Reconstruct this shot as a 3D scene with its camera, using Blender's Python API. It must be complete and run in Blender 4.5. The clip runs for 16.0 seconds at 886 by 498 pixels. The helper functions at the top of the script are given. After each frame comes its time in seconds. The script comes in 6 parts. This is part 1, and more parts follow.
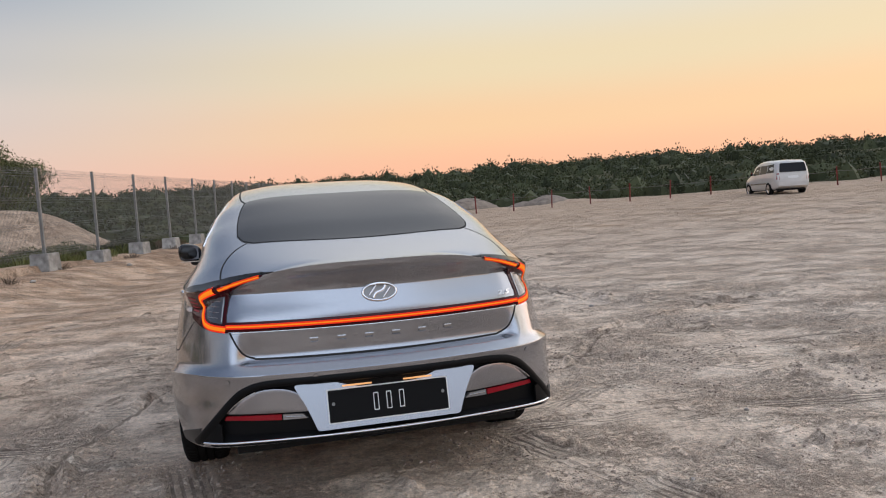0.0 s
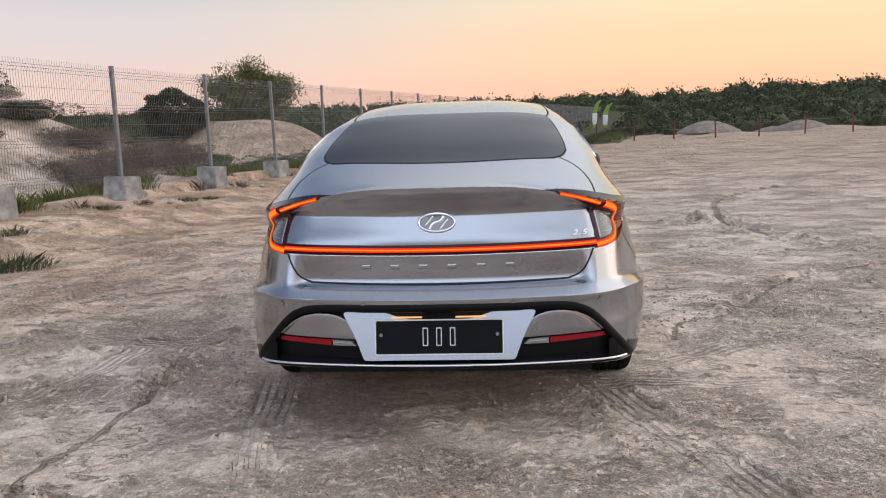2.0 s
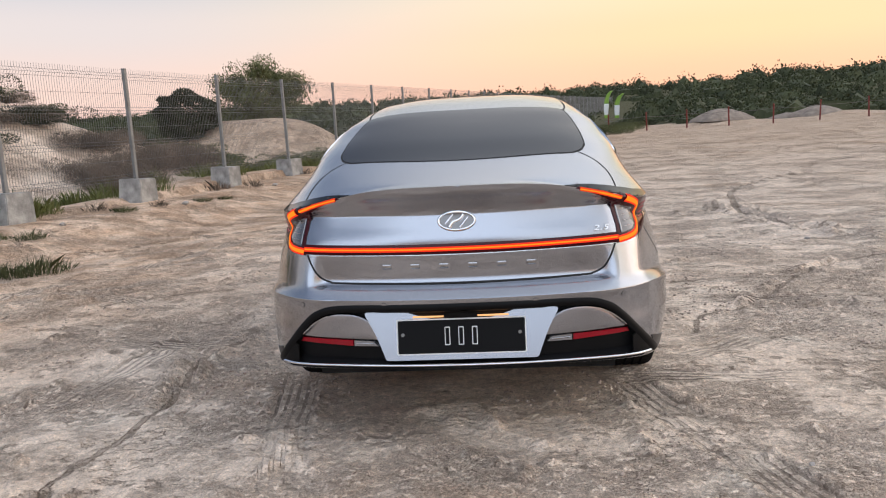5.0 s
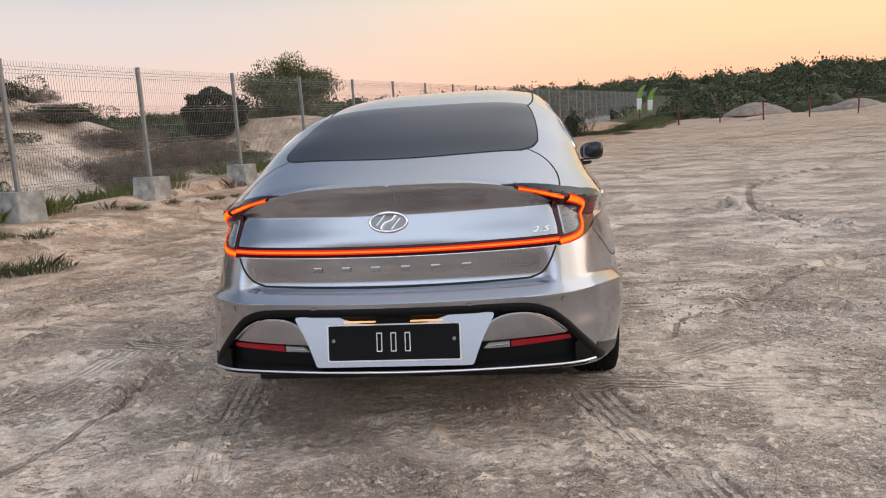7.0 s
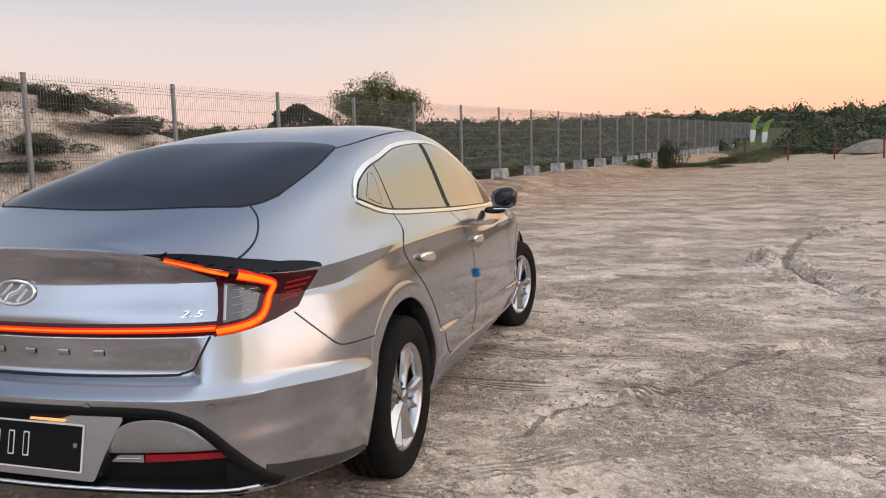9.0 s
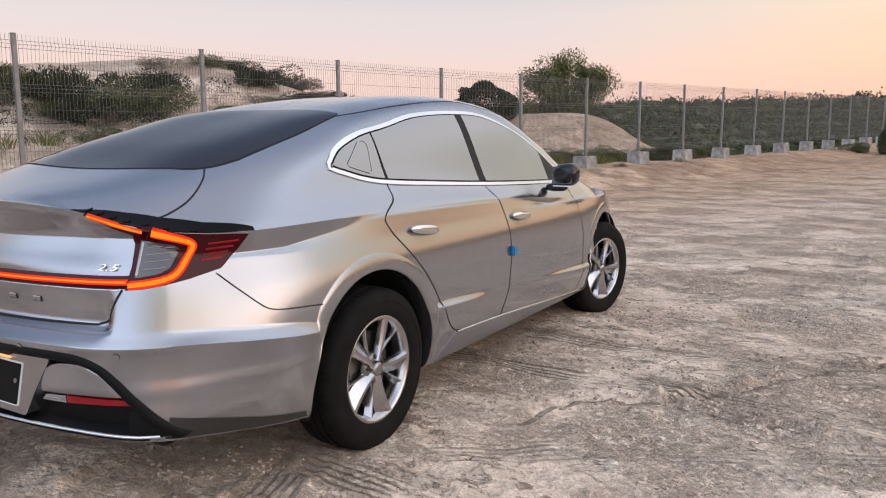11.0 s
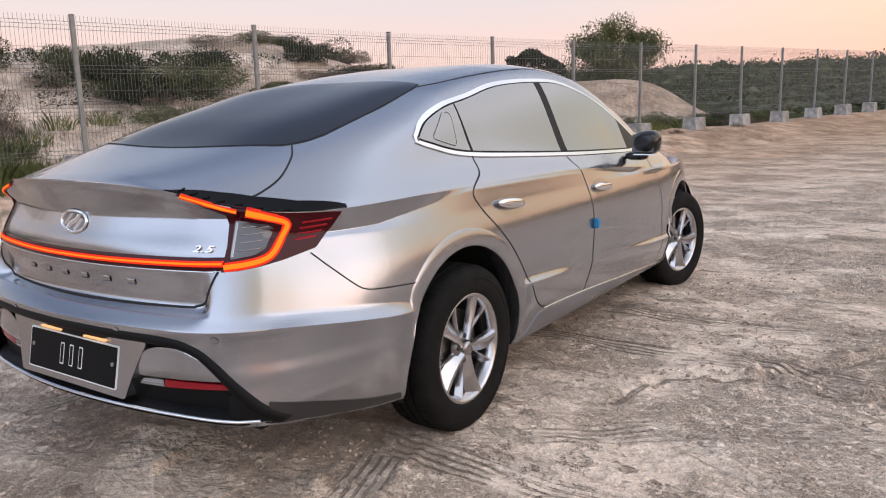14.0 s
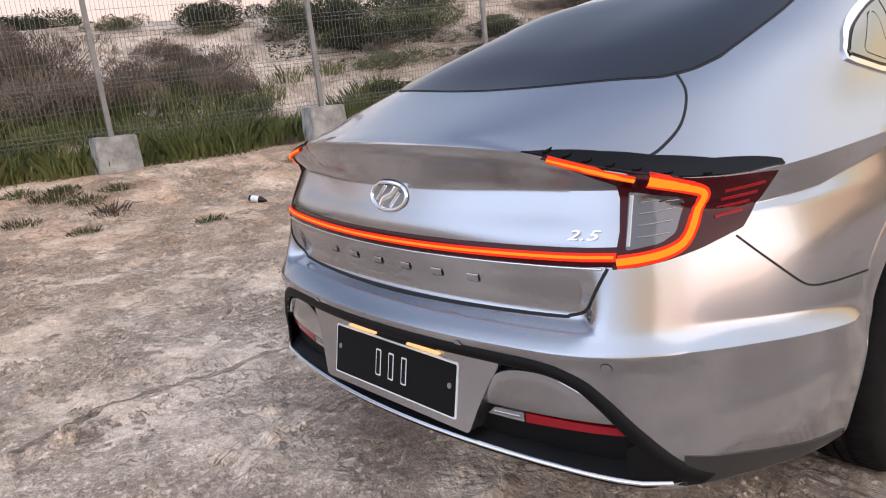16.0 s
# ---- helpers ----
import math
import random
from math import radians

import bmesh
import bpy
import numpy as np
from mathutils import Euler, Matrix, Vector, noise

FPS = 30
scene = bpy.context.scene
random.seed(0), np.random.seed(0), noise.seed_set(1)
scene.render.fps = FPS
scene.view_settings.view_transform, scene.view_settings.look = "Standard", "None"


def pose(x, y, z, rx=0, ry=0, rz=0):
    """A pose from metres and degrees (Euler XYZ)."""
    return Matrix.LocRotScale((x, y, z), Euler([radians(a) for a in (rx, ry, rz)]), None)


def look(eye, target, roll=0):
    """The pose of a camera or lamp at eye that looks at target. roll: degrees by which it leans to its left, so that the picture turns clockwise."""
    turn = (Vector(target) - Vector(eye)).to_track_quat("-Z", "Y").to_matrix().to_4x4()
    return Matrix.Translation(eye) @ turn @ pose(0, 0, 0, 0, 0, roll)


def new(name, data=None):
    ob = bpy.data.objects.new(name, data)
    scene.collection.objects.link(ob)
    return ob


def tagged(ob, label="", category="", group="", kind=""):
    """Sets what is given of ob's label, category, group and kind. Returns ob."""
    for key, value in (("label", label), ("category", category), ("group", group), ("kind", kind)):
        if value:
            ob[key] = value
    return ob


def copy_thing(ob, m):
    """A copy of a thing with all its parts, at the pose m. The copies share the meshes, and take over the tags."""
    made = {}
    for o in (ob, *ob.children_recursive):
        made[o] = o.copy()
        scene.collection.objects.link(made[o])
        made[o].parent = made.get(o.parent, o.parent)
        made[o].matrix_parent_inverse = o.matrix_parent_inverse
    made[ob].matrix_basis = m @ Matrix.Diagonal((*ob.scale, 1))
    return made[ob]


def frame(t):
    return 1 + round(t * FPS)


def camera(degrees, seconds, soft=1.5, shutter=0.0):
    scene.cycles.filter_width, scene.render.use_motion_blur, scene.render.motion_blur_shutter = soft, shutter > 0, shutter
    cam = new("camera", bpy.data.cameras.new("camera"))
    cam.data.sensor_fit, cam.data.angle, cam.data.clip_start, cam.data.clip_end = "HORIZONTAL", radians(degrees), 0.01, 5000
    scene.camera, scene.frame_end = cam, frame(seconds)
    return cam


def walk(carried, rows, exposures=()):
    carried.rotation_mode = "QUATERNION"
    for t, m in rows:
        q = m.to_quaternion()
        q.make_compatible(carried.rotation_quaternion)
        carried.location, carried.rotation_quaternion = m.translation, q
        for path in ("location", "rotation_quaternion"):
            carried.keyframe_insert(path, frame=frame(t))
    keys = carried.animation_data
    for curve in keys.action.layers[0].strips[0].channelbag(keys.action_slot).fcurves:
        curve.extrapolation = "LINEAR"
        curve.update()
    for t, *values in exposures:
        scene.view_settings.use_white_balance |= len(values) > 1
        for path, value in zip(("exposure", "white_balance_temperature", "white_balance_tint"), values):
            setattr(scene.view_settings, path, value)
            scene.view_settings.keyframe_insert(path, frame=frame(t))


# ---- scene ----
from mathutils.bvhtree import BVHTree
from mathutils.geometry import delaunay_2d_cdt

cam = camera(60.2, 16.0, soft=1.1)
PATH = [
    (0, (-0.535, -3.171, 1.249), (-0.049, -1.233, 1.145), -3.7),
    (0.5, (-0.343, -3.143, 1.254), (-0.009, -1.174, 1.144), -2.9),
    (1, (-0.109, -3.03, 1.278), (0.002, -1.038, 1.149), -1.7),
    (1.5, (0.111, -2.978, 1.287), (0.045, -0.988, 1.099), -1.9),
    (2, (0.204, -2.983, 1.248), (0.076, -1.007, 0.962), -1.7),
    (2.5, (0.182, -2.978, 1.25), (0.055, -1.008, 0.928), -1.4),
    (3, (0.17, -2.961, 1.252), (0.049, -0.991, 0.933), -1.5),
    (3.5, (0.163, -2.963, 1.257), (0.039, -0.991, 0.945), -1.7),
    (4, (0.161, -2.964, 1.263), (0.032, -0.992, 0.96), -2.1),
    (6.5, (0.37, -2.932, 1.263), (0.144, -0.968, 0.965), -3.9),
    (7, (0.558, -2.789, 1.245), (0.304, -0.828, 0.941), -3.4),
    (7.5, (0.864, -2.578, 1.262), (0.583, -0.623, 0.948), -2.8),
    (8, (1.301, -2.404, 1.289), (0.967, -0.454, 0.992), -1.7),
    (8.5, (1.604, -2.143, 1.293), (1.189, -0.204, 1.031), -1.1),
    (8.7, (1.718, -2.005, 1.307), (1.255, -0.075, 1.06), -1.1),
    (10.8, (2.595, -1.368, 1.274), (1.653, 0.372, 0.981), 0.4),
    (11, (2.653, -1.371, 1.265), (1.651, 0.335, 0.974), 0.2),
    (11.5, (2.702, -1.404, 1.254), (1.573, 0.223, 0.975), -0.6),
    (12, (2.679, -1.423, 1.256), (1.499, 0.168, 0.982), -0.9),
    (12.5, (2.676, -1.42, 1.251), (1.493, 0.168, 0.971), -1.2),
    (13, (2.644, -1.405, 1.241), (1.53, 0.227, 0.932), -1.4),
    (13.5, (2.499, -1.412, 1.247), (1.456, 0.261, 0.913), -1.3),
    (14, (2.44, -1.365, 1.261), (1.344, 0.268, 0.899), -1.3),
    (14.5, (2.457, -1.24, 1.258), (1.106, 0.185, 0.879), -1.0),
    (15, (2.258, -1.227, 1.254), (0.74, 0.007, 0.84), -3.9),
    (15.5, (1.91, -1.228, 1.26), (0.396, -0.003, 0.805), -5.4),
    (16, (1.552, -1.106, 1.256), (0.077, 0.151, 0.762), -6.1),
]
walk(cam, [(t, look(eye, target, roll)) for t, eye, target, roll in PATH],
     exposures=[(0, 0.21, 6200, 10), (1.5, 0.36, 6200, 10), (2.5, 0.50, 6200, 10), (4.2, 0.58, 6250, 10), (6.5, 0.50, 6400, 10), (8.5, 0.47, 6450, 11),
                (11, 0.50, 6300, 13), (12.5, 0.54, 6250, 14), (14, 0.57, 6250, 14), (15, 0.66, 6250, 14), (16, 0.76, 6250, 14)])

# ---------------------------------------------------------------- light
SUN_AZ = 72.0  # degrees to the right of +y: where the sun has gone down


def build_world():
    world = bpy.data.worlds.new("dusk_sky")
    scene.world = world
    world.use_nodes = True
    nt = world.node_tree
    nt.nodes.clear()
    out = nt.nodes.new("ShaderNodeOutputWorld")
    bg = nt.nodes.new("ShaderNodeBackground")
    tc = nt.nodes.new("ShaderNodeTexCoord")
    sep = nt.nodes.new("ShaderNodeSeparateXYZ")
    nt.links.new(tc.outputs["Generated"], sep.inputs[0])

    def ramp(stops):
        r = nt.nodes.new("ShaderNodeValToRGB")
        r.color_ramp.interpolation = "EASE"
        els = r.color_ramp.elements
        while len(els) < len(stops):
            els.new(0.5)
        for e, (p, c) in zip(els, stops):
            e.position, e.color = p, (*c, 1)
        nt.links.new(sep.outputs["Z"], r.inputs[0])
        return r

    zenith = (0.48, 0.50, 0.56)
    core = ramp([(0.0, (1.15, 0.74, 0.60)), (0.07, (1.3, 1.0, 0.82)), (0.16, (1.2, 1.08, 0.97)), (0.28, (0.95, 0.93, 0.93)), (0.45, (0.80, 0.80, 0.83)), (0.75, (0.85, 0.89, 0.97)), (1.0, zenith)])
    glow = ramp([(0.0, (0.83, 0.39, 0.30)), (0.05, (0.83, 0.43, 0.28)), (0.11, (0.80, 0.508, 0.29)), (0.18, (0.725, 0.575, 0.36)),
                 (0.27, (0.64, 0.61, 0.52)), (0.40, (0.82, 0.79, 0.77)), (0.55, (0.80, 0.81, 0.84)), (0.75, (0.85, 0.90, 0.98)), (1.0, zenith)])
    beside = ramp([(0.0, (0.66, 0.41, 0.36)), (0.06, (0.65, 0.475, 0.42)), (0.14, (0.56, 0.49, 0.475)), (0.20, (0.44, 0.435, 0.46)),
                   (0.29, (0.25, 0.29, 0.37)), (0.45, (0.15, 0.185, 0.27)), (0.75, (0.30, 0.35, 0.46)), (1.0, zenith)])
    behind = ramp([(0.0, (0.39, 0.37, 0.42)), (0.06, (0.54, 0.55, 0.62)), (0.14, (0.78, 0.86, 1.00)),
                   (0.28, (1.02, 1.12, 1.30)), (0.52, (1.05, 1.15, 1.32)), (0.82, (0.95, 1.04, 1.20)), (1.0, zenith)])
    dot = nt.nodes.new("ShaderNodeVectorMath")
    dot.operation = "DOT_PRODUCT"
    nt.links.new(tc.outputs["Generated"], dot.inputs[0])
    a = radians(SUN_AZ)
    dot.inputs[1].default_value = (math.sin(a), math.cos(a), 0)
    rng = nt.nodes.new("ShaderNodeMapRange")
    rng.interpolation_type = "SMOOTHSTEP"
    rng.inputs["From Min"].default_value, rng.inputs["From Max"].default_value = -0.20, 0.60
    nt.links.new(dot.outputs["Value"], rng.inputs["Value"])
    rear = nt.nodes.new("ShaderNodeMapRange")
    rear.interpolation_type = "SMOOTHSTEP"
    rear.inputs["From Min"].default_value, rear.inputs["From Max"].default_value = 0.80, 0.24
    away = nt.nodes.new("ShaderNodeVectorMath")
    away.operation = "DOT_PRODUCT"
    nt.links.new(tc.outputs["Generated"], away.inputs[0])
    away.inputs[1].default_value = (math.sin(radians(172)), math.cos(radians(172)), 0)
    nt.links.new(away.outputs["Value"], rear.inputs["Value"])
    side = nt.nodes.new("ShaderNodeMix")
    side.data_type = "RGBA"
    nt.links.new(rear.outputs[0], side.inputs["Factor"])
    nt.links.new(behind.outputs[0], side.inputs["A"])
    nt.links.new(beside.outputs[0], side.inputs["B"])
    mix = nt.nodes.new("ShaderNodeMix")
    mix.data_type = "RGBA"
    nt.links.new(rng.outputs[0], mix.inputs["Factor"])
    nt.links.new(side.outputs["Result"], mix.inputs["A"])
    nt.links.new(glow.outputs[0], mix.inputs["B"])
    rng2 = nt.nodes.new("ShaderNodeMapRange")
    rng2.interpolation_type = "SMOOTHSTEP"
    rng2.inputs["From Min"].default_value, rng2.inputs["From Max"].default_value = 0.885, 0.985
    nt.links.new(dot.outputs["Value"], rng2.inputs["Value"])
    mix2 = nt.nodes.new("ShaderNodeMix")
    mix2.data_type = "RGBA"
    nt.links.new(rng2.outputs[0], mix2.inputs["Factor"])
    nt.links.new(mix.outputs["Result"], mix2.inputs["A"])
    nt.links.new(core.outputs[0], mix2.inputs["B"])
    sky = nt.nodes.new("ShaderNodeTexSky")
    sky.sky_type = "NISHITA"
    sky.sun_disc = False
    sky.sun_elevation, sky.sun_rotation = radians(1.5), radians(SUN_AZ)
    add = nt.nodes.new("ShaderNodeMix")
    add.data_type, add.blend_type = "RGBA", "ADD"
    add.inputs["Factor"].default_value = 0.03
    nt.links.new(mix2.outputs["Result"], add.inputs["A"])
    nt.links.new(sky.outputs[0], add.inputs["B"])
    nt.links.new(add.outputs["Result"], bg.inputs["Color"])
    bg.inputs["Strength"].default_value = SKY_STRENGTH
    nt.links.new(bg.outputs[0], out.inputs[0])


SKY_STRENGTH = 1.0
build_world()
sun_data = bpy.data.lights.new("sun", "SUN")
sun_data.energy, sun_data.angle, sun_data.color = 0.55, radians(62), (1.0, 0.87, 0.78)
sun = new("sun", sun_data)
sun.matrix_world = look((0, 0, 30), (-30 * math.sin(radians(SUN_AZ + 13)), -30 * math.cos(radians(SUN_AZ + 13)), 30 - 30 * math.tan(radians(13))))


# ---------------------------------------------------------------- materials
def material(name, colour, rough=0.5, metal=0.0, vary=0.0, scale=8.0, bump=0.0, bump_scale=40.0, coat=0.0, second=None, emit=0.0, per_object=0.0, spec=0.5, coat_rough=0.03):
    m = bpy.data.materials.new(name)
    m.use_nodes = True
    nt = m.node_tree
    b = nt.nodes["Principled BSDF"]
    b.inputs["Base Color"].default_value = (*colour, 1)
    b.inputs["Roughness"].default_value, b.inputs["Metallic"].default_value = rough, metal
    b.inputs["Specular IOR Level"].default_value = spec
    b.inputs["Coat Weight"].default_value, b.inputs["Coat Roughness"].default_value = coat, coat_rough
    if emit:
        b.inputs["Emission Color"].default_value = (*colour, 1)
        b.inputs["Emission Strength"].default_value = emit
    tc = nt.nodes.new("ShaderNodeTexCoord")

    def tex(s, detail=6.0):
        n = nt.nodes.new("ShaderNodeTexNoise")
        n.inputs["Scale"].default_value, n.inputs["Detail"].default_value = s, detail
        nt.links.new(tc.outputs["Object"], n.inputs["Vector"])
        return n

    if vary or second:
        mix = nt.nodes.new("ShaderNodeMix")
        mix.data_type = "RGBA"
        r = nt.nodes.new("ShaderNodeMapRange")
        r.inputs["From Min"].default_value, r.inputs["From Max"].default_value = 0.32, 0.68
        nt.links.new(tex(scale).outputs["Fac"], r.inputs["Value"])
        nt.links.new(r.outputs[0], mix.inputs["Factor"])
        dark = second or tuple(c * (1 - vary) for c in colour)
        mix.inputs["A"].default_value, mix.inputs["B"].default_value = (*dark, 1), (*colour, 1)
        last = mix.outputs["Result"]
        fine = nt.nodes.new("ShaderNodeMix")
        fine.data_type, fine.blend_type = "RGBA", "OVERLAY"
        fine.inputs["Factor"].default_value = 0.5 * max(vary, 0.25)
        nt.links.new(last, fine.inputs["A"])
        nt.links.new(tex(scale * 9, 3).outputs["Fac"], fine.inputs["B"])
        last = fine.outputs["Result"]
        if per_object:
            info = nt.nodes.new("ShaderNodeObjectInfo")
            hsv = nt.nodes.new("ShaderNodeHueSaturation")
            v = nt.nodes.new("ShaderNodeMapRange")
            v.inputs["To Min"].default_value, v.inputs["To Max"].default_value = 1 - per_object, 1 + per_object
            nt.links.new(info.outputs["Random"], v.inputs["Value"])
            nt.links.new(v.outputs[0], hsv.inputs["Value"])
            nt.links.new(last, hsv.inputs["Color"])
            last = hsv.outputs[0]
        nt.links.new(last, b.inputs["Base Color"])
    if bump:
        bn = nt.nodes.new("ShaderNodeBump")
        bn.inputs["Strength"].default_value, bn.inputs["Distance"].default_value = bump, 0.01
        nt.links.new(tex(bump_scale, 8).outputs["Fac"], bn.inputs["Height"])
        nt.links.new(bn.outputs[0], b.inputs["Normal"])
    return m


PAINT = material("silver_paint", (0.372, 0.386, 0.420), rough=0.22, metal=0.94, coat=0.7, coat_rough=0.05)
GLASS = material("tinted_glass", (0.008, 0.009, 0.012), rough=0.03, spec=0.15)
SIDE_GLASS = material("reflective_tinted_glass", (0.36, 0.36, 0.36), rough=0.03, metal=1.0, spec=0.5, coat=0.0, coat_rough=0.02)
BLACK = material("gloss_black", (0.008, 0.008, 0.009), rough=0.12, coat=0.2, spec=0.35)
PLASTIC = material("black_plastic", (0.005, 0.005, 0.0055), rough=0.5, bump=0.05, bump_scale=300, spec=0.14)
LOWER = material("dark_grey_valance", (0.03, 0.029, 0.029), rough=0.38, metal=0.1)
CHROME = material("chrome", (0.82, 0.82, 0.83), rough=0.07, metal=1.0)
SILL = material("grey_sill_paint", (0.27, 0.28, 0.30), rough=0.35, metal=0.7)
SATIN = material("satin_silver", (0.40, 0.395, 0.395), rough=0.26, metal=1.0)
ALLOY = material("alloy", (0.50, 0.50, 0.515), rough=0.22, metal=1.0)
ALLOY_DARK = material("alloy_dark", (0.22, 0.215, 0.21), rough=0.35, metal=0.9)
RUBBER = material("tyre_rubber", (0.013, 0.0125, 0.012), rough=0.8, vary=0.35, scale=14, bump=0.12, bump_scale=120, spec=0.1)
SEAM = material("panel_gap", (0.01, 0.01, 0.01), rough=0.8)
RED_LENS = material("dark_red_lens", (0.035, 0.001, 0.003), rough=0.10, coat=0.1, spec=0.2, emit=0.12)
RED_REFLECTOR = material("red_reflector", (0.26, 0.004, 0.012), rough=0.2, coat=0.3, spec=0.3)
RED_RIB = material("lit_red_rib", (0.20, 0.003, 0.008), rough=0.3, spec=0.2, emit=0.25)
LAMP_CAP = material("lamp_cap_black", (0.004, 0.004, 0.0045), rough=0.10, spec=0.10)
CLEAR_LENS = material("clear_lens", (0.32, 0.32, 0.33), rough=0.12, metal=0.5, coat=1.0)
SMOKED = material("smoked_lens", (0.075, 0.075, 0.085), rough=0.1, metal=0.3, coat=1.0)
GLOW_RED = material("lit_light_guide", (1.0, 0.035, 0.012), rough=0.6, emit=0.70, spec=0.05)
GLOW_ORANGE = material("lit_light_guide_core", (1.0, 0.26, 0.012), rough=0.6, emit=0.80, spec=0.05)
GLOW_WING = material("lit_wing_guide", (1.0, 0.06, 0.012), rough=0.6, emit=0.58, spec=0.05)
GLOW_WARM = material("lit_plate_lamp", (1.0, 0.50, 0.20), rough=0.4, emit=0.85, spec=0.05)
for lit in (GLOW_RED, GLOW_ORANGE, GLOW_WING, GLOW_WARM):
    lit.node_tree.nodes["Principled BSDF"].inputs["Base Color"].default_value = (0.05, 0.004, 0.002, 1)
PLATE_BLACK = material("plate_black", (0.006, 0.006, 0.0065), rough=0.5, spec=0.1, bump=0.05, bump_scale=200)
PLATE_WHITE = material("plate_white", (0.75, 0.75, 0.74), rough=0.4)
BLUE = material("blue_foam", (0.02, 0.20, 0.42), rough=0.7, bump=0.1, bump_scale=200)
DARK = material("dark_inside", (0.006, 0.006, 0.006), rough=0.9)
BRAKE = material("brake_iron", (0.18, 0.17, 0.16), rough=0.5, metal=0.8)
CONCRETE = material("concrete", (0.46, 0.445, 0.42), rough=0.9, vary=0.5, scale=7, bump=0.5, bump_scale=45, per_object=0.12)
STEEL = material("galvanised_steel", (0.27, 0.265, 0.255), rough=0.6, metal=0.3, vary=0.25, scale=9, bump=0.08, bump_scale=60)
WIRE = material("fence_wire", (0.20, 0.19, 0.18), rough=0.6, metal=0.2)


# ---------------------------------------------------------------- small tools
def mesh_object(name, verts, faces, mat, parent=None, smooth=True, label=""):
    me = bpy.data.meshes.new(name)
    me.from_pydata([tuple(map(float, v)) for v in verts], [], [tuple(map(int, f)) for f in faces])
    me.materials.append(mat)
    if smooth:
        me.polygons.foreach_set("use_smooth", [True] * len(me.polygons))
    me.update()
    ob = new(name, me)
    if parent:
        ob.parent = parent
    if label:
        tagged(ob, label=label)
    return ob


def part(name, bm, mat, parent, label="", smooth=False):
    me = bpy.data.meshes.new(name)
    bmesh.ops.recalc_face_normals(bm, faces=bm.faces)
    bm.to_mesh(me)
    bm.free()
    me.materials.append(mat)
    if smooth:
        me.polygons.foreach_set("use_smooth", [True] * len(me.polygons))
    ob = new(name, me)
    if parent:
        ob.parent = parent
    if label:
        tagged(ob, label=label)
    return ob


def box_bm(sx, sy, sz, at=(0, 0, 0), bevel=0.0, turn=None):
    bm = bmesh.new()
    bmesh.ops.create_cube(bm, size=1.0)
    bmesh.ops.scale(bm, vec=(sx, sy, sz), verts=bm.verts)
    if bevel:
        bmesh.ops.bevel(bm, geom=list(bm.edges), offset=bevel, segments=2, affect="EDGES")
    if turn is not None:
        bmesh.ops.transform(bm, matrix=turn, verts=bm.verts)
    bmesh.ops.translate(bm, vec=at, verts=bm.verts)
    return bm


def ease(xs, ys):
    """A smooth curve through the knots (monotone cubic), as a function."""
    xs, ys = np.asarray(xs, float), np.asarray(ys, float)
    h, d = np.diff(xs), np.diff(ys) / np.diff(xs)
    m = np.empty_like(ys)
    m[0], m[-1] = d[0], d[-1]
    for i in range(1, len(xs) - 1):
        if d[i - 1] * d[i] <= 0:
            m[i] = 0
        else:
            w1, w2 = 2 * h[i] + h[i - 1], h[i] + 2 * h[i - 1]
            m[i] = (w1 + w2) / (w1 / d[i - 1] + w2 / d[i])

    def f(x):
        x = np.clip(np.asarray(x, float), xs[0], xs[-1])
        i = np.clip(np.searchsorted(xs, x) - 1, 0, len(xs) - 2)
        t = (x - xs[i]) / h[i]
        return ((2 * t**3 - 3 * t**2 + 1) * ys[i] + (t**3 - 2 * t**2 + t) * h[i] * m[i]
                + (-2 * t**3 + 3 * t**2) * ys[i + 1] + (t**3 - t**2) * h[i] * m[i + 1])
    return f


def spline(points, n=8, closed=False):
    """A Catmull-Rom curve through points of any dimension."""
    p = [np.array(q, float) for q in points]
    k = len(p)
    out = []
    for i in range(k if closed else k - 1):
        a, b = p[i], p[(i + 1) % k]
        z = p[(i - 1) % k] if closed or i else 2 * a - b
        c = p[(i + 2) % k] if closed or i + 2 < k else 2 * b - a
        for j in range(n):
            t = j / n
            out.append(0.5 * (2 * a + (b - z) * t + (2 * z - 5 * a + 4 * b - c) * t * t + (3 * a - z - 3 * b + c) * t**3))
    if not closed:
        out.append(p[-1])
    return out


def rounded(points, radius, n=5):
    """A closed outline with its corners rounded."""
    p = [np.array(q, float) for q in points]
    r = radius if isinstance(radius, (list, tuple)) else [radius] * len(p)
    out = []
    for i, b in enumerate(p):
        a, c = p[i - 1], p[(i + 1) % len(p)]
        u, v = a - b, c - b
        lu, lv = np.linalg.norm(u), np.linalg.norm(v)
        q = min(r[i], lu * 0.48, lv * 0.48)
        if q < 1e-5:
            out.append(b)
            continue
        s, e = b + u / lu * q, b + v / lv * q
        for j in range(n + 1):
            t = j / n
            out.append((1 - t)**2 * s + 2 * t * (1 - t) * b + t * t * e)
    return out


def smooth01(x, a, b):
    t = np.clip((np.asarray(x, float) - a) / (b - a), 0, 1)
    return t * t * (3 - 2 * t)


def lathe(profile, n=64, axis_x=True):
    """Verts and faces of (radius, along) turned round the x axis."""
    verts, faces = [], []
    k = len(profile)
    for i in range(n):
        a = 2 * math.pi * i / n
        for r, x in profile:
            verts.append((x, r * math.cos(a), r * math.sin(a)))
    for i in range(n):
        for j in range(k - 1):
            a, b = i * k + j, ((i + 1) % n) * k + j
            faces.append((a, b, b + 1, a + 1))
    return verts, faces


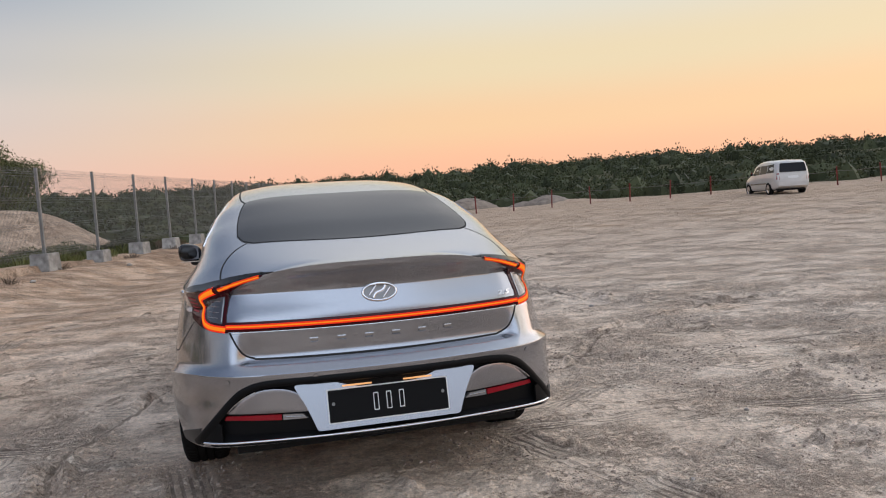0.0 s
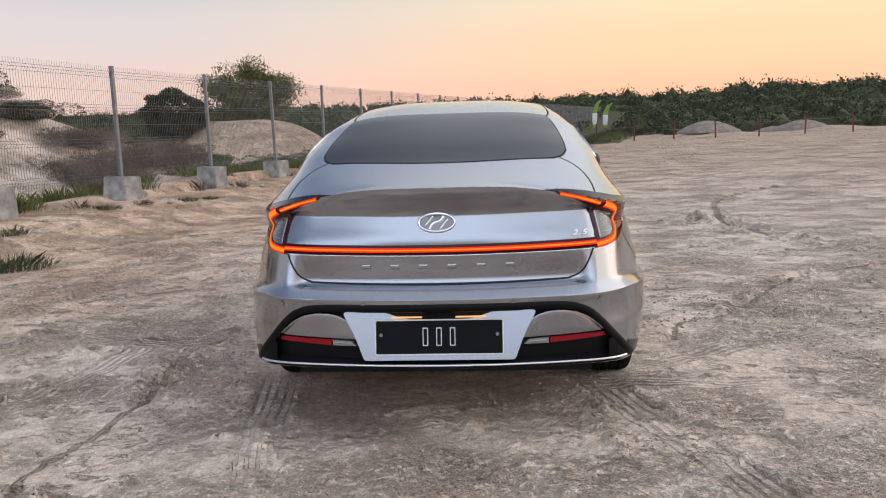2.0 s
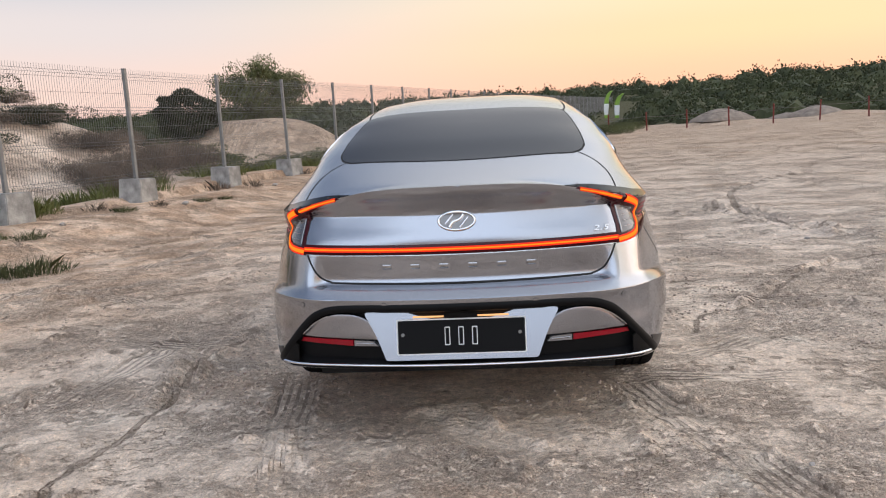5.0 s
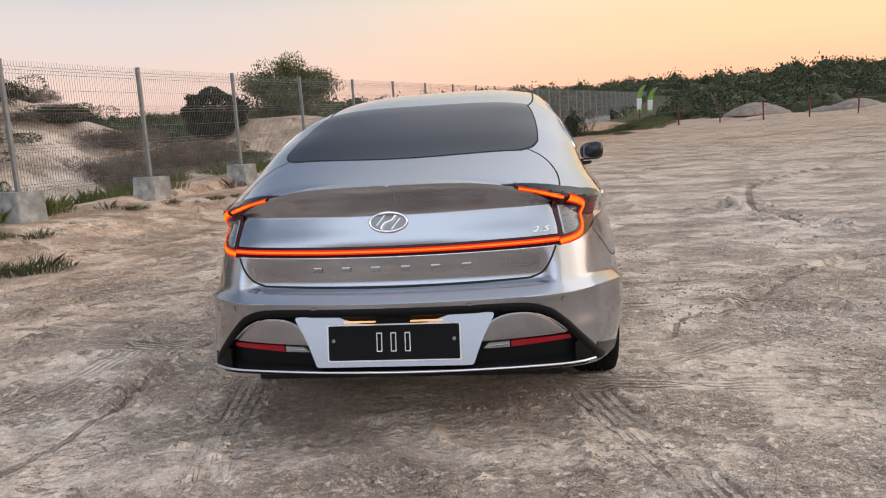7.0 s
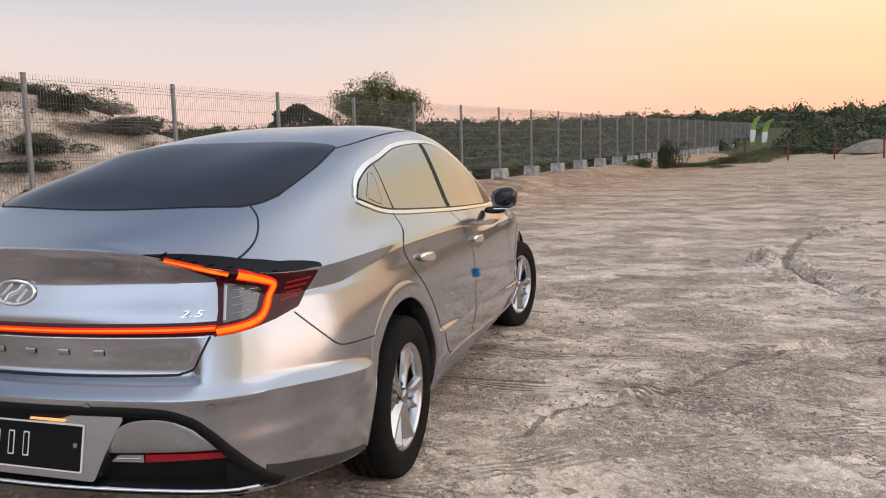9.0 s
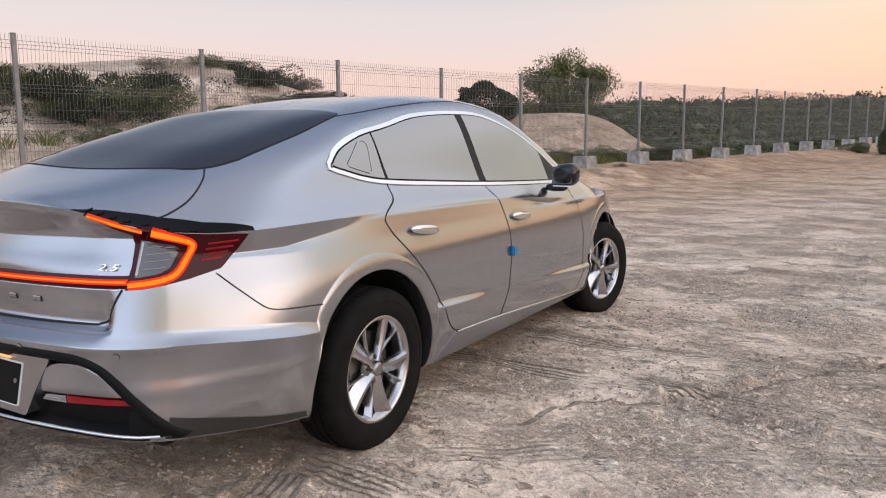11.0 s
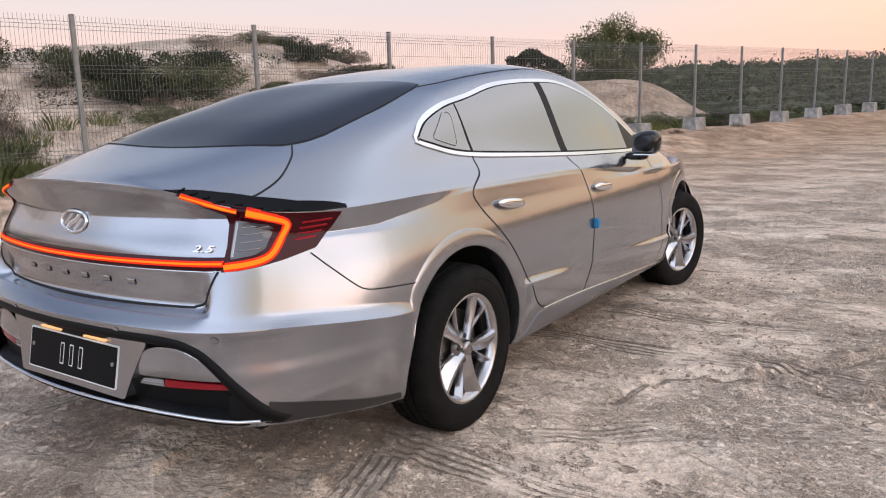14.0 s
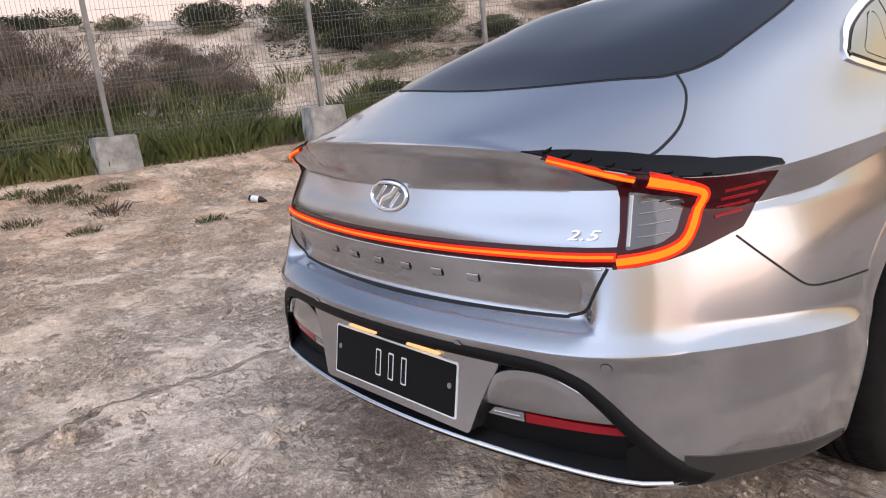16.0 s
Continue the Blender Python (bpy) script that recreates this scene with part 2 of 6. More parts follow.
# ---------------------------------------------------------------- the sedan's skin
YB, YF, NY = 1.3, 3.5, 4.0
TAPER, BOW = 0.09, 0.20  # how the flanks draw in towards the tail, and how the tail bows in plan
corner_power = ease([0.22, 0.34, 0.45, 0.60, 1.1], [22.0, 20.0, 14.0, 11.0, 11.0])
half_width = ease([0.22, 0.26, 0.34, 0.47, 0.52, 0.60, 0.68, 0.76, 0.85, 0.92, 0.955],
                  [0.884, 0.918, 0.934, 0.944, 0.938, 0.935, 0.930, 0.922, 0.902, 0.883, 0.876])
rear_y = ease([0.22, 0.30, 0.34, 0.45, 0.58, 0.609, 0.616, 0.620, 0.647, 0.655, 0.660, 0.669, 0.69, 0.785, 0.835, 0.90, 0.936, 0.942, 0.947, 1.0, 1.045, 1.058],
              [0.05, 0.0, -0.015, -0.020, -0.025, -0.0305, -0.031, -0.028, 0.000, 0.014, 0.036, 0.052, 0.057, 0.044, 0.045, 0.064, 0.0735, 0.0750, 0.0735, 0.0435, 0.016, 0.014])
corner_y = ease([0.22, 0.30, 0.34, 0.45, 0.58, 0.609, 0.616, 0.620, 0.650, 0.70, 0.785, 0.835, 0.936, 0.942, 0.947, 1.0, 1.045, 1.058],
                [0.05, 0.0, -0.015, -0.020, -0.025, -0.0305, -0.031, -0.0285, -0.009, 0.010, 0.034, 0.044, 0.0735, 0.0750, 0.0735, 0.0435, 0.016, 0.014])
front_y = ease([0.22, 0.35, 0.55, 0.75, 0.96], [4.86, 4.93, 4.95, 4.90, 4.70])
edge_by_x = ease([0, 0.2, 0.33, 0.44, 0.55, 0.65, 0.82, 0.95], [1.058, 1.0555, 1.048, 1.031, 1.007, 0.985, 0.950, 0.948])
edge_by_y = ease([0.48, 1.17, 2.0, 2.7, 3.39, 3.9, 4.6, 4.95], [0.950, 0.957, 0.950, 0.918, 0.872, 0.84, 0.74, 0.66])
bottom_by_y = ease([0.0, 0.2, 0.7, 0.9, 4.3, 4.6, 4.95], [0.330, 0.314, 0.245, 0.225, 0.225, 0.24, 0.26])


arch_half = ease([0.33, 0.37, 0.42, 0.51, 0.555, 0.578], [0.775, 0.765, 0.725, 0.645, 0.585, 0.49])


def recess(x, z):
    """How deep the lower rear panel lies inside the bumper."""
    return 0.045 * smooth01(arch_half(z) - abs(x), 0.0, 0.022) * smooth01(z, 0.582, 0.568) * smooth01(z, 0.335, 0.36)


crease_z = ease([0.0, 0.18, 0.45, 0.80, 1.55, 2.16, 2.42, 3.60, 4.95], [0.616, 0.617, 0.594, 0.556, 0.500, 0.471, 0.463, 0.413, 0.41])
band = ease([0.0, 0.10, 0.42, 0.80, 1.25, 2.2, 3.3, 3.7, 4.95], [0.0, 0.0, 0.094, 0.056, 0.013, 0.019, 0.036, 0.0, 0.0])


def ledge(y, z):
    """How far the pressed creases stand out of the flank, less the undercut below the shoulder."""
    zc = crease_z(y)

    def step(rise):
        t = np.clip((zc + rise - z) / rise, 0, 1)
        return t**1.7 * smooth01(z, 0.27, 0.40)
    rear = 0.014 * smooth01(y, 1.46, 1.58) * smooth01(y, 2.16, 1.62) * step(0.030)
    front = 0.017 * smooth01(y, 2.38, 3.30) * smooth01(y, 3.75, 3.55) * step(0.032)
    quarter = 0.028 * smooth01(y, 0.84, 0.58) * step(0.045) * np.clip((z - 0.24) / (zc - 0.24), 0, 1)
    under, wide = edge_by_y(y) - z, np.maximum(band(y), 1e-4)
    sunk = np.clip(under / wide, 0, 1) * smooth01(under, wide + 0.26, wide)
    return rear + front + quarter - 0.21 * band(y) * sunk


def flank_x(y, z):
    """Half the width at y along the car and height z."""
    y, z = np.asarray(y, float), np.asarray(z, float)
    w = half_width(z)
    y0, y1 = corner_y(z), front_y(z)
    back = np.clip((YB - y) / (YB - y0), 0, 1)
    fore = np.clip((y - YF) / (y1 - YF), 0, 1)
    x = w * np.maximum(1 - back**NY, 0)**(1 / corner_power(z)) * (1 - TAPER * back**2) * np.maximum(1 - fore**2.3, 0)**(1 / 2.6)
    return x * (1 - 0.004 * np.clip(np.abs(y - 2.2), 0, 1.3)**2) + ledge(y, z) * smooth01(y, 0.05, 0.3)


def skin_rows():
    rows = list(np.linspace(0.22, 0.40, 12)) + list(np.linspace(0.412, 0.594, 24)) + [0.600, 0.605, 0.609, 0.6125, 0.616, 0.6195, 0.623, 0.628, 0.634, 0.641, 0.647, 0.651, 0.655, 0.6585, 0.664, 0.670, 0.68]
    rows += list(np.linspace(0.69, 0.855, 16))
    return [("low", z) for z in rows] + [("top", k) for k in list(np.linspace(0.05, 0.5, 12)) + [0.515, 0.535] + list(np.linspace(0.57, 1.0, 14))]


def skin_columns():
    cols = [("x", f) for f in np.linspace(0, 0.84, 47)]
    cols += [("back", f) for f in np.linspace(0.03, 1, 48)**1.7]
    cols += [("side", y) for y in np.linspace(YB, YF, 84)[1:]]
    cols += [("fore", f) for f in np.linspace(0.04, 1, 34)]
    return cols


knee_by_x = ease([0, 0.62, 0.80, 0.95], [0.942, 0.942, 0.880, 0.880])


def skin_point(row, col, hollow=True):
    kind, v = row
    y = x = 0.0
    z = v if kind == "low" else 0.86 + v * 0.09
    for _ in range(4):
        zr = (0.86 + v * 0.164 if v < 0.5 else 0.942 + (v - 0.5) * 0.232) if kind == "top" else z
        zw = 0.86 + v * 0.095 if kind == "top" else z
        w, y1 = float(half_width(zw)), float(front_y(zw))
        flush = float(smooth01(col[1] * w, 0.605, 0.70)) if col[0] == "x" else 1.0
        y0 = float(rear_y(zr)) * (1 - flush) + float(corner_y(zr)) * flush
        back, nx = 0.0, float(corner_power(z))
        if col[0] == "x":
            x = col[1] * w
            back = (1 - col[1]**nx)**(1 / NY)
            y = YB - (YB - y0) * back
        elif col[0] == "back":
            ya = YB - (YB - y0) * (1 - 0.84**nx)**(1 / NY)
            y = ya + (YB - ya) * col[1]
            back = (YB - y) / (YB - y0)
            x = w * max(1 - back**NY, 0)**(1 / nx)
        elif col[0] == "side":
            y, x = col[1], w
        else:
            a = col[1] * math.pi / 2
            x = w * math.cos(a)**(2 / 2.6)
            y = YF + (y1 - YF) * math.sin(a)**(2 / 2.3)
        if col[0] in ("x", "back"):
            x *= 1 - TAPER * back**2 * float(smooth01(x, 0.3, 0.75))
            y += BOW * x * x * float(smooth01(y, 0.65, 0.10))
        edge = float(edge_by_x(x)) * (1 - float(smooth01(y, 0.38, 0.52))) + float(edge_by_y(y)) * float(smooth01(y, 0.38, 0.52))
        if kind == "top":
            rear_knee, side_knee = float(knee_by_x(x)), max(edge - float(band(y)), 0.86 + 0.2 * (edge - 0.86)) if edge > 0.862 else 0.86 + 0.5 * (edge - 0.86)
            k = float(smooth01(y, 0.30, 0.46))
            knee = rear_knee * (1 - k) + side_knee * k
            z = 0.86 + (knee - 0.86) * v / 0.5 if v < 0.5 else knee + (edge - knee) * (v - 0.5) / 0.5
        else:
            if v < 0.40:
                zb = float(bottom_by_y(y))
                z = zb + (v - 0.22) * (0.40 - zb) / 0.18
            # the rows follow the creases of the flank
            elif 0.40 < v < 0.80 and x > 0.5:
                z = v + (float(crease_z(y)) - 0.616) * float(smooth01(x, 0.62, 0.74)) * ((v - 0.40) / 0.216 if v < 0.616 else (0.80 - v) / 0.184)
    if y < 0.4 and hollow:
        y += float(recess(x, z))
    if y < 0.6:
        y += 0.030 * float(smooth01(x, 0.12, 0.5) * smooth01(x, 0.84, 0.62) * smooth01(z, 0.78, 0.97))
        y += 0.030 * float(smooth01(x, 0.34, 0.46) * smooth01(x, 0.80, 0.66) * smooth01(z, 0.945, 1.03))
    x *= 1 - 0.004 * min(abs(y - 2.2), 1.3)**2
    x += float(ledge(y, z)) * float(smooth01(y, 0.05, 0.3)) if x > 0.3 else 0.0
    return x, y, z


ARCHES, ARCH_R = ((1.096, 0.335), (3.936, 0.335)), 0.402


def build_skin(hollow=True):
    rows, cols = skin_rows(), skin_columns()
    grid = np.array([[skin_point(r, c, hollow) for c in cols] for r in rows])
    for cy, cz in ARCHES:
        dy, dz = grid[..., 1] - cy, grid[..., 2] - cz
        r = np.hypot(dy, dz)
        near = (np.abs(r - ARCH_R) < 0.020) & (grid[..., 0] > 0.5) & (grid[..., 2] < 0.86)
        k = np.where(near, ARCH_R / np.maximum(r, 1e-6), 1)
        ny, nz = cy + dy * k, cz + dz * k
        grid[..., 0] = np.where(near, flank_x(ny, nz), grid[..., 0])
        grid[..., 1], grid[..., 2] = np.where(near, ny, grid[..., 1]), np.where(near, nz, grid[..., 2])
    nr, nc = grid.shape[:2]
    faces, verts = [], grid.reshape(-1, 3)
    for i in range(nr - 1):
        for j in range(nc - 1):
            q = (i * nc + j, i * nc + j + 1, (i + 1) * nc + j + 1, (i + 1) * nc + j)
            c = verts[list(q)].mean(0)
            if c[0] > 0.5 and any(math.hypot(c[1] - cy, c[2] - cz) < ARCH_R - 0.001 for cy, cz in ARCHES):
                continue
            faces.append(q)
    # the upper half: shoulder edge to the middle of roof, deck and bonnet
    top = grid[-1]
    zc = ease([0.04, 0.2, 0.45, 0.8, 1.1, 1.45, 1.8, 2.1, 2.4, 2.7, 3.0, 3.3, 3.7, 4.0, 4.5, 4.7],
              [1.058, 1.086, 1.138, 1.236, 1.312, 1.39, 1.448, 1.482, 1.497, 1.49, 1.455, 1.36, 1.14, 1.04, 0.93, 0.70])
    ys = [0.04, 0.5, 0.98, 1.3, 1.49, 2.17, 2.86, 3.08, 3.28, 3.7, 4.95]
    gx, gz = ease(ys, [0.95, 0.96, 0.925, 0.907, 0.905, 0.928, 0.938, 0.94, 0.945, 0.93, 0.93]), ease(ys, [0.10, 0.17, 0.24, 0.265, 0.24, 0.125, 0.13, 0.16, 0.2, 0.3, 0.3])
    rx, rz = ease(ys, [0.75, 0.765, 0.825, 0.77, 0.735, 0.700, 0.745, 0.81, 0.875, 0.8, 0.8]), ease(ys, [0.50, 0.75, 0.73, 0.845, 0.865, 0.870, 0.735, 0.59, 0.43, 0.6, 0.6])
    mx, mz = ease(ys, [0.50, 0.56, 0.62, 0.60, 0.55, 0.50, 0.55, 0.6, 0.66, 0.55, 0.55]), ease(ys, [0.85, 0.94, 0.945, 0.975, 0.975, 0.970, 0.93, 0.87, 0.80, 0.9, 0.9])
    base, k = len(verts), 26
    extra = []
    for x, y, z in top[1:-1]:
        c = float(zc(y))
        f = lambda a, b: (x * float(a(y)), z + (c - z) * float(b(y)))
        G, R, M = f(gx, gz), f(rx, rz), f(mx, mz)
        knots = [(x, z), G, R, M, (0, c)]
        d = np.cumsum([0] + [math.sqrt(math.dist(a, b)) for a, b in zip(knots, knots[1:])])
        knots_x, knots_z = np.array(knots).T
        # centripetal tangents, level at the middle
        mxs, mzs = np.gradient(knots_x, d), np.gradient(knots_z, d)
        mzs[-1] = 0
        for t in np.linspace(0, d[-1], k)[1:]:
            i = min(np.searchsorted(d, t, side="left") - 1, 3)
            h = d[i + 1] - d[i]
            u = (t - d[i]) / h
            A, B, C, D = 2 * u**3 - 3 * u**2 + 1, (u**3 - 2 * u**2 + u) * h, -2 * u**3 + 3 * u**2, (u**3 - u**2) * h
            extra.append((A * knots_x[i] + B * mxs[i] + C * knots_x[i + 1] + D * mxs[i + 1], y,
                          A * knots_z[i] + B * mzs[i] + C * knots_z[i + 1] + D * mzs[i + 1]))
    verts = np.vstack([verts, extra])
    n = len(top) - 2

    def tv(j, i):
        return (nr - 1) * nc + 1 + j if i == 0 else base + j * (k - 1) + i - 1
    for j in range(n - 1):
        for i in range(k - 1):
            faces.append((tv(j, i), tv(j + 1, i), tv(j + 1, i + 1), tv(j, i + 1)))
    for j, tip in ((0, (nr - 1) * nc), (n - 1, (nr - 1) * nc + nc - 1)):
        faces += [(tip, tv(j, i), tv(j, i + 1)) if j == 0 else (tip, tv(j, i + 1), tv(j, i)) for i in range(k - 1)]
    # the other half
    m = len(verts)
    verts = np.vstack([verts, verts * (-1, 1, 1)])
    faces += [tuple(v + m for v in reversed(f)) for f in faces]
    bm = bmesh.new()
    bv = [bm.verts.new(v) for v in verts]
    for f in faces:
        try:
            bm.faces.new([bv[i] for i in dict.fromkeys(f)])
        except ValueError:
            pass
    bmesh.ops.remove_doubles(bm, verts=bm.verts, dist=0.0008)
    bmesh.ops.recalc_face_normals(bm, faces=bm.faces)
    return bm


car = tagged(new("sedan_car"), label="silver four-door sedan parked on sand with its tail lamps lit", category="car")
car.location = (-0.016, 0, 0)
skin_bm = build_skin()
skin_tree = BVHTree.FromBMesh(skin_bm)
plain_bm = build_skin(False)
plain_tree = BVHTree.FromBMesh(plain_bm)
plain_bm.free()
body = part("body", skin_bm, PAINT, car, smooth=True)
body.data.set_sharp_from_angle(angle=radians(38))

HALF = math.sqrt(0.5)
AXES = {"rear": (Vector((0, 1, 0)), lambda a, b: Vector((a, -2, b))),
        "right": (Vector((-1, 0, 0)), lambda a, b: Vector((3, a, b))),
        "left": (Vector((1, 0, 0)), lambda a, b: Vector((-3, a, b))),
        "corner_right": (Vector((-HALF, HALF, 0)), lambda a, b: Vector((a * HALF + 2, a * HALF - 2, b))),
        "corner_left": (Vector((HALF, HALF, 0)), lambda a, b: Vector((-a * HALF - 2, a * HALF - 2, b))),
        "top": (Vector((0, 0, -1)), lambda a, b: Vector((a, b, 3)))}


def on_skin(view, a, b, lift=0.0, tree=None):
    tree = tree or skin_tree
    way, start = AXES[view]
    hit, normal, _, _ = tree.ray_cast(start(a, b), way)
    if hit is None:
        hit, normal, _, _ = tree.find_nearest(start(a, b) + way * (2.0 if view == "rear" else 2.1))
    if normal.dot(way) > 0:
        normal = -normal
    return hit + normal * lift, normal


def panel(name, view, outline, mat, parent=None, lift=0.003, step=0.025, thick=0.006, label="", crown=0.0, tree=None):
    """A piece with that outline, laid on the skin; the rim goes down to the skin."""
    loop = []
    for p, q in zip(outline, list(outline[1:]) + [outline[0]]):
        p, q = np.array(p, float), np.array(q, float)
        k = max(1, int(np.linalg.norm(q - p) / step))
        loop += [p + (q - p) * i / k for i in range(k)]
    pts = [Vector(p) for p in loop]
    edges = [(i, (i + 1) % len(pts)) for i in range(len(pts))]
    arr = np.array(loop)
    lo, hi = arr.min(0), arr.max(0)
    for a in np.arange(lo[0] + step * 0.5, hi[0], step):
        cross = []
        for (x1, y1), (x2, y2) in zip(arr, np.roll(arr, -1, 0)):
            if (x1 > a) != (x2 > a):
                cross.append(y1 + (y2 - y1) * (a - x1) / (x2 - x1))
        cross.sort()
        for c0, c1 in zip(cross[::2], cross[1::2]):
            n = int((c1 - c0) / step)
            pts += [Vector((a, c0 + (c1 - c0) * (i + 0.5) / n)) for i in range(n)] if n else []
    v2, _, f2, _, _, _ = delaunay_2d_cdt(pts, edges, [], 1, 1e-6)
    verts, normals = [], []
    for v in v2:
        p, n = on_skin(view, v.x, v.y, 0.0, tree)
        verts.append(p)
        normals.append(n)
    m = len(verts)
    used = {}
    for f in f2:
        for a, b in zip(f, list(f[1:]) + [f[0]]):
            used[(a, b)] = True
    rim = [(a, b) for a, b in used if (b, a) not in used]
    on_rim = {a for e in rim for a in e}
    up = [verts[i] + normals[i] * (lift + (0 if i in on_rim else crown)) for i in range(m)]
    down = [verts[i] + normals[i] * (lift - thick) for i in range(m)]
    faces = [tuple(f) for f in f2] + [(b, a, m + a, m + b) for a, b in rim]
    flip = view in ("right", "top", "corner_right")
    if not flip:
        faces = [tuple(reversed(f)) for f in faces]
    ob = mesh_object(name, up + down, faces, mat, parent or car, True, label)
    ob.data.set_sharp_from_angle(angle=radians(50))
    return ob


def strip(name, view, points, width, mat, parent=None, lift=0.001, rise=0.0, label="", n=6, taper=False, tree=None):
    """A ribbon along points laid on the skin; rise gives it a rounded back."""
    line = [np.array(p) for p in (spline(points, n) if len(points) > 2 else [np.array(points[0]) + (np.array(points[1]) - np.array(points[0])) * i / 20 for i in range(21)])]
    verts, faces = [], []
    prof = [(-1, 0), (-0.6, 0.8), (0, 1), (0.6, 0.8), (1, 0)] if rise else [(-1, 0), (1, 0)]
    k = len(prof)
    for i, p in enumerate(line):
        d = line[min(i + 1, len(line) - 1)] - line[max(i - 1, 0)]
        s = np.array((-d[1], d[0])) / (np.linalg.norm(d) + 1e-9) * width / 2
        if taper:
            s = s * min(1, 0.15 + 4 * min(i, len(line) - 1 - i) / len(line))
        for u, h in prof:
            q, _ = on_skin(view, *(p + s * u), lift + rise * h, tree)
            verts.append(q)
    for i in range(len(line) - 1):
        for j in range(k - 1):
            a = i * k + j
            faces.append((a, a + 1, a + k + 1, a + k) if view in ("rear", "left") else (a + k, a + k + 1, a + 1, a))
    return mesh_object(name, verts, faces, mat, parent or car, True, label)


def bow(x0, y0, x1, y1, sag, n=10):
    """From one point to another, bowed sideways by sag."""
    a, b = np.array((x0, y0)), np.array((x1, y1))
    s = np.array((-(b - a)[1], (b - a)[0])) / np.linalg.norm(b - a)
    return [a + (b - a) * t + s * sag * 4 * t * (1 - t) for t in np.linspace(0, 1, n)]


rear_outline = (bow(-0.47, 0.535, 0.47, 0.535, -0.075, 24) + spline([(0.505, 0.55), (0.55, 0.61), (0.575, 0.70)], 5)
                + bow(0.575, 0.74, 0.535, 1.30, -0.012, 12) + [(0.52, 1.345)]
                + bow(0.50, 1.37, -0.50, 1.37, -0.06, 24) + [(-0.52, 1.345)]
                + bow(-0.535, 1.30, -0.575, 0.74, -0.012, 12) + spline([(-0.575, 0.70), (-0.55, 0.61), (-0.505, 0.55)], 5))
panel("rear_window_seal", "top", [tuple(np.array(p) * (1.012, 1) + np.array((0, 0.007 if p[1] > 1 else -0.006))) for p in rear_outline], SEAM, lift=0.0012, thick=0.004, step=0.03)
rear_glass = panel("rear_window", "top", rear_outline, GLASS, lift=0.0025, thick=0.004, step=0.03, label="dark tinted rear window glass")

upper = [(1.00, 1.162), (1.09, 1.222), (1.265, 1.280), (1.49, 1.318), (1.79, 1.372), (2.18, 1.395), (2.51, 1.382), (2.865, 1.296), (3.08, 1.19), (3.27, 1.06)]
lower = [(3.32, 0.985), (3.098, 0.980), (2.70, 0.992), (2.29, 1.008), (1.776, 1.034), (1.298, 1.066), (1.07, 1.112), (0.995, 1.135)]
top_line, low_line = spline(upper, 6), spline(lower, 6)
frame_outline = top_line + low_line
edge = np.array(frame_outline)
mid = edge.mean(0)


def inset(outline, d):
    p = np.array(outline)
    t = np.roll(p, -1, 0) - np.roll(p, 1, 0)
    nrm = np.stack([-t[:, 1], t[:, 0]], 1) / (np.linalg.norm(t, axis=1)[:, None] + 1e-9)
    sign = np.sign(((mid - p) * nrm).sum(1).mean())
    return [tuple(q) for q in p + nrm * d * sign]


def clip_band(outline, y0, y1, slope=0.0, zref=1.0):
    """The part of an outline between two leaning uprights."""
    def cut(poly, y, keep_above):
        out = []
        for (a, b), (c, d) in zip(poly, poly[1:] + poly[:1]):
            fa, fc = a - y - slope_(y) * (b - zref), c - y - slope_(y) * (d - zref)
            ina, inc = (fa >= 0) == keep_above, (fc >= 0) == keep_above
            if ina:
                out.append((a, b))
            if ina != inc:
                t = fa / (fa - fc)
                out.append((a + (c - a) * t, b + (d - b) * t))
        return out

    def slope_(y):
        return slope
    return cut(cut([tuple(p) for p in outline], y0, True), y1, False)


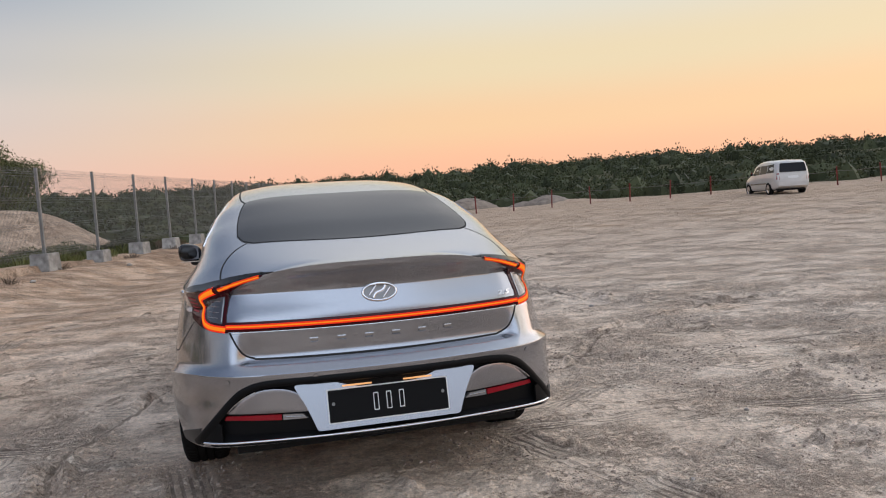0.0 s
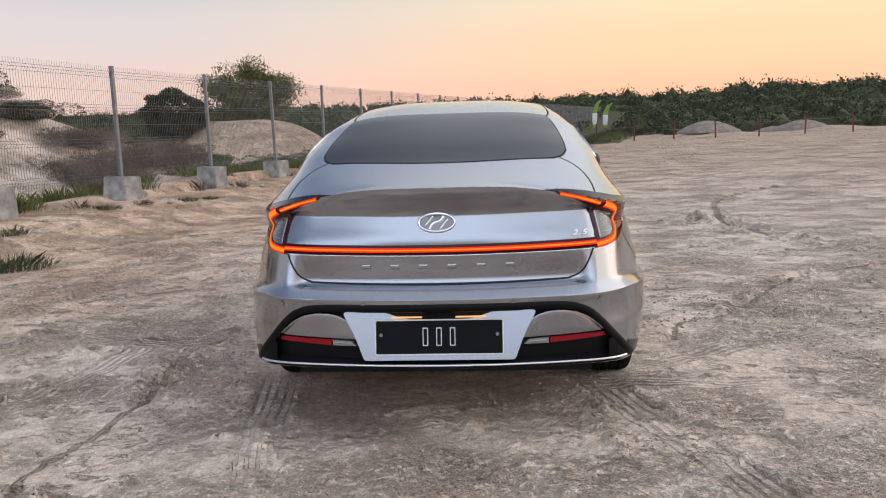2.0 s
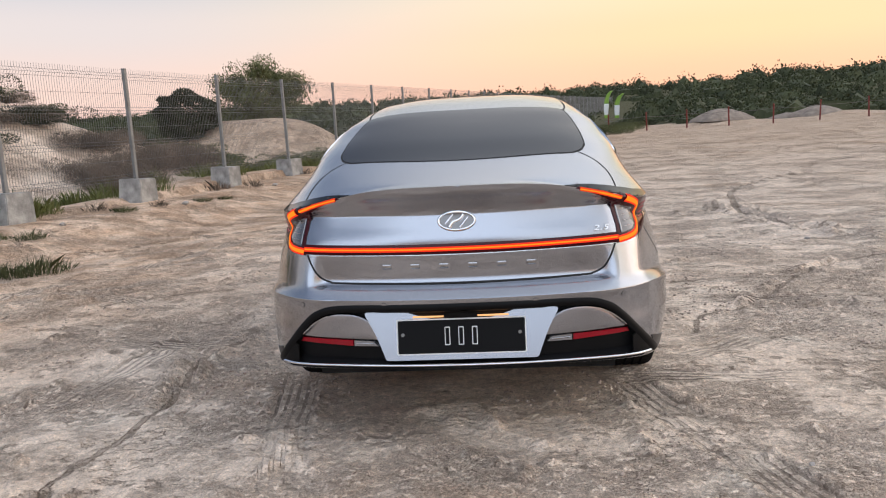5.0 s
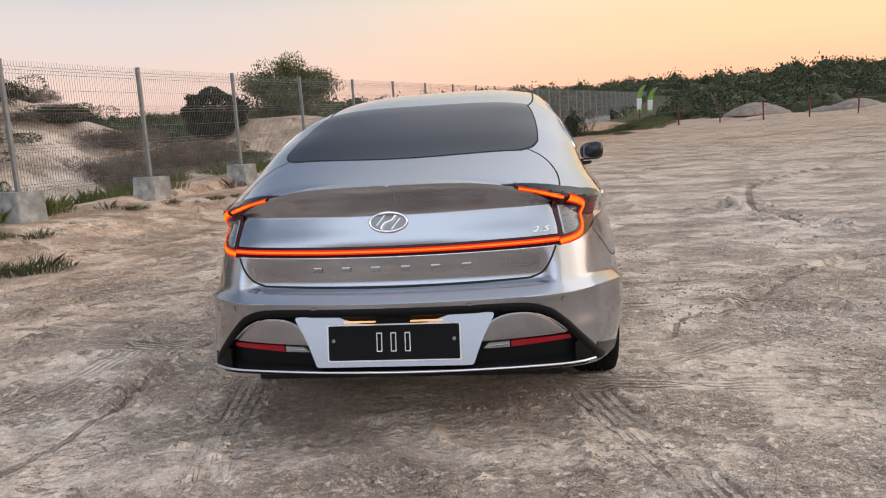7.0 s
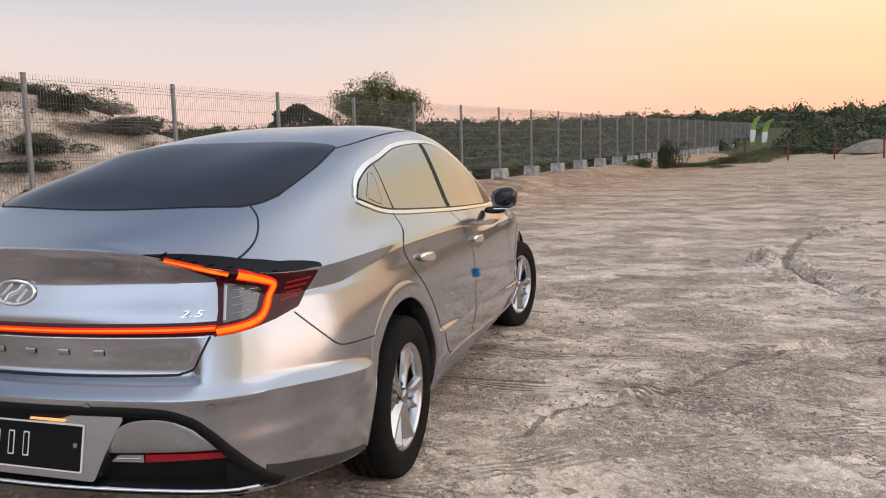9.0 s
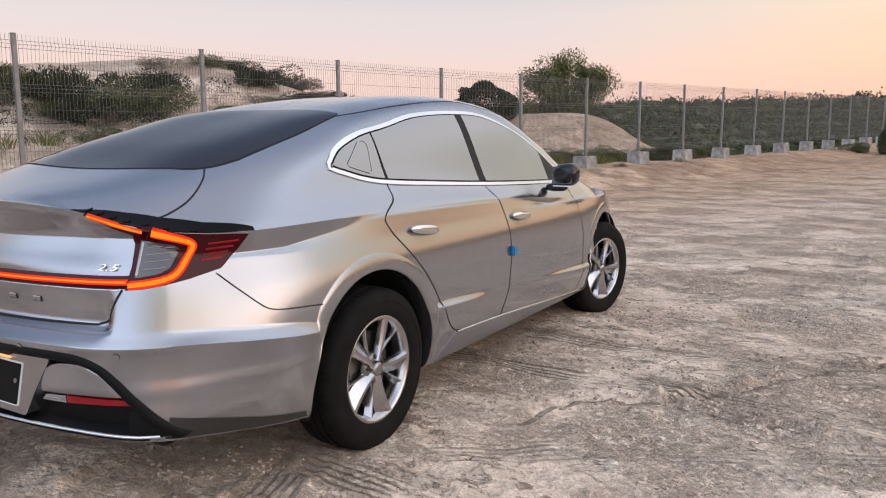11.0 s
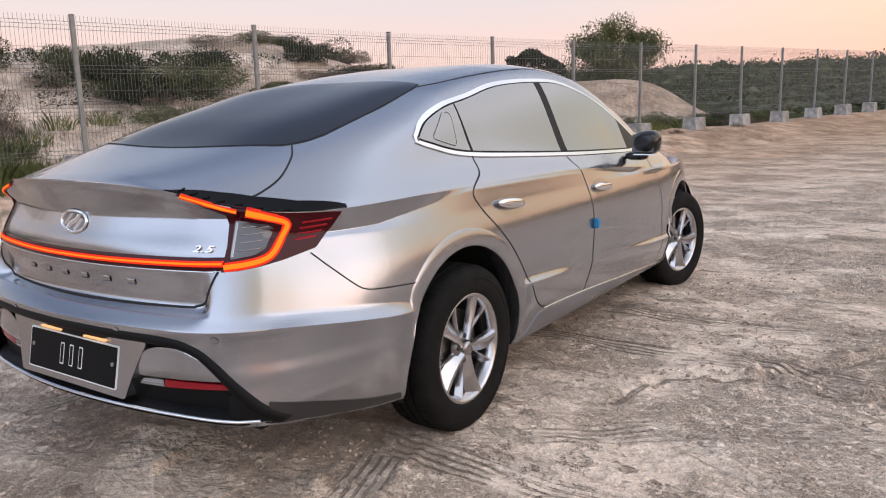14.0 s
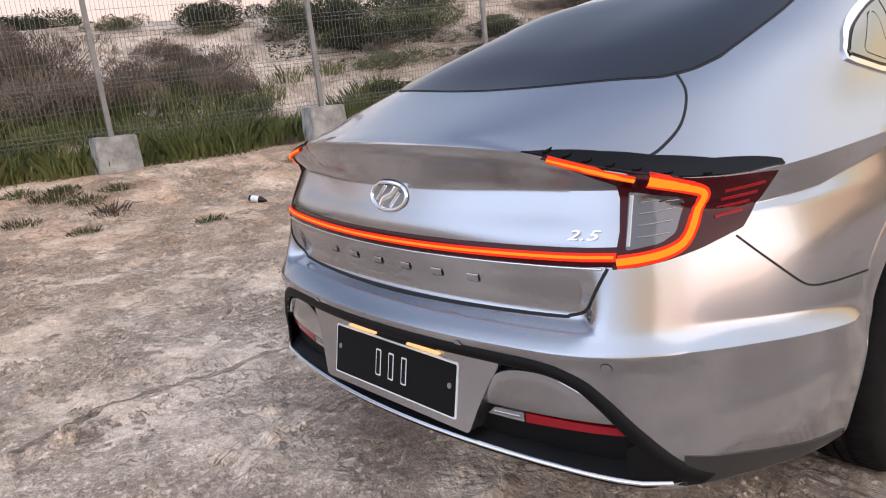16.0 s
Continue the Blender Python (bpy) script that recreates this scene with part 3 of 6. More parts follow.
for side in ("right", "left"):
    frame_part = panel("window_surround", side, frame_outline, CHROME, lift=0.006, thick=0.010, step=0.03, label="chrome window surround")
    panel("window_base", side, inset(frame_outline, 0.016), LAMP_CAP, frame_part, lift=0.0072, thick=0.004, step=0.03)
    inner = inset(frame_outline, 0.022)
    panel("quarter_glass", side, clip_band(inner, 0.8, 1.335, 0.05), SIDE_GLASS, frame_part, lift=0.009, thick=0.003, step=0.03)
    panel("rear_door_glass", side, clip_band(inner, 1.360, 2.17, 0.00), SIDE_GLASS, frame_part, lift=0.009, thick=0.003, step=0.03)
    panel("front_door_glass", side, clip_band(inner, 2.245, 3.07, -0.04), SIDE_GLASS, frame_part, lift=0.009, thick=0.003, step=0.03)
    panel("door_pillar_trim", side, clip_band(inner, 2.175, 2.238, -0.03), SEAM, frame_part, lift=0.0095, thick=0.004, step=0.03)
    loop = [tuple(p) for p in spline(rounded([(1.105, 1.145), (1.262, 1.105), (1.300, 1.240), (1.245, 1.245)], 0.03, 4), 2, True)]
    strip("glass_line", side, loop + [loop[0]], 0.004, SATIN, frame_part, lift=0.0125, n=1)
    # shut lines
    strip("door_gap", side, [(1.345, 1.063), (1.325, 1.00), (1.21, 0.94), (1.24, 0.87), (1.42, 0.70), (1.54, 0.55), (1.60, 0.43), (1.66, 0.375), (1.74, 0.352)], 0.006, SEAM, lift=0.0012)
    strip("door_gap", side, [(2.22, 1.008), (2.27, 0.92), (2.31, 0.80), (2.315, 0.66), (2.28, 0.50), (2.20, 0.36), (2.18, 0.335)], 0.006, SEAM, lift=0.0012)
    strip("door_gap", side, [(3.32, 0.96), (3.37, 0.86), (3.42, 0.70), (3.42, 0.55), (3.37, 0.35), (3.34, 0.27)], 0.005, SEAM, lift=0.0012)
    strip("sill_trim", side, [(1.70, 0.353), (2.35, 0.322), (3.40, 0.256)], 0.007, CHROME, lift=0.001, rise=0.003)
    panel("sill_panel", side, [(1.53, 0.232), (3.52, 0.232), (3.50, 0.246), (2.35, 0.312), (1.66, 0.343)], SILL, lift=0.003, thick=0.006, step=0.04, label="grey painted sill panel")
    strip("bumper_gap", side, [(0.372, 0.822), (0.43, 0.762), (0.50, 0.698), (0.54, 0.679), (0.60, 0.671), (0.70, 0.663), (0.79, 0.656)], 0.0045, SEAM, lift=0.0012)


# wheel arches
def arch_lip(side, cy, cz):
    s = 1 if side == "right" else -1
    verts, faces = [], []
    ring = [(0.072, -0.002), (0.062, 0.0016), (0.040, 0.0020), (0.004, 0.0026), (0.0, 0.0022), (-0.003, 0.000), (-0.005, -0.010), (-0.005, -0.070)]
    a0, a1, n = radians(-16), radians(196), 72
    k = len(ring)
    for i in range(n + 1):
        a = a0 + (a1 - a0) * i / n
        flare = float(smooth01(math.degrees(a), 4, 26) * smooth01(math.degrees(a), 158, 138))
        for dr, out in ring:
            if dr > 0.002:
                dr, out = dr * (0.12 + 0.88 * flare), out * (0.3 + 0.7 * flare)
            r = ARCH_R + dr
            y, z = cy + r * math.cos(a), cz + r * math.sin(a)
            zz = max(z, 0.23)
            x = float(flank_x(y, min(zz, 0.86))) + out
            verts.append((s * x, y, zz))
    for i in range(n):
        for j in range(k - 1):
            q = (i * k + j, i * k + j + 1, (i + 1) * k + j + 1, (i + 1) * k + j)
            faces.append(q if s > 0 else tuple(reversed(q)))
    mesh_object("arch_lip", verts, faces, PAINT, car)
    verts, faces = [], []
    for i in range(n + 1):
        a = a0 + (a1 - a0) * i / n
        for r, x in ((ARCH_R + 0.002, 0.88), (ARCH_R + 0.02, 0.80), (ARCH_R + 0.02, 0.50), (0.05, 0.50)):
            verts.append((s * x, cy + r * math.cos(a), max(cz + r * math.sin(a), 0.12)))
    for i in range(n):
        for j in range(3):
            faces.append((i * 4 + j, i * 4 + j + 1, i * 4 + j + 5, i * 4 + j + 4))
    mesh_object("arch_liner", verts, faces, DARK, car)


for side in ("right", "left"):
    for cy, cz in ARCHES:
        arch_lip(side, cy, cz)
part("underbody", box_bm(1.40, 3.7, 0.13, (0, 2.60, 0.215), 0.03), DARK, car)
part("underbody_rear", box_bm(1.38, 0.60, 0.16, (0, 0.50, 0.32), 0.05), DARK, car)

# rear end: lid outline, lamps
lid = [(-0.632, 0.79), (-0.605, 0.73), (-0.578, 0.692), (-0.54, 0.676), (-0.48, 0.671), (0, 0.666), (0.48, 0.671), (0.54, 0.676), (0.578, 0.692), (0.605, 0.73), (0.632, 0.79)]
strip("lid_gap", "rear", lid, 0.007, SEAM, lift=0.0012)
for s in (1, -1):
    strip("lid_gap", "top", [(s * 0.53, 0.575), (s * 0.60, 0.50), (s * 0.648, 0.40), (s * 0.658, 0.30), (s * 0.652, 0.24)], 0.006, SEAM, lift=0.0012)
    strip("roof_gap", "top", [(s * 0.535, 1.33), (s * 0.56, 1.60), (s * 0.555, 2.4), (s * 0.56, 2.9)], 0.009, SEAM, lift=0.0012)


def tail_lamp(s):
    """A tail lamp with its wing on the lid; s is the side. Outlines run along the car's corner, seen at 45 degrees."""
    view = "corner_right" if s > 0 else "corner_left"

    def top(a):
        return float(edge_by_x(abs(on_skin(view, a, 0.935)[0].x))) - 0.004
    rim = [(a, top(a)) for a in (0.88, 0.80, 0.72, 0.64, 0.57, 0.50, 0.435)]
    outline = [(0.424, 1.017), (0.51, 0.984), (0.574, 0.957), (0.580, 0.925), (0.571, 0.86), (0.549, 0.788), (0.60, 0.791), (0.66, 0.799), (0.74, 0.813), (0.835, 0.836), (0.885, 0.890), (0.926, 0.942)] + rim
    lamp = panel("tail_lamp", view, outline, RED_LENS, lift=0.004, thick=0.008, step=0.018, label="dark red tail lamp with a glowing light guide")
    guide = spline([(0.558, 0.802), (0.62, 0.808), (0.665, 0.816), (0.698, 0.830), (0.722, 0.860), (0.746, 0.905), (0.750, 0.922), (0.735, 0.934), (0.690, 0.949), (0.632, 0.965)], 4)
    strip("light_guide", view, guide, 0.027, GLOW_RED, lamp, lift=0.0042, rise=0.002, n=2)
    strip("light_guide_core", view, guide, 0.014, GLOW_ORANGE, lamp, lift=0.0062, rise=0.0008, n=2)
    wing = [(0.606, 0.969), (0.53, 0.989), (0.438, 1.014)]
    strip("wing_guide", view, wing, 0.012, GLOW_WING, lamp, lift=0.0042, rise=0.002)
    strip("wing_guide_core", view, wing, 0.005, GLOW_ORANGE, lamp, lift=0.0062, rise=0.0008)
    panel("inner_lens", view, rounded([(0.578, 0.824), (0.650, 0.834), (0.682, 0.850), (0.712, 0.908), (0.700, 0.922), (0.600, 0.942)], 0.008), SMOKED, lamp, lift=0.0055, thick=0.004, step=0.02)
    for k in range(4):
        z = 0.848 + k * 0.022
        strip("lens_rib", view, [(0.604 + 0.005 * k, z), (0.668 + 0.010 * k, z + 0.004)], 0.003, CLEAR_LENS, lamp, lift=0.0062, rise=0.0015)
    strip("lens_edge", view, [(0.584, 0.832), (0.594, 0.88), (0.604, 0.930)], 0.007, CLEAR_LENS, lamp, lift=0.0062, rise=0.0015)
    for k in range(4):
        z = 0.866 + k * 0.018
        strip("side_rib", view, [(0.772 + 0.008 * k, z), (0.838 + 0.018 * k, z + 0.004)], 0.007, RED_RIB, lamp, lift=0.0045, rise=0.001)
    def lip(x):
        return on_skin("rear", s * x, float(edge_by_x(x)) - 0.005)[0].y
    for k in range(7):
        x = 0.48 + k * 0.045
        strip("air_fin", "top", [(s * x, lip(x) + 0.008), (s * (x + 0.008), lip(x) + 0.030)], 0.005, LAMP_CAP, lamp, lift=0.003, rise=0.005, taper=True)
    front = [(x, lip(x) + 0.001) for x in np.linspace(0.435, 0.824, 16)]
    cap = front + [(x, lip(x) + d) for x, d in ((0.815, 0.040), (0.79, 0.072), (0.74, 0.090), (0.66, 0.086), (0.58, 0.062), (0.50, 0.030), (0.45, 0.010))]
    panel("lamp_top", "top", [(s * a, b) for a, b in (cap if s > 0 else cap[::-1])], LAMP_CAP, lamp, lift=0.003, thick=0.006, step=0.02)


for s in (1, -1):
    tail_lamp(s)
bar = strip("light_bar", "rear", [(-0.646, 0.812), (-0.3, 0.808), (0, 0.807), (0.3, 0.808), (0.646, 0.812)], 0.040, RED_LENS, lift=0.003, rise=0.003, label="full-width tail light bar, glowing red")
strip("bar_guide", "rear", [(-0.644, 0.812), (-0.3, 0.808), (0, 0.807), (0.3, 0.808), (0.644, 0.812)], 0.018, GLOW_RED, bar, lift=0.0065, rise=0.002)
strip("bar_guide_core", "rear", [(-0.640, 0.812), (-0.3, 0.808), (0, 0.807), (0.3, 0.808), (0.640, 0.812)], 0.006, GLOW_ORANGE, bar, lift=0.0088, rise=0.001)
strip("bar_trim", "rear", [(-0.62, 0.788), (0, 0.783), (0.62, 0.788)], 0.005, CHROME, lift=0.001, rise=0.002)


# ---------------------------------------------------------------- ground
FENCE_AT, FENCE_TURN, SPACING = (-6.12, 9.82), radians(13.5), 2.67
FENCE_DIR = (math.sin(FENCE_TURN), math.cos(FENCE_TURN))


def value_noise(x, y, seed=0):
    xi, yi = np.floor(x).astype(np.int64), np.floor(y).astype(np.int64)
    fx, fy = x - xi, y - yi
    fx, fy = fx * fx * (3 - 2 * fx), fy * fy * (3 - 2 * fy)

    def h(a, b):
        n = (a * 374761393 + b * 668265263 + seed * 974634541) & 0x7FFFFFFF
        n = ((n ^ (n >> 13)) * 1274126177) & 0x7FFFFFFF
        return ((n ^ (n >> 16)) & 0xFFFF) / 65535.0
    return (h(xi, yi) * (1 - fx) + h(xi + 1, yi) * fx) * (1 - fy) + (h(xi, yi + 1) * (1 - fx) + h(xi + 1, yi + 1) * fx) * fy


def fractal(x, y, size, octaves=4, seed=0):
    s, a, tot = np.zeros_like(np.asarray(x, float)), 1.0, 0.0
    for k in range(octaves):
        s = s + a * (value_noise(x / size * 2**k + 31.7 * k, y / size * 2**k + 17.3 * k, seed + k) - 0.5)
        tot += a
        a *= 0.5
    return s / tot * 2


def off_fence(x, y):
    """Distance to the fence line: positive on the lot, negative on the dunes; and the way along it."""
    dx, dy = np.asarray(x, float) - FENCE_AT[0], np.asarray(y, float) - FENCE_AT[1]
    return dx * FENCE_DIR[1] - dy * FENCE_DIR[0], dx * FENCE_DIR[0] + dy * FENCE_DIR[1]


def hump(x, y, cx, cy, rx, ry, h, turn=0.0, p=2.0):
    c, s = math.cos(radians(turn)), math.sin(radians(turn))
    u, v = ((x - cx) * c + (y - cy) * s) / rx, (-(x - cx) * s + (y - cy) * c) / ry
    return h * np.exp(-(u * u + v * v)**(p / 2))


def lot_height(x, y):
    h = 0.021 * 3.0 * np.logaddexp(0, (y - 9.0) / 3.0) + 0.027 * 2.5 * np.logaddexp(0, (x - 8.0) / 2.5) * smooth01(y, 6, 22)
    return np.minimum(h, 3.0 + 0 * h)


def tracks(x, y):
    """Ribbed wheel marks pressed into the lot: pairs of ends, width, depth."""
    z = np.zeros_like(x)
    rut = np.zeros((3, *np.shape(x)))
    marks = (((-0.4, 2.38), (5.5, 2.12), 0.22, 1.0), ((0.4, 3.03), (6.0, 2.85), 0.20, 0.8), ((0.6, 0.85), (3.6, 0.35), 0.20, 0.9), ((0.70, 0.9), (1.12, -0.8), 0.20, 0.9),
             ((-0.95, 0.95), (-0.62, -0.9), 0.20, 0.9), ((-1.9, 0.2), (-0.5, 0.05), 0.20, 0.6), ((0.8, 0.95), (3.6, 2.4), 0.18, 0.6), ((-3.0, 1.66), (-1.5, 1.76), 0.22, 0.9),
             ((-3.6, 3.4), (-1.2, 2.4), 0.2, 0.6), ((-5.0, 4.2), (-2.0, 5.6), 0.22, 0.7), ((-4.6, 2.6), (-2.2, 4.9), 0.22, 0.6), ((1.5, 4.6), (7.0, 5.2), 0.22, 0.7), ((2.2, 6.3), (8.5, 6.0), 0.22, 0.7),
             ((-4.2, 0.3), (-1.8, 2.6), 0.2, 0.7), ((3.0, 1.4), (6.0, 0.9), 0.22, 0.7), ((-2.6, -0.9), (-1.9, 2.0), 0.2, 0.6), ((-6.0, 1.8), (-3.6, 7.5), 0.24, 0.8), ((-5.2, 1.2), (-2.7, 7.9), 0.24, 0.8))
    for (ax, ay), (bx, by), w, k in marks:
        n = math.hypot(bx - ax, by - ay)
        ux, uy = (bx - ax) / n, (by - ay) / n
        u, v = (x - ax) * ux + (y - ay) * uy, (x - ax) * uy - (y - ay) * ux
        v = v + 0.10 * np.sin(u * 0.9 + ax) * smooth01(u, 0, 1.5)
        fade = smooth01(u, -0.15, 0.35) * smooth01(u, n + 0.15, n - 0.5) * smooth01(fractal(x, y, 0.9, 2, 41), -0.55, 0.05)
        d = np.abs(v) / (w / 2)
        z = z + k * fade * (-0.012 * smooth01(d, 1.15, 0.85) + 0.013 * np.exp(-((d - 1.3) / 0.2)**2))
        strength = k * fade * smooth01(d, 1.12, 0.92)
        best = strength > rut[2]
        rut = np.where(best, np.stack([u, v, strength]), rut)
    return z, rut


def crack(x, y, pts, w, depth):
    p = np.array(spline(pts, 6))
    d = np.full(np.shape(x), 9.0)
    for a, b in zip(p, p[1:]):
        ab = b - a
        m = (np.abs(x - (a[0] + b[0]) / 2) < abs(ab[0]) / 2 + 5 * w) & (np.abs(y - (a[1] + b[1]) / 2) < abs(ab[1]) / 2 + 5 * w)
        t = np.clip(((x[m] - a[0]) * ab[0] + (y[m] - a[1]) * ab[1]) / (ab @ ab), 0, 1)
        d[m] = np.minimum(d[m], np.hypot(x[m] - a[0] - t * ab[0], y[m] - a[1] - t * ab[1]))
    return -depth * np.exp(-(d / w)**2) + depth * 0.8 * np.exp(-((d - 2.0 * w) / w)**2)


def ground_height(x, y, fine=True):
    x, y = np.asarray(x, float), np.asarray(y, float)
    d, along = off_fence(x, y)
    lot = lot_height(x, y)
    bank = 0.30 * smooth01(d, 2.3, 0.35) + 0.05 * fractal(x, y, 1.6, 4, 3) * smooth01(d, 3.2, 0.8)
    z = lot + bank * (0.75 + 0.25 * smooth01(along, 30, 5))
    # behind the fence: a hollow with grass, then dunes
    back = np.maximum(-d, 0)
    dune = -0.28 * smooth01(back, 0.4, 2.0) * smooth01(back, 6.5, 3.0)
    near = smooth01(along, 12, -2)
    dune = dune + near * (2.35 * smooth01(back, 2.6, 10.5) + 0.35 * fractal(x, y, 5.0, 4, 11) * smooth01(back, 2.5, 5))
    dune = dune + hump(x, y, -13.0, 15.0, 5.5, 5.0, 1.25) + hump(x, y, -10.6, 30.5, 3.7, 2.6, 1.55, 0, 4.0)
    dune = dune + 0.25 * fractal(x, y, 7.0, 4, 5) * smooth01(back, 2, 7)
    z = z + np.where(d < 0, dune, 0)
    # sand heaps beyond the rope fence, and the wooded rise
    z = z + hump(x, y, 13.8, 46.0, 2.4, 1.6, 0.35) + hump(x, y, 20.6, 45.0, 2.2, 1.6, 0.3)
    z = z + 3.3 * smooth01(y + 0.5 * np.maximum(x, 0), 62, 140)
    z = z + 0.10 * fractal(x, y, 9.0, 3, 21) * smooth01(np.hypot(x, y), 6, 30)
    if fine:
        flat = np.ravel(z).copy()
        fx, fy = np.ravel(x + 0 * z), np.ravel(y + 0 * z)
        pick = np.hypot(fx - 0.5, fy - 1.5) < 16
        if pick.any():
            flat[pick] += near_relief(fx[pick], fy[pick])
        z = flat.reshape(z.shape)
    return z


CRACKS = (([(-1.45, -0.7), (-1.62, -0.3), (-1.58, 0.04), (-1.56, 0.71), (-1.64, 1.3), (-1.43, 2.15), (-1.2, 3.0)], 0.035, 0.030),
          ([(1.3, 1.62), (1.40, 1.95), (1.58, 2.03), (1.80, 2.17), (2.05, 2.12), (2.4, 2.12)], 0.030, 0.022),
          ([(2.64, 7.47), (3.32, 7.9), (3.3, 7.06), (3.53, 5.72), (3.98, 5.01), (5.2, 4.3)], 0.07, 0.04), ([(3.38, 7.9), (4.04, 10.26), (5.2, 12.01), (6.56, 13.23)], 0.09, 0.03),
          ([(1.82, 2.24), (2.64, 3.41), (3.19, 3.84), (3.74, 4.08), (5.0, 4.4)], 0.035, 0.018), ([(-3.2, 2.9), (-2.5, 3.4), (-1.6, 3.5)], 0.04, 0.016), ([(-5.0, 6.0), (-3.6, 7.4), (-1.5, 8.6)], 0.06, 0.02))


def near_relief(x, y):
    """Ruts, clods and cracks round the car."""
    close = smooth01(np.hypot(x - 0.5, y - 1.5), 16, 6)
    near = smooth01(np.hypot(x - 0.6, y - 1.3), 11.0, 4.5)
    z = close * (0.020 * near * fractal(x, y * 1.6, 0.60, 5, 8) + 0.018 * fractal(x, y * 1.2, 2.4, 3, 9) + tracks(x, y)[0] * smooth01(np.hypot(x - 0.6, y - 1.3), 11, 6)
                     + near * (0.030 * np.maximum(fractal(x, y, 0.22, 3, 14) - 0.22, 0) + 0.010 * fractal(x, y, 0.17, 2, 15)))
    rough = np.clip(0.55 + 2.6 * fractal(x, y, 0.13, 3, 52), -0.5, 2.2) * (0.25 + 0.75 * smooth01(fractal(x, y, 0.55, 3, 53), -0.2, 0.2))
    for pts, w, deep in CRACKS:
        z = z + 1.3 * crack(x, y, pts, w * 1.25, deep) * rough
    clods = np.maximum(fractal(x, y, 0.10, 2, 61) - 0.30, 0) * smooth01(fractal(x, y, 1.1, 3, 62), 0.05, 0.35)
    z = z + near * 0.09 * clods
    return z


def axis(lo, hi, step, far_lo, far_hi, grow=1.09):
    mids = list(np.arange(lo, hi, step))
    up, s = [mids[-1]], step
    while up[-1] < far_hi:
        s *= grow
        up.append(up[-1] + s)
    dn, s = [mids[0]], step
    while dn[-1] > far_lo:
        s *= grow
        dn.append(dn[-1] - s)
    return np.array(dn[:0:-1] + mids + up[1:])


def sand_material():
    m = bpy.data.materials.new("packed_sand")
    m.use_nodes = True
    nt = m.node_tree
    b = nt.nodes["Principled BSDF"]
    b.inputs["Roughness"].default_value = 0.95
    b.inputs["Specular IOR Level"].default_value = 0.2
    geo = nt.nodes.new("ShaderNodeNewGeometry")

    def noise_tex(scale, detail=6, rough=0.55, stretch=None):
        n = nt.nodes.new("ShaderNodeTexNoise")
        n.inputs["Scale"].default_value, n.inputs["Detail"].default_value, n.inputs["Roughness"].default_value = scale, detail, rough
        src = geo.outputs["Position"]
        if stretch:
            mp = nt.nodes.new("ShaderNodeMapping")
            mp.inputs["Scale"].default_value = stretch
            mp.inputs["Rotation"].default_value = (0, 0, radians(14))
            nt.links.new(src, mp.inputs["Vector"])
            src = mp.outputs[0]
        nt.links.new(src, n.inputs["Vector"])
        return n.outputs["Fac"]

    def ranged(v, a, b_):
        r = nt.nodes.new("ShaderNodeMapRange")
        r.interpolation_type = "SMOOTHSTEP"
        r.inputs["From Min"].default_value, r.inputs["From Max"].default_value = a, b_
        nt.links.new(v, r.inputs["Value"])
        return r.outputs[0]

    def mixed(fac, a, c, kind="MIX"):
        n = nt.nodes.new("ShaderNodeMix")
        n.data_type, n.blend_type = "RGBA", kind
        for sock, v in ((n.inputs["Factor"], fac), (n.inputs["A"], a), (n.inputs["B"], c)):
            if isinstance(v, (int, float)):
                sock.default_value = v
            elif isinstance(v, tuple):
                sock.default_value = (*v, 1)
            else:
                nt.links.new(v, sock)
        return n.outputs["Result"]

    def calc(kind, a_, b_=None, c_=None):
        n = nt.nodes.new("ShaderNodeMath")
        n.operation = kind
        for k_, v in enumerate((a_, b_, c_)):
            if isinstance(v, (int, float)):
                n.inputs[k_].default_value = v
            elif v is not None:
                nt.links.new(v, n.inputs[k_])
        return n.outputs[0]

    pale, mid_, dark = (0.826, 0.672, 0.538), (0.739, 0.586, 0.456), (0.586, 0.456, 0.35)
    c = mixed(ranged(noise_tex(0.45, 5), 0.36, 0.64), mid_, pale)
    c = mixed(calc("MULTIPLY", ranged(noise_tex(0.9, 6, 0.58, (0.8, 1.2, 1)), 0.50, 0.70), 0.5), c, dark)
    c = mixed(ranged(noise_tex(0.6, 6, 0.6, (0.9, 1.1, 1)), 0.54, 0.70), c, (0.72, 0.54, 0.395))
    c = mixed(calc("MULTIPLY", ranged(noise_tex(2.4, 6, 0.62, (0.8, 1.2, 1)), 0.53, 0.70), 0.5), c, (0.55, 0.43, 0.335))
    c = mixed(ranged(noise_tex(1.6, 7, 0.62, (0.8, 1.2, 1)), 0.55, 0.70), c, (0.86, 0.725, 0.585))
    # the bank along the fence is redder and looser
    d = nt.nodes.new("ShaderNodeVectorMath")
    d.operation = "DOT_PRODUCT"
    nt.links.new(geo.outputs["Position"], d.inputs[0])
    d.inputs[1].default_value = (FENCE_DIR[1], -FENCE_DIR[0], 0)
    base = FENCE_AT[0] * FENCE_DIR[1] - FENCE_AT[1] * FENCE_DIR[0]
    wob = nt.nodes.new("ShaderNodeMath")
    wob.operation = "MULTIPLY_ADD"
    nt.links.new(noise_tex(0.5, 4), wob.inputs[0])
    wob.inputs[1].default_value = 3.0
    nt.links.new(d.outputs["Value"], wob.inputs[2])
    reach = ranged(wob.outputs[0], base + 9.0, base + 4.2)
    c = mixed(reach, c, mixed(ranged(noise_tex(2.2, 6), 0.35, 0.65), (0.60, 0.405, 0.272), (0.79, 0.59, 0.432)))
    behind = ranged(wob.outputs[0], base + 1.2, base + 0.2)
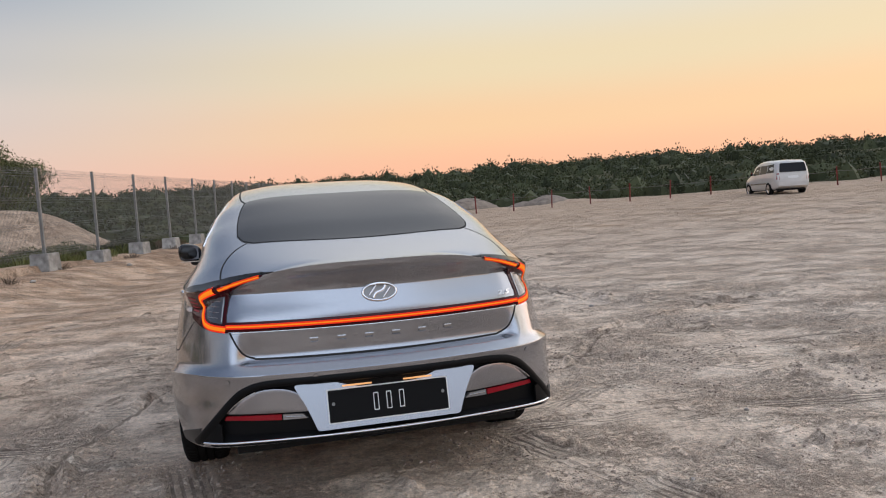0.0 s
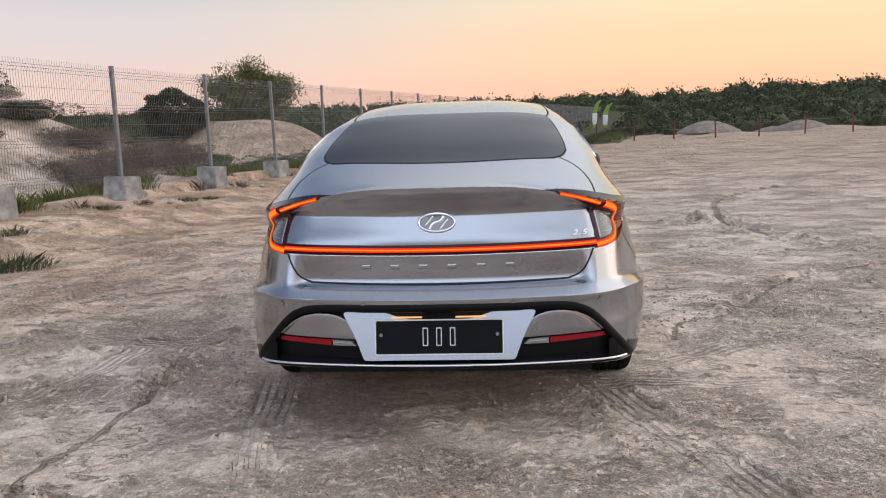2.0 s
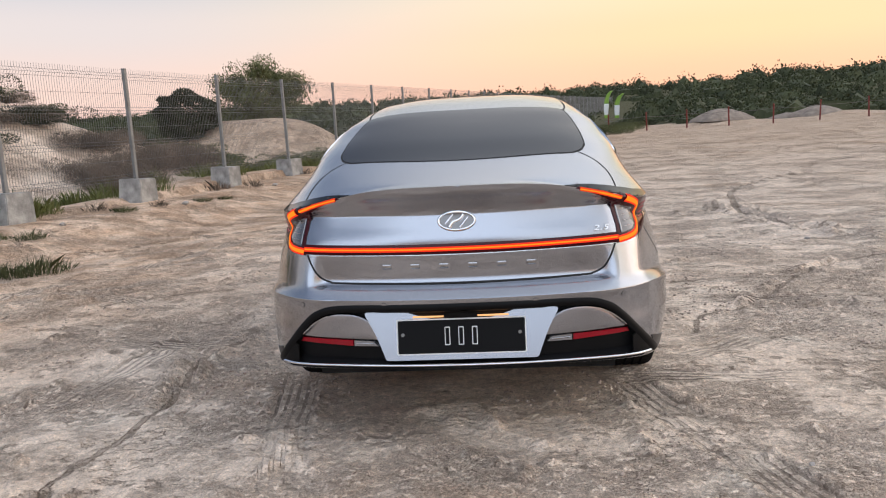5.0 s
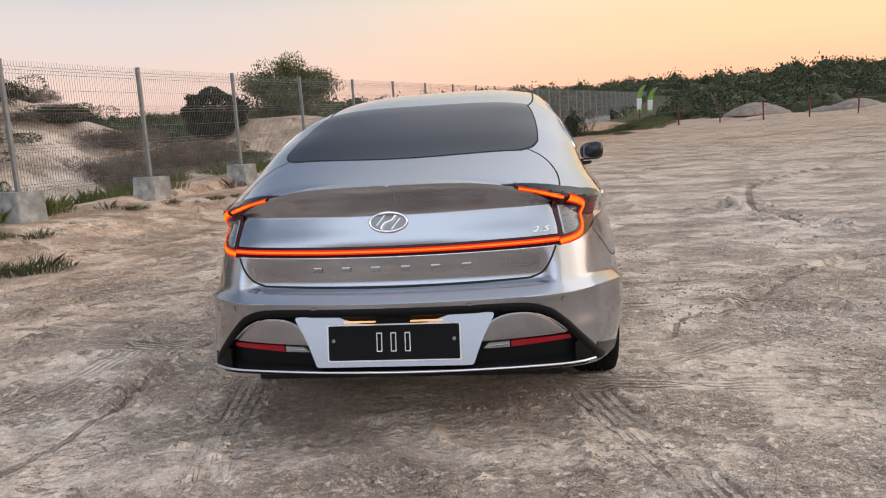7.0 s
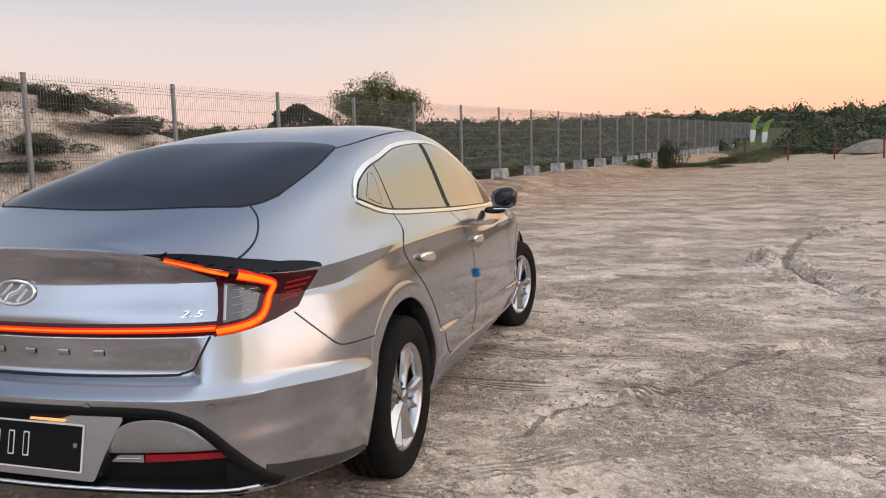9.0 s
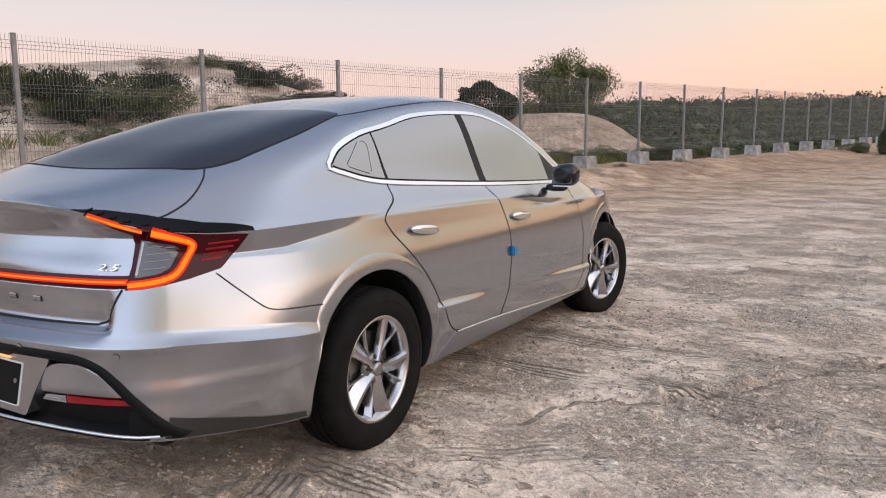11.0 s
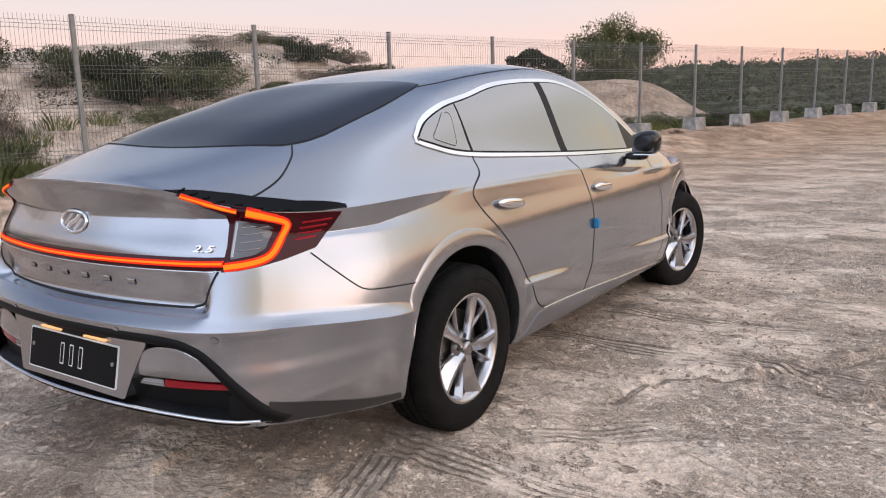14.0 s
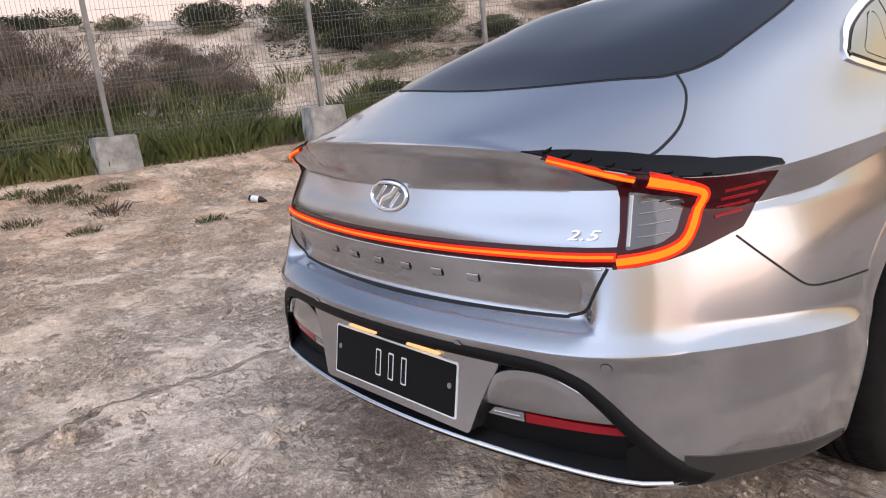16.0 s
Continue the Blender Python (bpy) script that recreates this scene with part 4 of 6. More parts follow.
    c = mixed(behind, c, mixed(ranged(noise_tex(0.9, 6), 0.4, 0.65), (0.68, 0.54, 0.425), (0.84, 0.69, 0.56)))
    def grain(c_, v, lo, hi):
        r = nt.nodes.new("ShaderNodeMapRange")
        r.inputs["From Min"].default_value, r.inputs["From Max"].default_value = 0.30, 0.70
        r.inputs["To Min"].default_value, r.inputs["To Max"].default_value = lo, hi
        nt.links.new(v, r.inputs["Value"])
        return mixed(1.0, c_, r.outputs[0], "MULTIPLY")
    c = grain(c, noise_tex(5.0, 5, 0.6, (0.9, 1.1, 1)), 0.80, 1.12)
    c = grain(c, noise_tex(24, 5, 0.6), 0.74, 1.24)
    c = grain(c, noise_tex(110, 3, 0.7), 0.70, 1.26)
    c = grain(c, noise_tex(280, 2, 0.6), 0.82, 1.16)

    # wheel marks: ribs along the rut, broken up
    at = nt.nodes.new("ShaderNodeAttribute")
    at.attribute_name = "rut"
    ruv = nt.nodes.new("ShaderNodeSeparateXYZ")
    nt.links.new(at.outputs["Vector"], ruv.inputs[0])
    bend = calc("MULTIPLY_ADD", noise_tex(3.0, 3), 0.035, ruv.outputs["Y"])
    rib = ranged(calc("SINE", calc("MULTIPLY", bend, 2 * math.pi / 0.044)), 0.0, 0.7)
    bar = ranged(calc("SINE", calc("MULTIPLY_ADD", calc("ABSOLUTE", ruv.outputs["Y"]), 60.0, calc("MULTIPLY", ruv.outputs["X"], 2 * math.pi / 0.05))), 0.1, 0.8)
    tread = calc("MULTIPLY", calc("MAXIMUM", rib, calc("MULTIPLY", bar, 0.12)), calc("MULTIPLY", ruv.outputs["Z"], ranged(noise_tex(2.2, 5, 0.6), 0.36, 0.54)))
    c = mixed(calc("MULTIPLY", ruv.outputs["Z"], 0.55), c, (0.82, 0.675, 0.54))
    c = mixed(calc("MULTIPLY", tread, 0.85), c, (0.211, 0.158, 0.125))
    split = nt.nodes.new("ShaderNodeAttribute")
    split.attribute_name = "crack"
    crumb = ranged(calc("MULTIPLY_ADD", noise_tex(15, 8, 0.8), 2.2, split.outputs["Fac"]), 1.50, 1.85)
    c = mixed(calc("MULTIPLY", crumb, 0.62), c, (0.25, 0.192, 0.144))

    patch = ranged(noise_tex(1.1, 7, 0.66, (0.9, 1.1, 1)), 0.42, 0.68)
    grit = ranged(noise_tex(26, 7, 0.8), 0.44, 0.60)
    clod = calc("MULTIPLY", patch, grit)
    c = mixed(calc("MULTIPLY", clod, 0.36), c, (0.403, 0.302, 0.226))
    c = mixed(calc("MULTIPLY", ranged(noise_tex(48, 3, 0.7), 0.62, 0.70), 0.5), c, (0.269, 0.206, 0.158))
    # scuffed spots all over the lot
    scuff = calc("MULTIPLY", ranged(noise_tex(3.1, 8, 0.66, (0.75, 1.25, 1)), 0.565, 0.625), ranged(noise_tex(13, 4, 0.6), 0.38, 0.56))
    c = mixed(calc("MULTIPLY", scuff, 0.68), c, (0.37, 0.285, 0.22))
    # thin broken crust edges left by grading and wheels
    thin = ranged(calc("ABSOLUTE", calc("SUBTRACT", noise_tex(3.4, 6, 0.6, (0.8, 1.3, 1)), 0.5)), 0.022, 0.002)
    thin = calc("MULTIPLY", thin, ranged(noise_tex(1.7, 5, 0.6), 0.46, 0.60))
    c = mixed(calc("MULTIPLY", thin, 0.3), c, (0.288, 0.216, 0.163))
    # towards the far edge of the lot the sand turns a darker, warmer tan
    north = nt.nodes.new("ShaderNodeSeparateXYZ")
    nt.links.new(geo.outputs["Position"], north.inputs[0])
    far_tan = ranged(calc("MULTIPLY_ADD", noise_tex(0.22, 5), 10.0, north.outputs["Y"]), 9.0, 34.0)
    c = mixed(far_tan, c, mixed(1.0, c, (0.80, 0.74, 0.68), "MULTIPLY"))
    # leaf litter and soil under the wood
    far = nt.nodes.new("ShaderNodeVectorMath")
    far.operation = "DOT_PRODUCT"
    nt.links.new(geo.outputs["Position"], far.inputs[0])
    far.inputs[1].default_value = (0.5, 1.0, 0)
    c = mixed(ranged(calc("MULTIPLY_ADD", noise_tex(0.25, 4), 6.0, far.outputs["Value"]), 62.0, 66.0), c, mixed(noise_tex(1.5, 5), (0.13, 0.11, 0.06), (0.07, 0.075, 0.035)))
    nt.links.new(c, b.inputs["Base Color"])
    b1 = nt.nodes.new("ShaderNodeBump")
    b1.inputs["Strength"].default_value, b1.inputs["Distance"].default_value = 1.0, 0.055
    nt.links.new(noise_tex(5, 5, 0.52, (0.9, 1.1, 1)), b1.inputs["Height"])
    b2 = nt.nodes.new("ShaderNodeBump")
    b2.inputs["Strength"].default_value, b2.inputs["Distance"].default_value = 1.0, 0.022
    nt.links.new(noise_tex(34, 3, 0.55), b2.inputs["Height"])
    b3 = nt.nodes.new("ShaderNodeBump")
    b3.invert = True
    b3.inputs["Strength"].default_value, b3.inputs["Distance"].default_value = 1.0, 0.032
    nt.links.new(calc("MULTIPLY_ADD", calc("MAXIMUM", thin, scuff), 0.8, calc("ADD", calc("MULTIPLY_ADD", clod, 0.8, tread), crumb)), b3.inputs["Height"])
    nt.links.new(b1.outputs[0], b3.inputs["Normal"])
    nt.links.new(b3.outputs[0], b2.inputs["Normal"])
    nt.links.new(b2.outputs[0], b.inputs["Normal"])
    return m


SAND = sand_material()
gxs, gys = axis(-3.4, 4.6, 0.021, -700, 700, 1.045), axis(-1.6, 4.2, 0.021, -500, 900, 1.035)
GX, GY = np.meshgrid(gxs, gys)
GZ = ground_height(GX, GY)
nxg, nyg = len(gxs), len(gys)
idx = np.arange(nxg * nyg).reshape(nyg, nxg)
quads = np.stack([idx[:-1, :-1], idx[:-1, 1:], idx[1:, 1:], idx[1:, :-1]], -1).reshape(-1, 4)
gme = bpy.data.meshes.new("ground")
gme.vertices.add(nxg * nyg)
gme.vertices.foreach_set("co", np.stack([GX, GY, GZ], -1).ravel())
gme.loops.add(quads.size)
gme.loops.foreach_set("vertex_index", quads.ravel().astype(np.int32))
gme.polygons.add(len(quads))
gme.polygons.foreach_set("loop_start", np.arange(0, quads.size, 4, dtype=np.int32))
gme.polygons.foreach_set("use_smooth", np.ones(len(quads), bool))
gme.update(calc_edges=True)
gme.validate()
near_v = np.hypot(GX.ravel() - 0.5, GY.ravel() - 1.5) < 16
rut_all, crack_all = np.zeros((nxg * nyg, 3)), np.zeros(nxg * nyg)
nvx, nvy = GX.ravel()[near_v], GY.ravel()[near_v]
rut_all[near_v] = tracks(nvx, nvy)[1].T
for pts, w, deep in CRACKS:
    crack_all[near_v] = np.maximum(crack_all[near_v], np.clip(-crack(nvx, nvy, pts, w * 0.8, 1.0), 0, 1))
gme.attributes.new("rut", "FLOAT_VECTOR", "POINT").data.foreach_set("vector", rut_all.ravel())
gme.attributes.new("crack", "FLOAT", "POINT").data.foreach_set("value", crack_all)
gme.materials.append(SAND)
tagged(new("ground", gme), label="packed grey-brown sand with tyre tracks and dunes", category="ground", kind="structure")


def ground_z(x, y):
    return float(ground_height(np.array([float(x)]), np.array([float(y)]), False)[0])


# ---------------------------------------------------------------- fence of welded mesh panels
FOLDS = (0.12, 0.68, 1.24, 1.80)
PANEL_H, POST_H = 1.93, 2.03


def wire_panel():
    """One panel: upright wires bent at the folds, and level wires; along +y from 0."""
    verts, faces = [], []

    def rod(pts, r):
        start = len(verts)
        for p in pts:
            for k in range(3):
                a = 2 * math.pi * k / 3
                verts.append((p[0] + r * math.cos(a), p[1] + r * math.sin(a) if len(pts) > 3 else p[1], p[2] if len(pts) > 3 else p[2] + r * math.sin(a)))
        for i in range(len(pts) - 1):
            for k in range(3):
                a, b = start + i * 3 + k, start + i * 3 + (k + 1) % 3
                faces.append((a, b, b + 3, a + 3))
    prof = [(0, 0.0)]
    for f in FOLDS:
        prof += [(0, f - 0.05), (0.035, f), (0, f + 0.05)]
    prof += [(0, PANEL_H)]
    n = 52
    for i in range(n + 1):
        y = 0.03 + (SPACING - 0.06) * i / n
        rod([(x, y, z) for x, z in prof], 0.0027)
    for f in FOLDS:
        for x, z in ((0, f - 0.05), (0.035, f), (0, f + 0.05)):
            rod([(x, 0.0, z), (x, SPACING, z)], 0.0032)
    for z in (0.40, 0.96, 1.52):
        rod([(0, 0.0, z), (0, SPACING, z)], 0.0028)
    me = bpy.data.meshes.new("wire_panel")
    me.from_pydata(verts, [], faces)
    me.materials.append(WIRE)
    return me


def fence_post():
    bm = box_bm(0.06, 0.06, POST_H, (0, 0, POST_H / 2), 0.006)
    cap = box_bm(0.068, 0.068, 0.02, (0, 0, POST_H + 0.008), 0.006)
    me = bpy.data.meshes.new("tmp")
    cap.to_mesh(me)
    cap.free()
    bm.from_mesh(me)
    me2 = bpy.data.meshes.new("fence_post")
    bm.to_mesh(me2)
    bm.free()
    me2.materials.append(STEEL)
    return me2


def concrete_block():
    bm = bmesh.new()
    bmesh.ops.create_cube(bm, size=1.0)
    bmesh.ops.subdivide_edges(bm, edges=bm.edges, cuts=4, use_grid_fill=True)
    for v in bm.verts:
        k = 1.0 - 0.10 * (v.co.z + 0.5)
        v.co.x *= 0.46 * k
        v.co.y *= 0.52 * k
        v.co.z = (v.co.z + 0.5) * 0.62 - 0.22
    bmesh.ops.bevel(bm, geom=[e for e in bm.edges if len(e.link_faces) == 2 and e.calc_face_angle(0) > 1], offset=0.012, segments=2, affect="EDGES")
    for v in bm.verts:
        v.co += Vector(noise.noise_vector(v.co * 9)) * 0.006
    me = bpy.data.meshes.new("concrete_base")
    bm.to_mesh(me)
    bm.free()
    me.materials.append(CONCRETE)
    return me


fence = tagged(new("mesh_fence"), label="grey welded wire mesh fence on steel posts", category="fence", kind="structure")
panel_me, post_me, block_me = wire_panel(), fence_post(), concrete_block()
rng = random.Random(4)
spots = []
for k in range(-5, 33):
    px, py = FENCE_AT[0] + FENCE_DIR[0] * SPACING * k, FENCE_AT[1] + FENCE_DIR[1] * SPACING * k
    spots.append((px, py, float(lot_height(np.array(px), np.array(py))) + 0.31))
for i, (px, py, pz) in enumerate(spots):
    turn = math.degrees(-FENCE_TURN)
    block = new("concrete_base", block_me)
    block.matrix_world = pose(px, py, pz - (0.10 if i > 7 else 0.0) + rng.uniform(-0.02, 0.02), rng.uniform(-2, 2), rng.uniform(-2, 2), turn + rng.uniform(-7, 7))
    tagged(block, label="rough grey concrete block footing under a fence post", category="concrete block", group="fence footings")
    post = new("fence_post", post_me)
    post.parent = fence
    post.matrix_world = pose(px, py, pz + 0.21, rng.uniform(-0.8, 0.8), rng.uniform(-0.8, 0.8), turn)
    if i + 1 < len(spots):
        qz = spots[i + 1][2]
        wp = new("wire_panel", panel_me)
        wp.parent = fence
        wp.matrix_world = pose(px - 0.04, py, pz + 0.32, math.degrees(math.atan2(qz - pz, SPACING)), 0, turn)


# ---------------------------------------------------------------- rear bumper, plate and badges
field = [(-0.775, 0.338), (-0.765, 0.372), (-0.722, 0.422), (-0.642, 0.512), (-0.585, 0.556), (-0.49, 0.580), (0, 0.584),
         (0.49, 0.580), (0.585, 0.556), (0.642, 0.512), (0.722, 0.422), (0.765, 0.372), (0.775, 0.338), (0.4, 0.330), (0, 0.328), (-0.4, 0.330)]
valance = panel("lower_valance", "rear", field, PLASTIC, lift=0.003, thick=0.006, step=0.018, label="black plastic lower bumper with a chrome strip")
strip("arch_trim", "rear", [(-0.80, 0.330), (-0.762, 0.378), (-0.70, 0.450), (-0.64, 0.515), (-0.585, 0.556), (-0.49, 0.579), (-0.25, 0.583), (0, 0.584),
                            (0.25, 0.583), (0.49, 0.579), (0.585, 0.556), (0.64, 0.515), (0.70, 0.450), (0.762, 0.378), (0.80, 0.330)], 0.030, PLASTIC, valance, lift=0.001, rise=0.007, tree=plain_tree)
strip("chrome_strip", "rear", [(-0.762, 0.341), (-0.5, 0.345), (-0.25, 0.347), (0, 0.348), (0.25, 0.347), (0.5, 0.345), (0.762, 0.341)], 0.010, CHROME, valance, lift=0.006, rise=0.008, label="thin chrome strip", tree=plain_tree)
strip("bumper_lip", "rear", [(-0.785, 0.330), (-0.4, 0.334), (0, 0.336), (0.4, 0.334), (0.785, 0.330)], 0.010, PLASTIC, valance, lift=0.001, rise=0.004, tree=plain_tree)
for s in (1, -1):
    def o(points):
        p = [(s * a, b) for a, b in points]
        return p if s > 0 else p[::-1]
    hood = spline([(0.338, 0.478), (0.375, 0.522), (0.42, 0.545), (0.48, 0.552), (0.54, 0.546), (0.60, 0.520), (0.645, 0.485), (0.668, 0.464)], 4)
    low = [(0.665, 0.458), (0.50, 0.452), (0.345, 0.448)]
    pod = panel("bumper_pod", "rear", o(hood + low), PAINT, lift=-0.016, thick=0.022, step=0.016, crown=0.002, tree=plain_tree)
    strip("pod_trim", "rear", o([(0.55, 0.546), (0.605, 0.520), (0.647, 0.488), (0.672, 0.464)]), 0.007, CHROME, pod, lift=-0.016, rise=0.008, tree=plain_tree)
    panel("reflector", "rear", o([(0.452, 0.418), (0.690, 0.432), (0.682, 0.448), (0.452, 0.442)]), RED_REFLECTOR, valance, lift=-0.022, thick=0.02, step=0.02, tree=plain_tree, label="dark red reflector")
    panel("reversing_lamp", "rear", o([(0.345, 0.418), (0.446, 0.418), (0.446, 0.441), (0.366, 0.438)]), CLEAR_LENS, valance, lift=-0.022, thick=0.02, step=0.02, tree=plain_tree, label="clear reversing lamp")
    strip("lamp_bar", "rear", [(s * 0.365, 0.428), (s * 0.438, 0.430)], 0.006, SATIN, valance, lift=-0.021, rise=0.002, tree=plain_tree)
    for x, z in ((0.300, 0.597), (0.655, 0.592)):
        cx = s * x
        ring = [(cx + 0.011 * math.cos(a), z + 0.011 * math.sin(a)) for a in np.linspace(0, 2 * math.pi, 17)[:-1]]
        sensor = panel("parking_sensor", "rear", ring, SEAM, lift=0.0010, thick=0.002, step=0.02)
        panel("sensor_face", "rear", [(cx + (a - cx) * 0.91, z + (b - z) * 0.91) for a, b in ring], PAINT, sensor, lift=0.0022, thick=0.002, step=0.02)
    panel("valance_end", "rear", o([(0.69, 0.340), (0.785, 0.334), (0.762, 0.378), (0.715, 0.430), (0.69, 0.415)]), PLASTIC, valance, lift=0.0015, thick=0.008, step=0.02, tree=plain_tree)
    # lower corner of the bumper, dark grey
    panel("corner_valance", "corner_right" if s > 0 else "corner_left", [(0.664, 0.325), (0.668, 0.396), (0.80, 0.366), (0.98, 0.312), (1.14, 0.270), (1.14, 0.252), (0.93, 0.285), (0.78, 0.311)], LOWER, lift=0.003, thick=0.006, step=0.03)


def tilted(points, depth, lift):
    """From (x, z) to a place on the leaning number plate panel."""
    return [(x, -0.010 + (z - 0.365) * 0.20 - lift - depth, z) for x, z in points]


def plate_solid(name, outline, lift, thick, mat, parent, label=""):
    top, bot = tilted(outline, 0, lift), tilted(outline, -thick, lift)
    n = len(outline)
    faces = [tuple(range(n)), tuple(range(2 * n - 1, n - 1, -1))] + [(i, n + i, n + (i + 1) % n, (i + 1) % n) for i in range(n)]
    bm = bmesh.new()
    bv = [bm.verts.new(v) for v in top + bot]
    for f in faces:
        bm.faces.new([bv[i] for i in f])
    return part(name, bm, mat, parent, label)


surround = plate_solid("plate_surround", rounded([(-0.305, 0.366), (0.305, 0.366), (0.345, 0.470), (0.395, 0.560), (-0.395, 0.560), (-0.345, 0.470)], [0.012, 0.012, 0.06, 0.02, 0.02, 0.06], 6), 0.0, 0.05, PAINT, car)
# black strip put in as the shade along the surround's top edge
strip("surround_shadow", "rear", [(-0.40, 0.566), (0, 0.570), (0.40, 0.566)], 0.012, PLASTIC, valance, lift=0.012, rise=0.004)
plate = plate_solid("number_plate", rounded([(-0.260, 0.388), (0.260, 0.388), (0.260, 0.528), (-0.260, 0.528)], 0.006, 3), 0.004, 0.004, PLATE_WHITE, car, "black number plate with a thin white border")
plate_solid("plate_face", rounded([(-0.255, 0.393), (0.255, 0.393), (0.255, 0.523), (-0.255, 0.523)], 0.005, 3), 0.0055, 0.002, PLATE_BLACK, plate)
for x in (-0.055, 0.0, 0.055):
    plate_solid("number_bar", rounded([(x - 0.011, 0.424), (x + 0.011, 0.424), (x + 0.011, 0.496), (x - 0.011, 0.496)], 0.003, 2), 0.0065, 0.001, PLATE_WHITE, plate)
    plate_solid("number_bar_inside", rounded([(x - 0.0075, 0.428), (x + 0.0075, 0.428), (x + 0.0075, 0.492), (x - 0.0075, 0.492)], 0.002, 2), 0.0072, 0.001, PLATE_BLACK, plate)
for x in (-0.235, 0.235):
    plate_solid("plate_screw", [(x + 0.007 * math.cos(a), 0.468 + 0.007 * math.sin(a)) for a in np.linspace(0, 2 * math.pi, 11)[:-1]], 0.0085, 0.003, STEEL, plate)
for x in (-0.13, 0.13):
    lamp = plate_solid("plate_lamp", [(x - 0.062, 0.535), (x + 0.062, 0.535), (x + 0.062, 0.540), (x - 0.062, 0.540)], 0.012, 0.01, GLOW_WARM, car, "lit number plate lamp")

# badges
badge_z = 0.915
ring_pts = [(0.072 * math.cos(a), badge_z + 0.036 * math.sin(a)) for a in np.linspace(0, 2 * math.pi, 33)[:-1]]
badge = panel("oval_badge", "rear", ring_pts, ALLOY_DARK, lift=0.002, thick=0.004, step=0.012, label="oval chrome badge")
strip("badge_ring", "rear", ring_pts + [ring_pts[0]], 0.011, CHROME, badge, lift=0.002, rise=0.006, n=2)
strip("badge_bar", "rear", [(-0.030, badge_z - 0.026), (-0.016, badge_z - 0.006), (0.014, badge_z + 0.006), (0.030, badge_z + 0.027)], 0.016, CHROME, badge, lift=0.002, rise=0.007)
strip("badge_bar", "rear", [(-0.046, badge_z - 0.012), (-0.012, badge_z + 0.027)], 0.009, CHROME, badge, lift=0.002, rise=0.006)
strip("badge_bar", "rear", [(0.012, badge_z - 0.027), (0.046, badge_z + 0.012)], 0.009, CHROME, badge, lift=0.002, rise=0.006)
for k in range(6):
    x = -0.292 + k * 0.1165
    strip("name_bar", "rear", [(x - 0.017, 0.738), (x + 0.017, 0.738)], 0.020, SATIN, lift=0.0015, rise=0.003, label="plain chrome bar of the model name")


def lettering(text, x, z, size):
    cu = bpy.data.curves.new("engine_size", "FONT")
    cu.body, cu.size, cu.extrude, cu.shear, cu.space_character = text, size, 0.002, 0.25, 1.1
    tmp = bpy.data.objects.new("tmp", cu)
    me = bpy.data.meshes.new_from_object(tmp)
    bpy.data.objects.remove(tmp)
    for v in me.vertices:
        q, n = on_skin("rear", x + v.co.x * 1.75, z + v.co.y, 0.003 + 2 * v.co.z)
        v.co = q
    me.materials.clear()
    me.materials.append(CHROME)
    ob = new("engine_size_badge", me)
    ob.parent = car
    tagged(ob, label="small chrome engine size lettering")


lettering("2.5", 0.542, 0.845, 0.027)


# ---------------------------------------------------------------- handles, mirrors, small things on the flanks
def blob(name, rx, ry, rz, at, mat, parent, power=2.6, n=20, label="", shape=None):
    verts, faces = [], []
    for i in range(n + 1):
        v = -math.pi / 2 + math.pi * i / n
        for j in range(2 * n):
            u = math.pi * j / n
            f = lambda c: math.copysign(abs(c)**(2 / power), c)
            p = Vector((rx * f(math.cos(v)) * f(math.cos(u)), ry * f(math.cos(v)) * f(math.sin(u)), rz * f(math.sin(v))))
            if shape:
                p = shape(p)
            verts.append(p + Vector(at))
    m = 2 * n
    for i in range(n):
        for j in range(m):
            faces.append((i * m + j, i * m + (j + 1) % m, (i + 1) * m + (j + 1) % m, (i + 1) * m + j))
    return mesh_object(name, verts, faces, mat, parent, True, label)


for side, s in (("right", 1), ("left", -1)):
    for hy, hz, slope in ((1.475, 0.858, -0.10), (2.475, 0.834, -0.07)):
        cup = spline([(hy + 0.105 * math.cos(a), hz - 0.004 + 0.048 * math.sin(a) + slope * 0.105 * math.cos(a)) for a in np.linspace(0, 2 * math.pi, 13)[:-1]], 3, True)
        panel("handle_cup", side, cup, SATIN, lift=0.0012, thick=0.003, step=0.02)
        hx = float(flank_x(hy, hz)) + 0.022
        blob("door_handle", 0.014, 0.114, 0.022, (s * hx, hy, hz + 0.002), CHROME, car, 2.4, 12, "chrome door handle",
             lambda p, c=slope, s=s: Vector((p.x - s * 0.16 * p.y * p.y / 0.112 * 0.6, p.y, p.z + c * p.y)))
    # mirror
    def wing(p, s=s):
        t = (p.x * s + 0.115) / 0.23
        return Vector((p.x, p.y - 0.03 * t, p.z * (0.78 + 0.30 * t) + 0.012 * t))
    mirror = blob("door_mirror", 0.084, 0.075, 0.072, (s * 0.972, 2.985, 1.036), BLACK, car, 2.8, 14, "gloss black door mirror", wing)
    glass_bm = box_bm(0.130, 0.004, 0.100, (s * 0.972, 2.910, 1.040), 0.0015, Matrix.Rotation(radians(-4 * s), 4, "Z"))
    part("mirror_glass", glass_bm, SMOKED, mirror)
    blob("mirror_foot", 0.070, 0.034, 0.024, (s * 0.905, 3.00, 0.962), BLACK, mirror, 2.6, 10)
    strip_bm = box_bm(0.13, 0.006, 0.006, (s * 0.972, 2.930, 0.975), 0.002)
    part("mirror_line", strip_bm, CHROME, mirror)

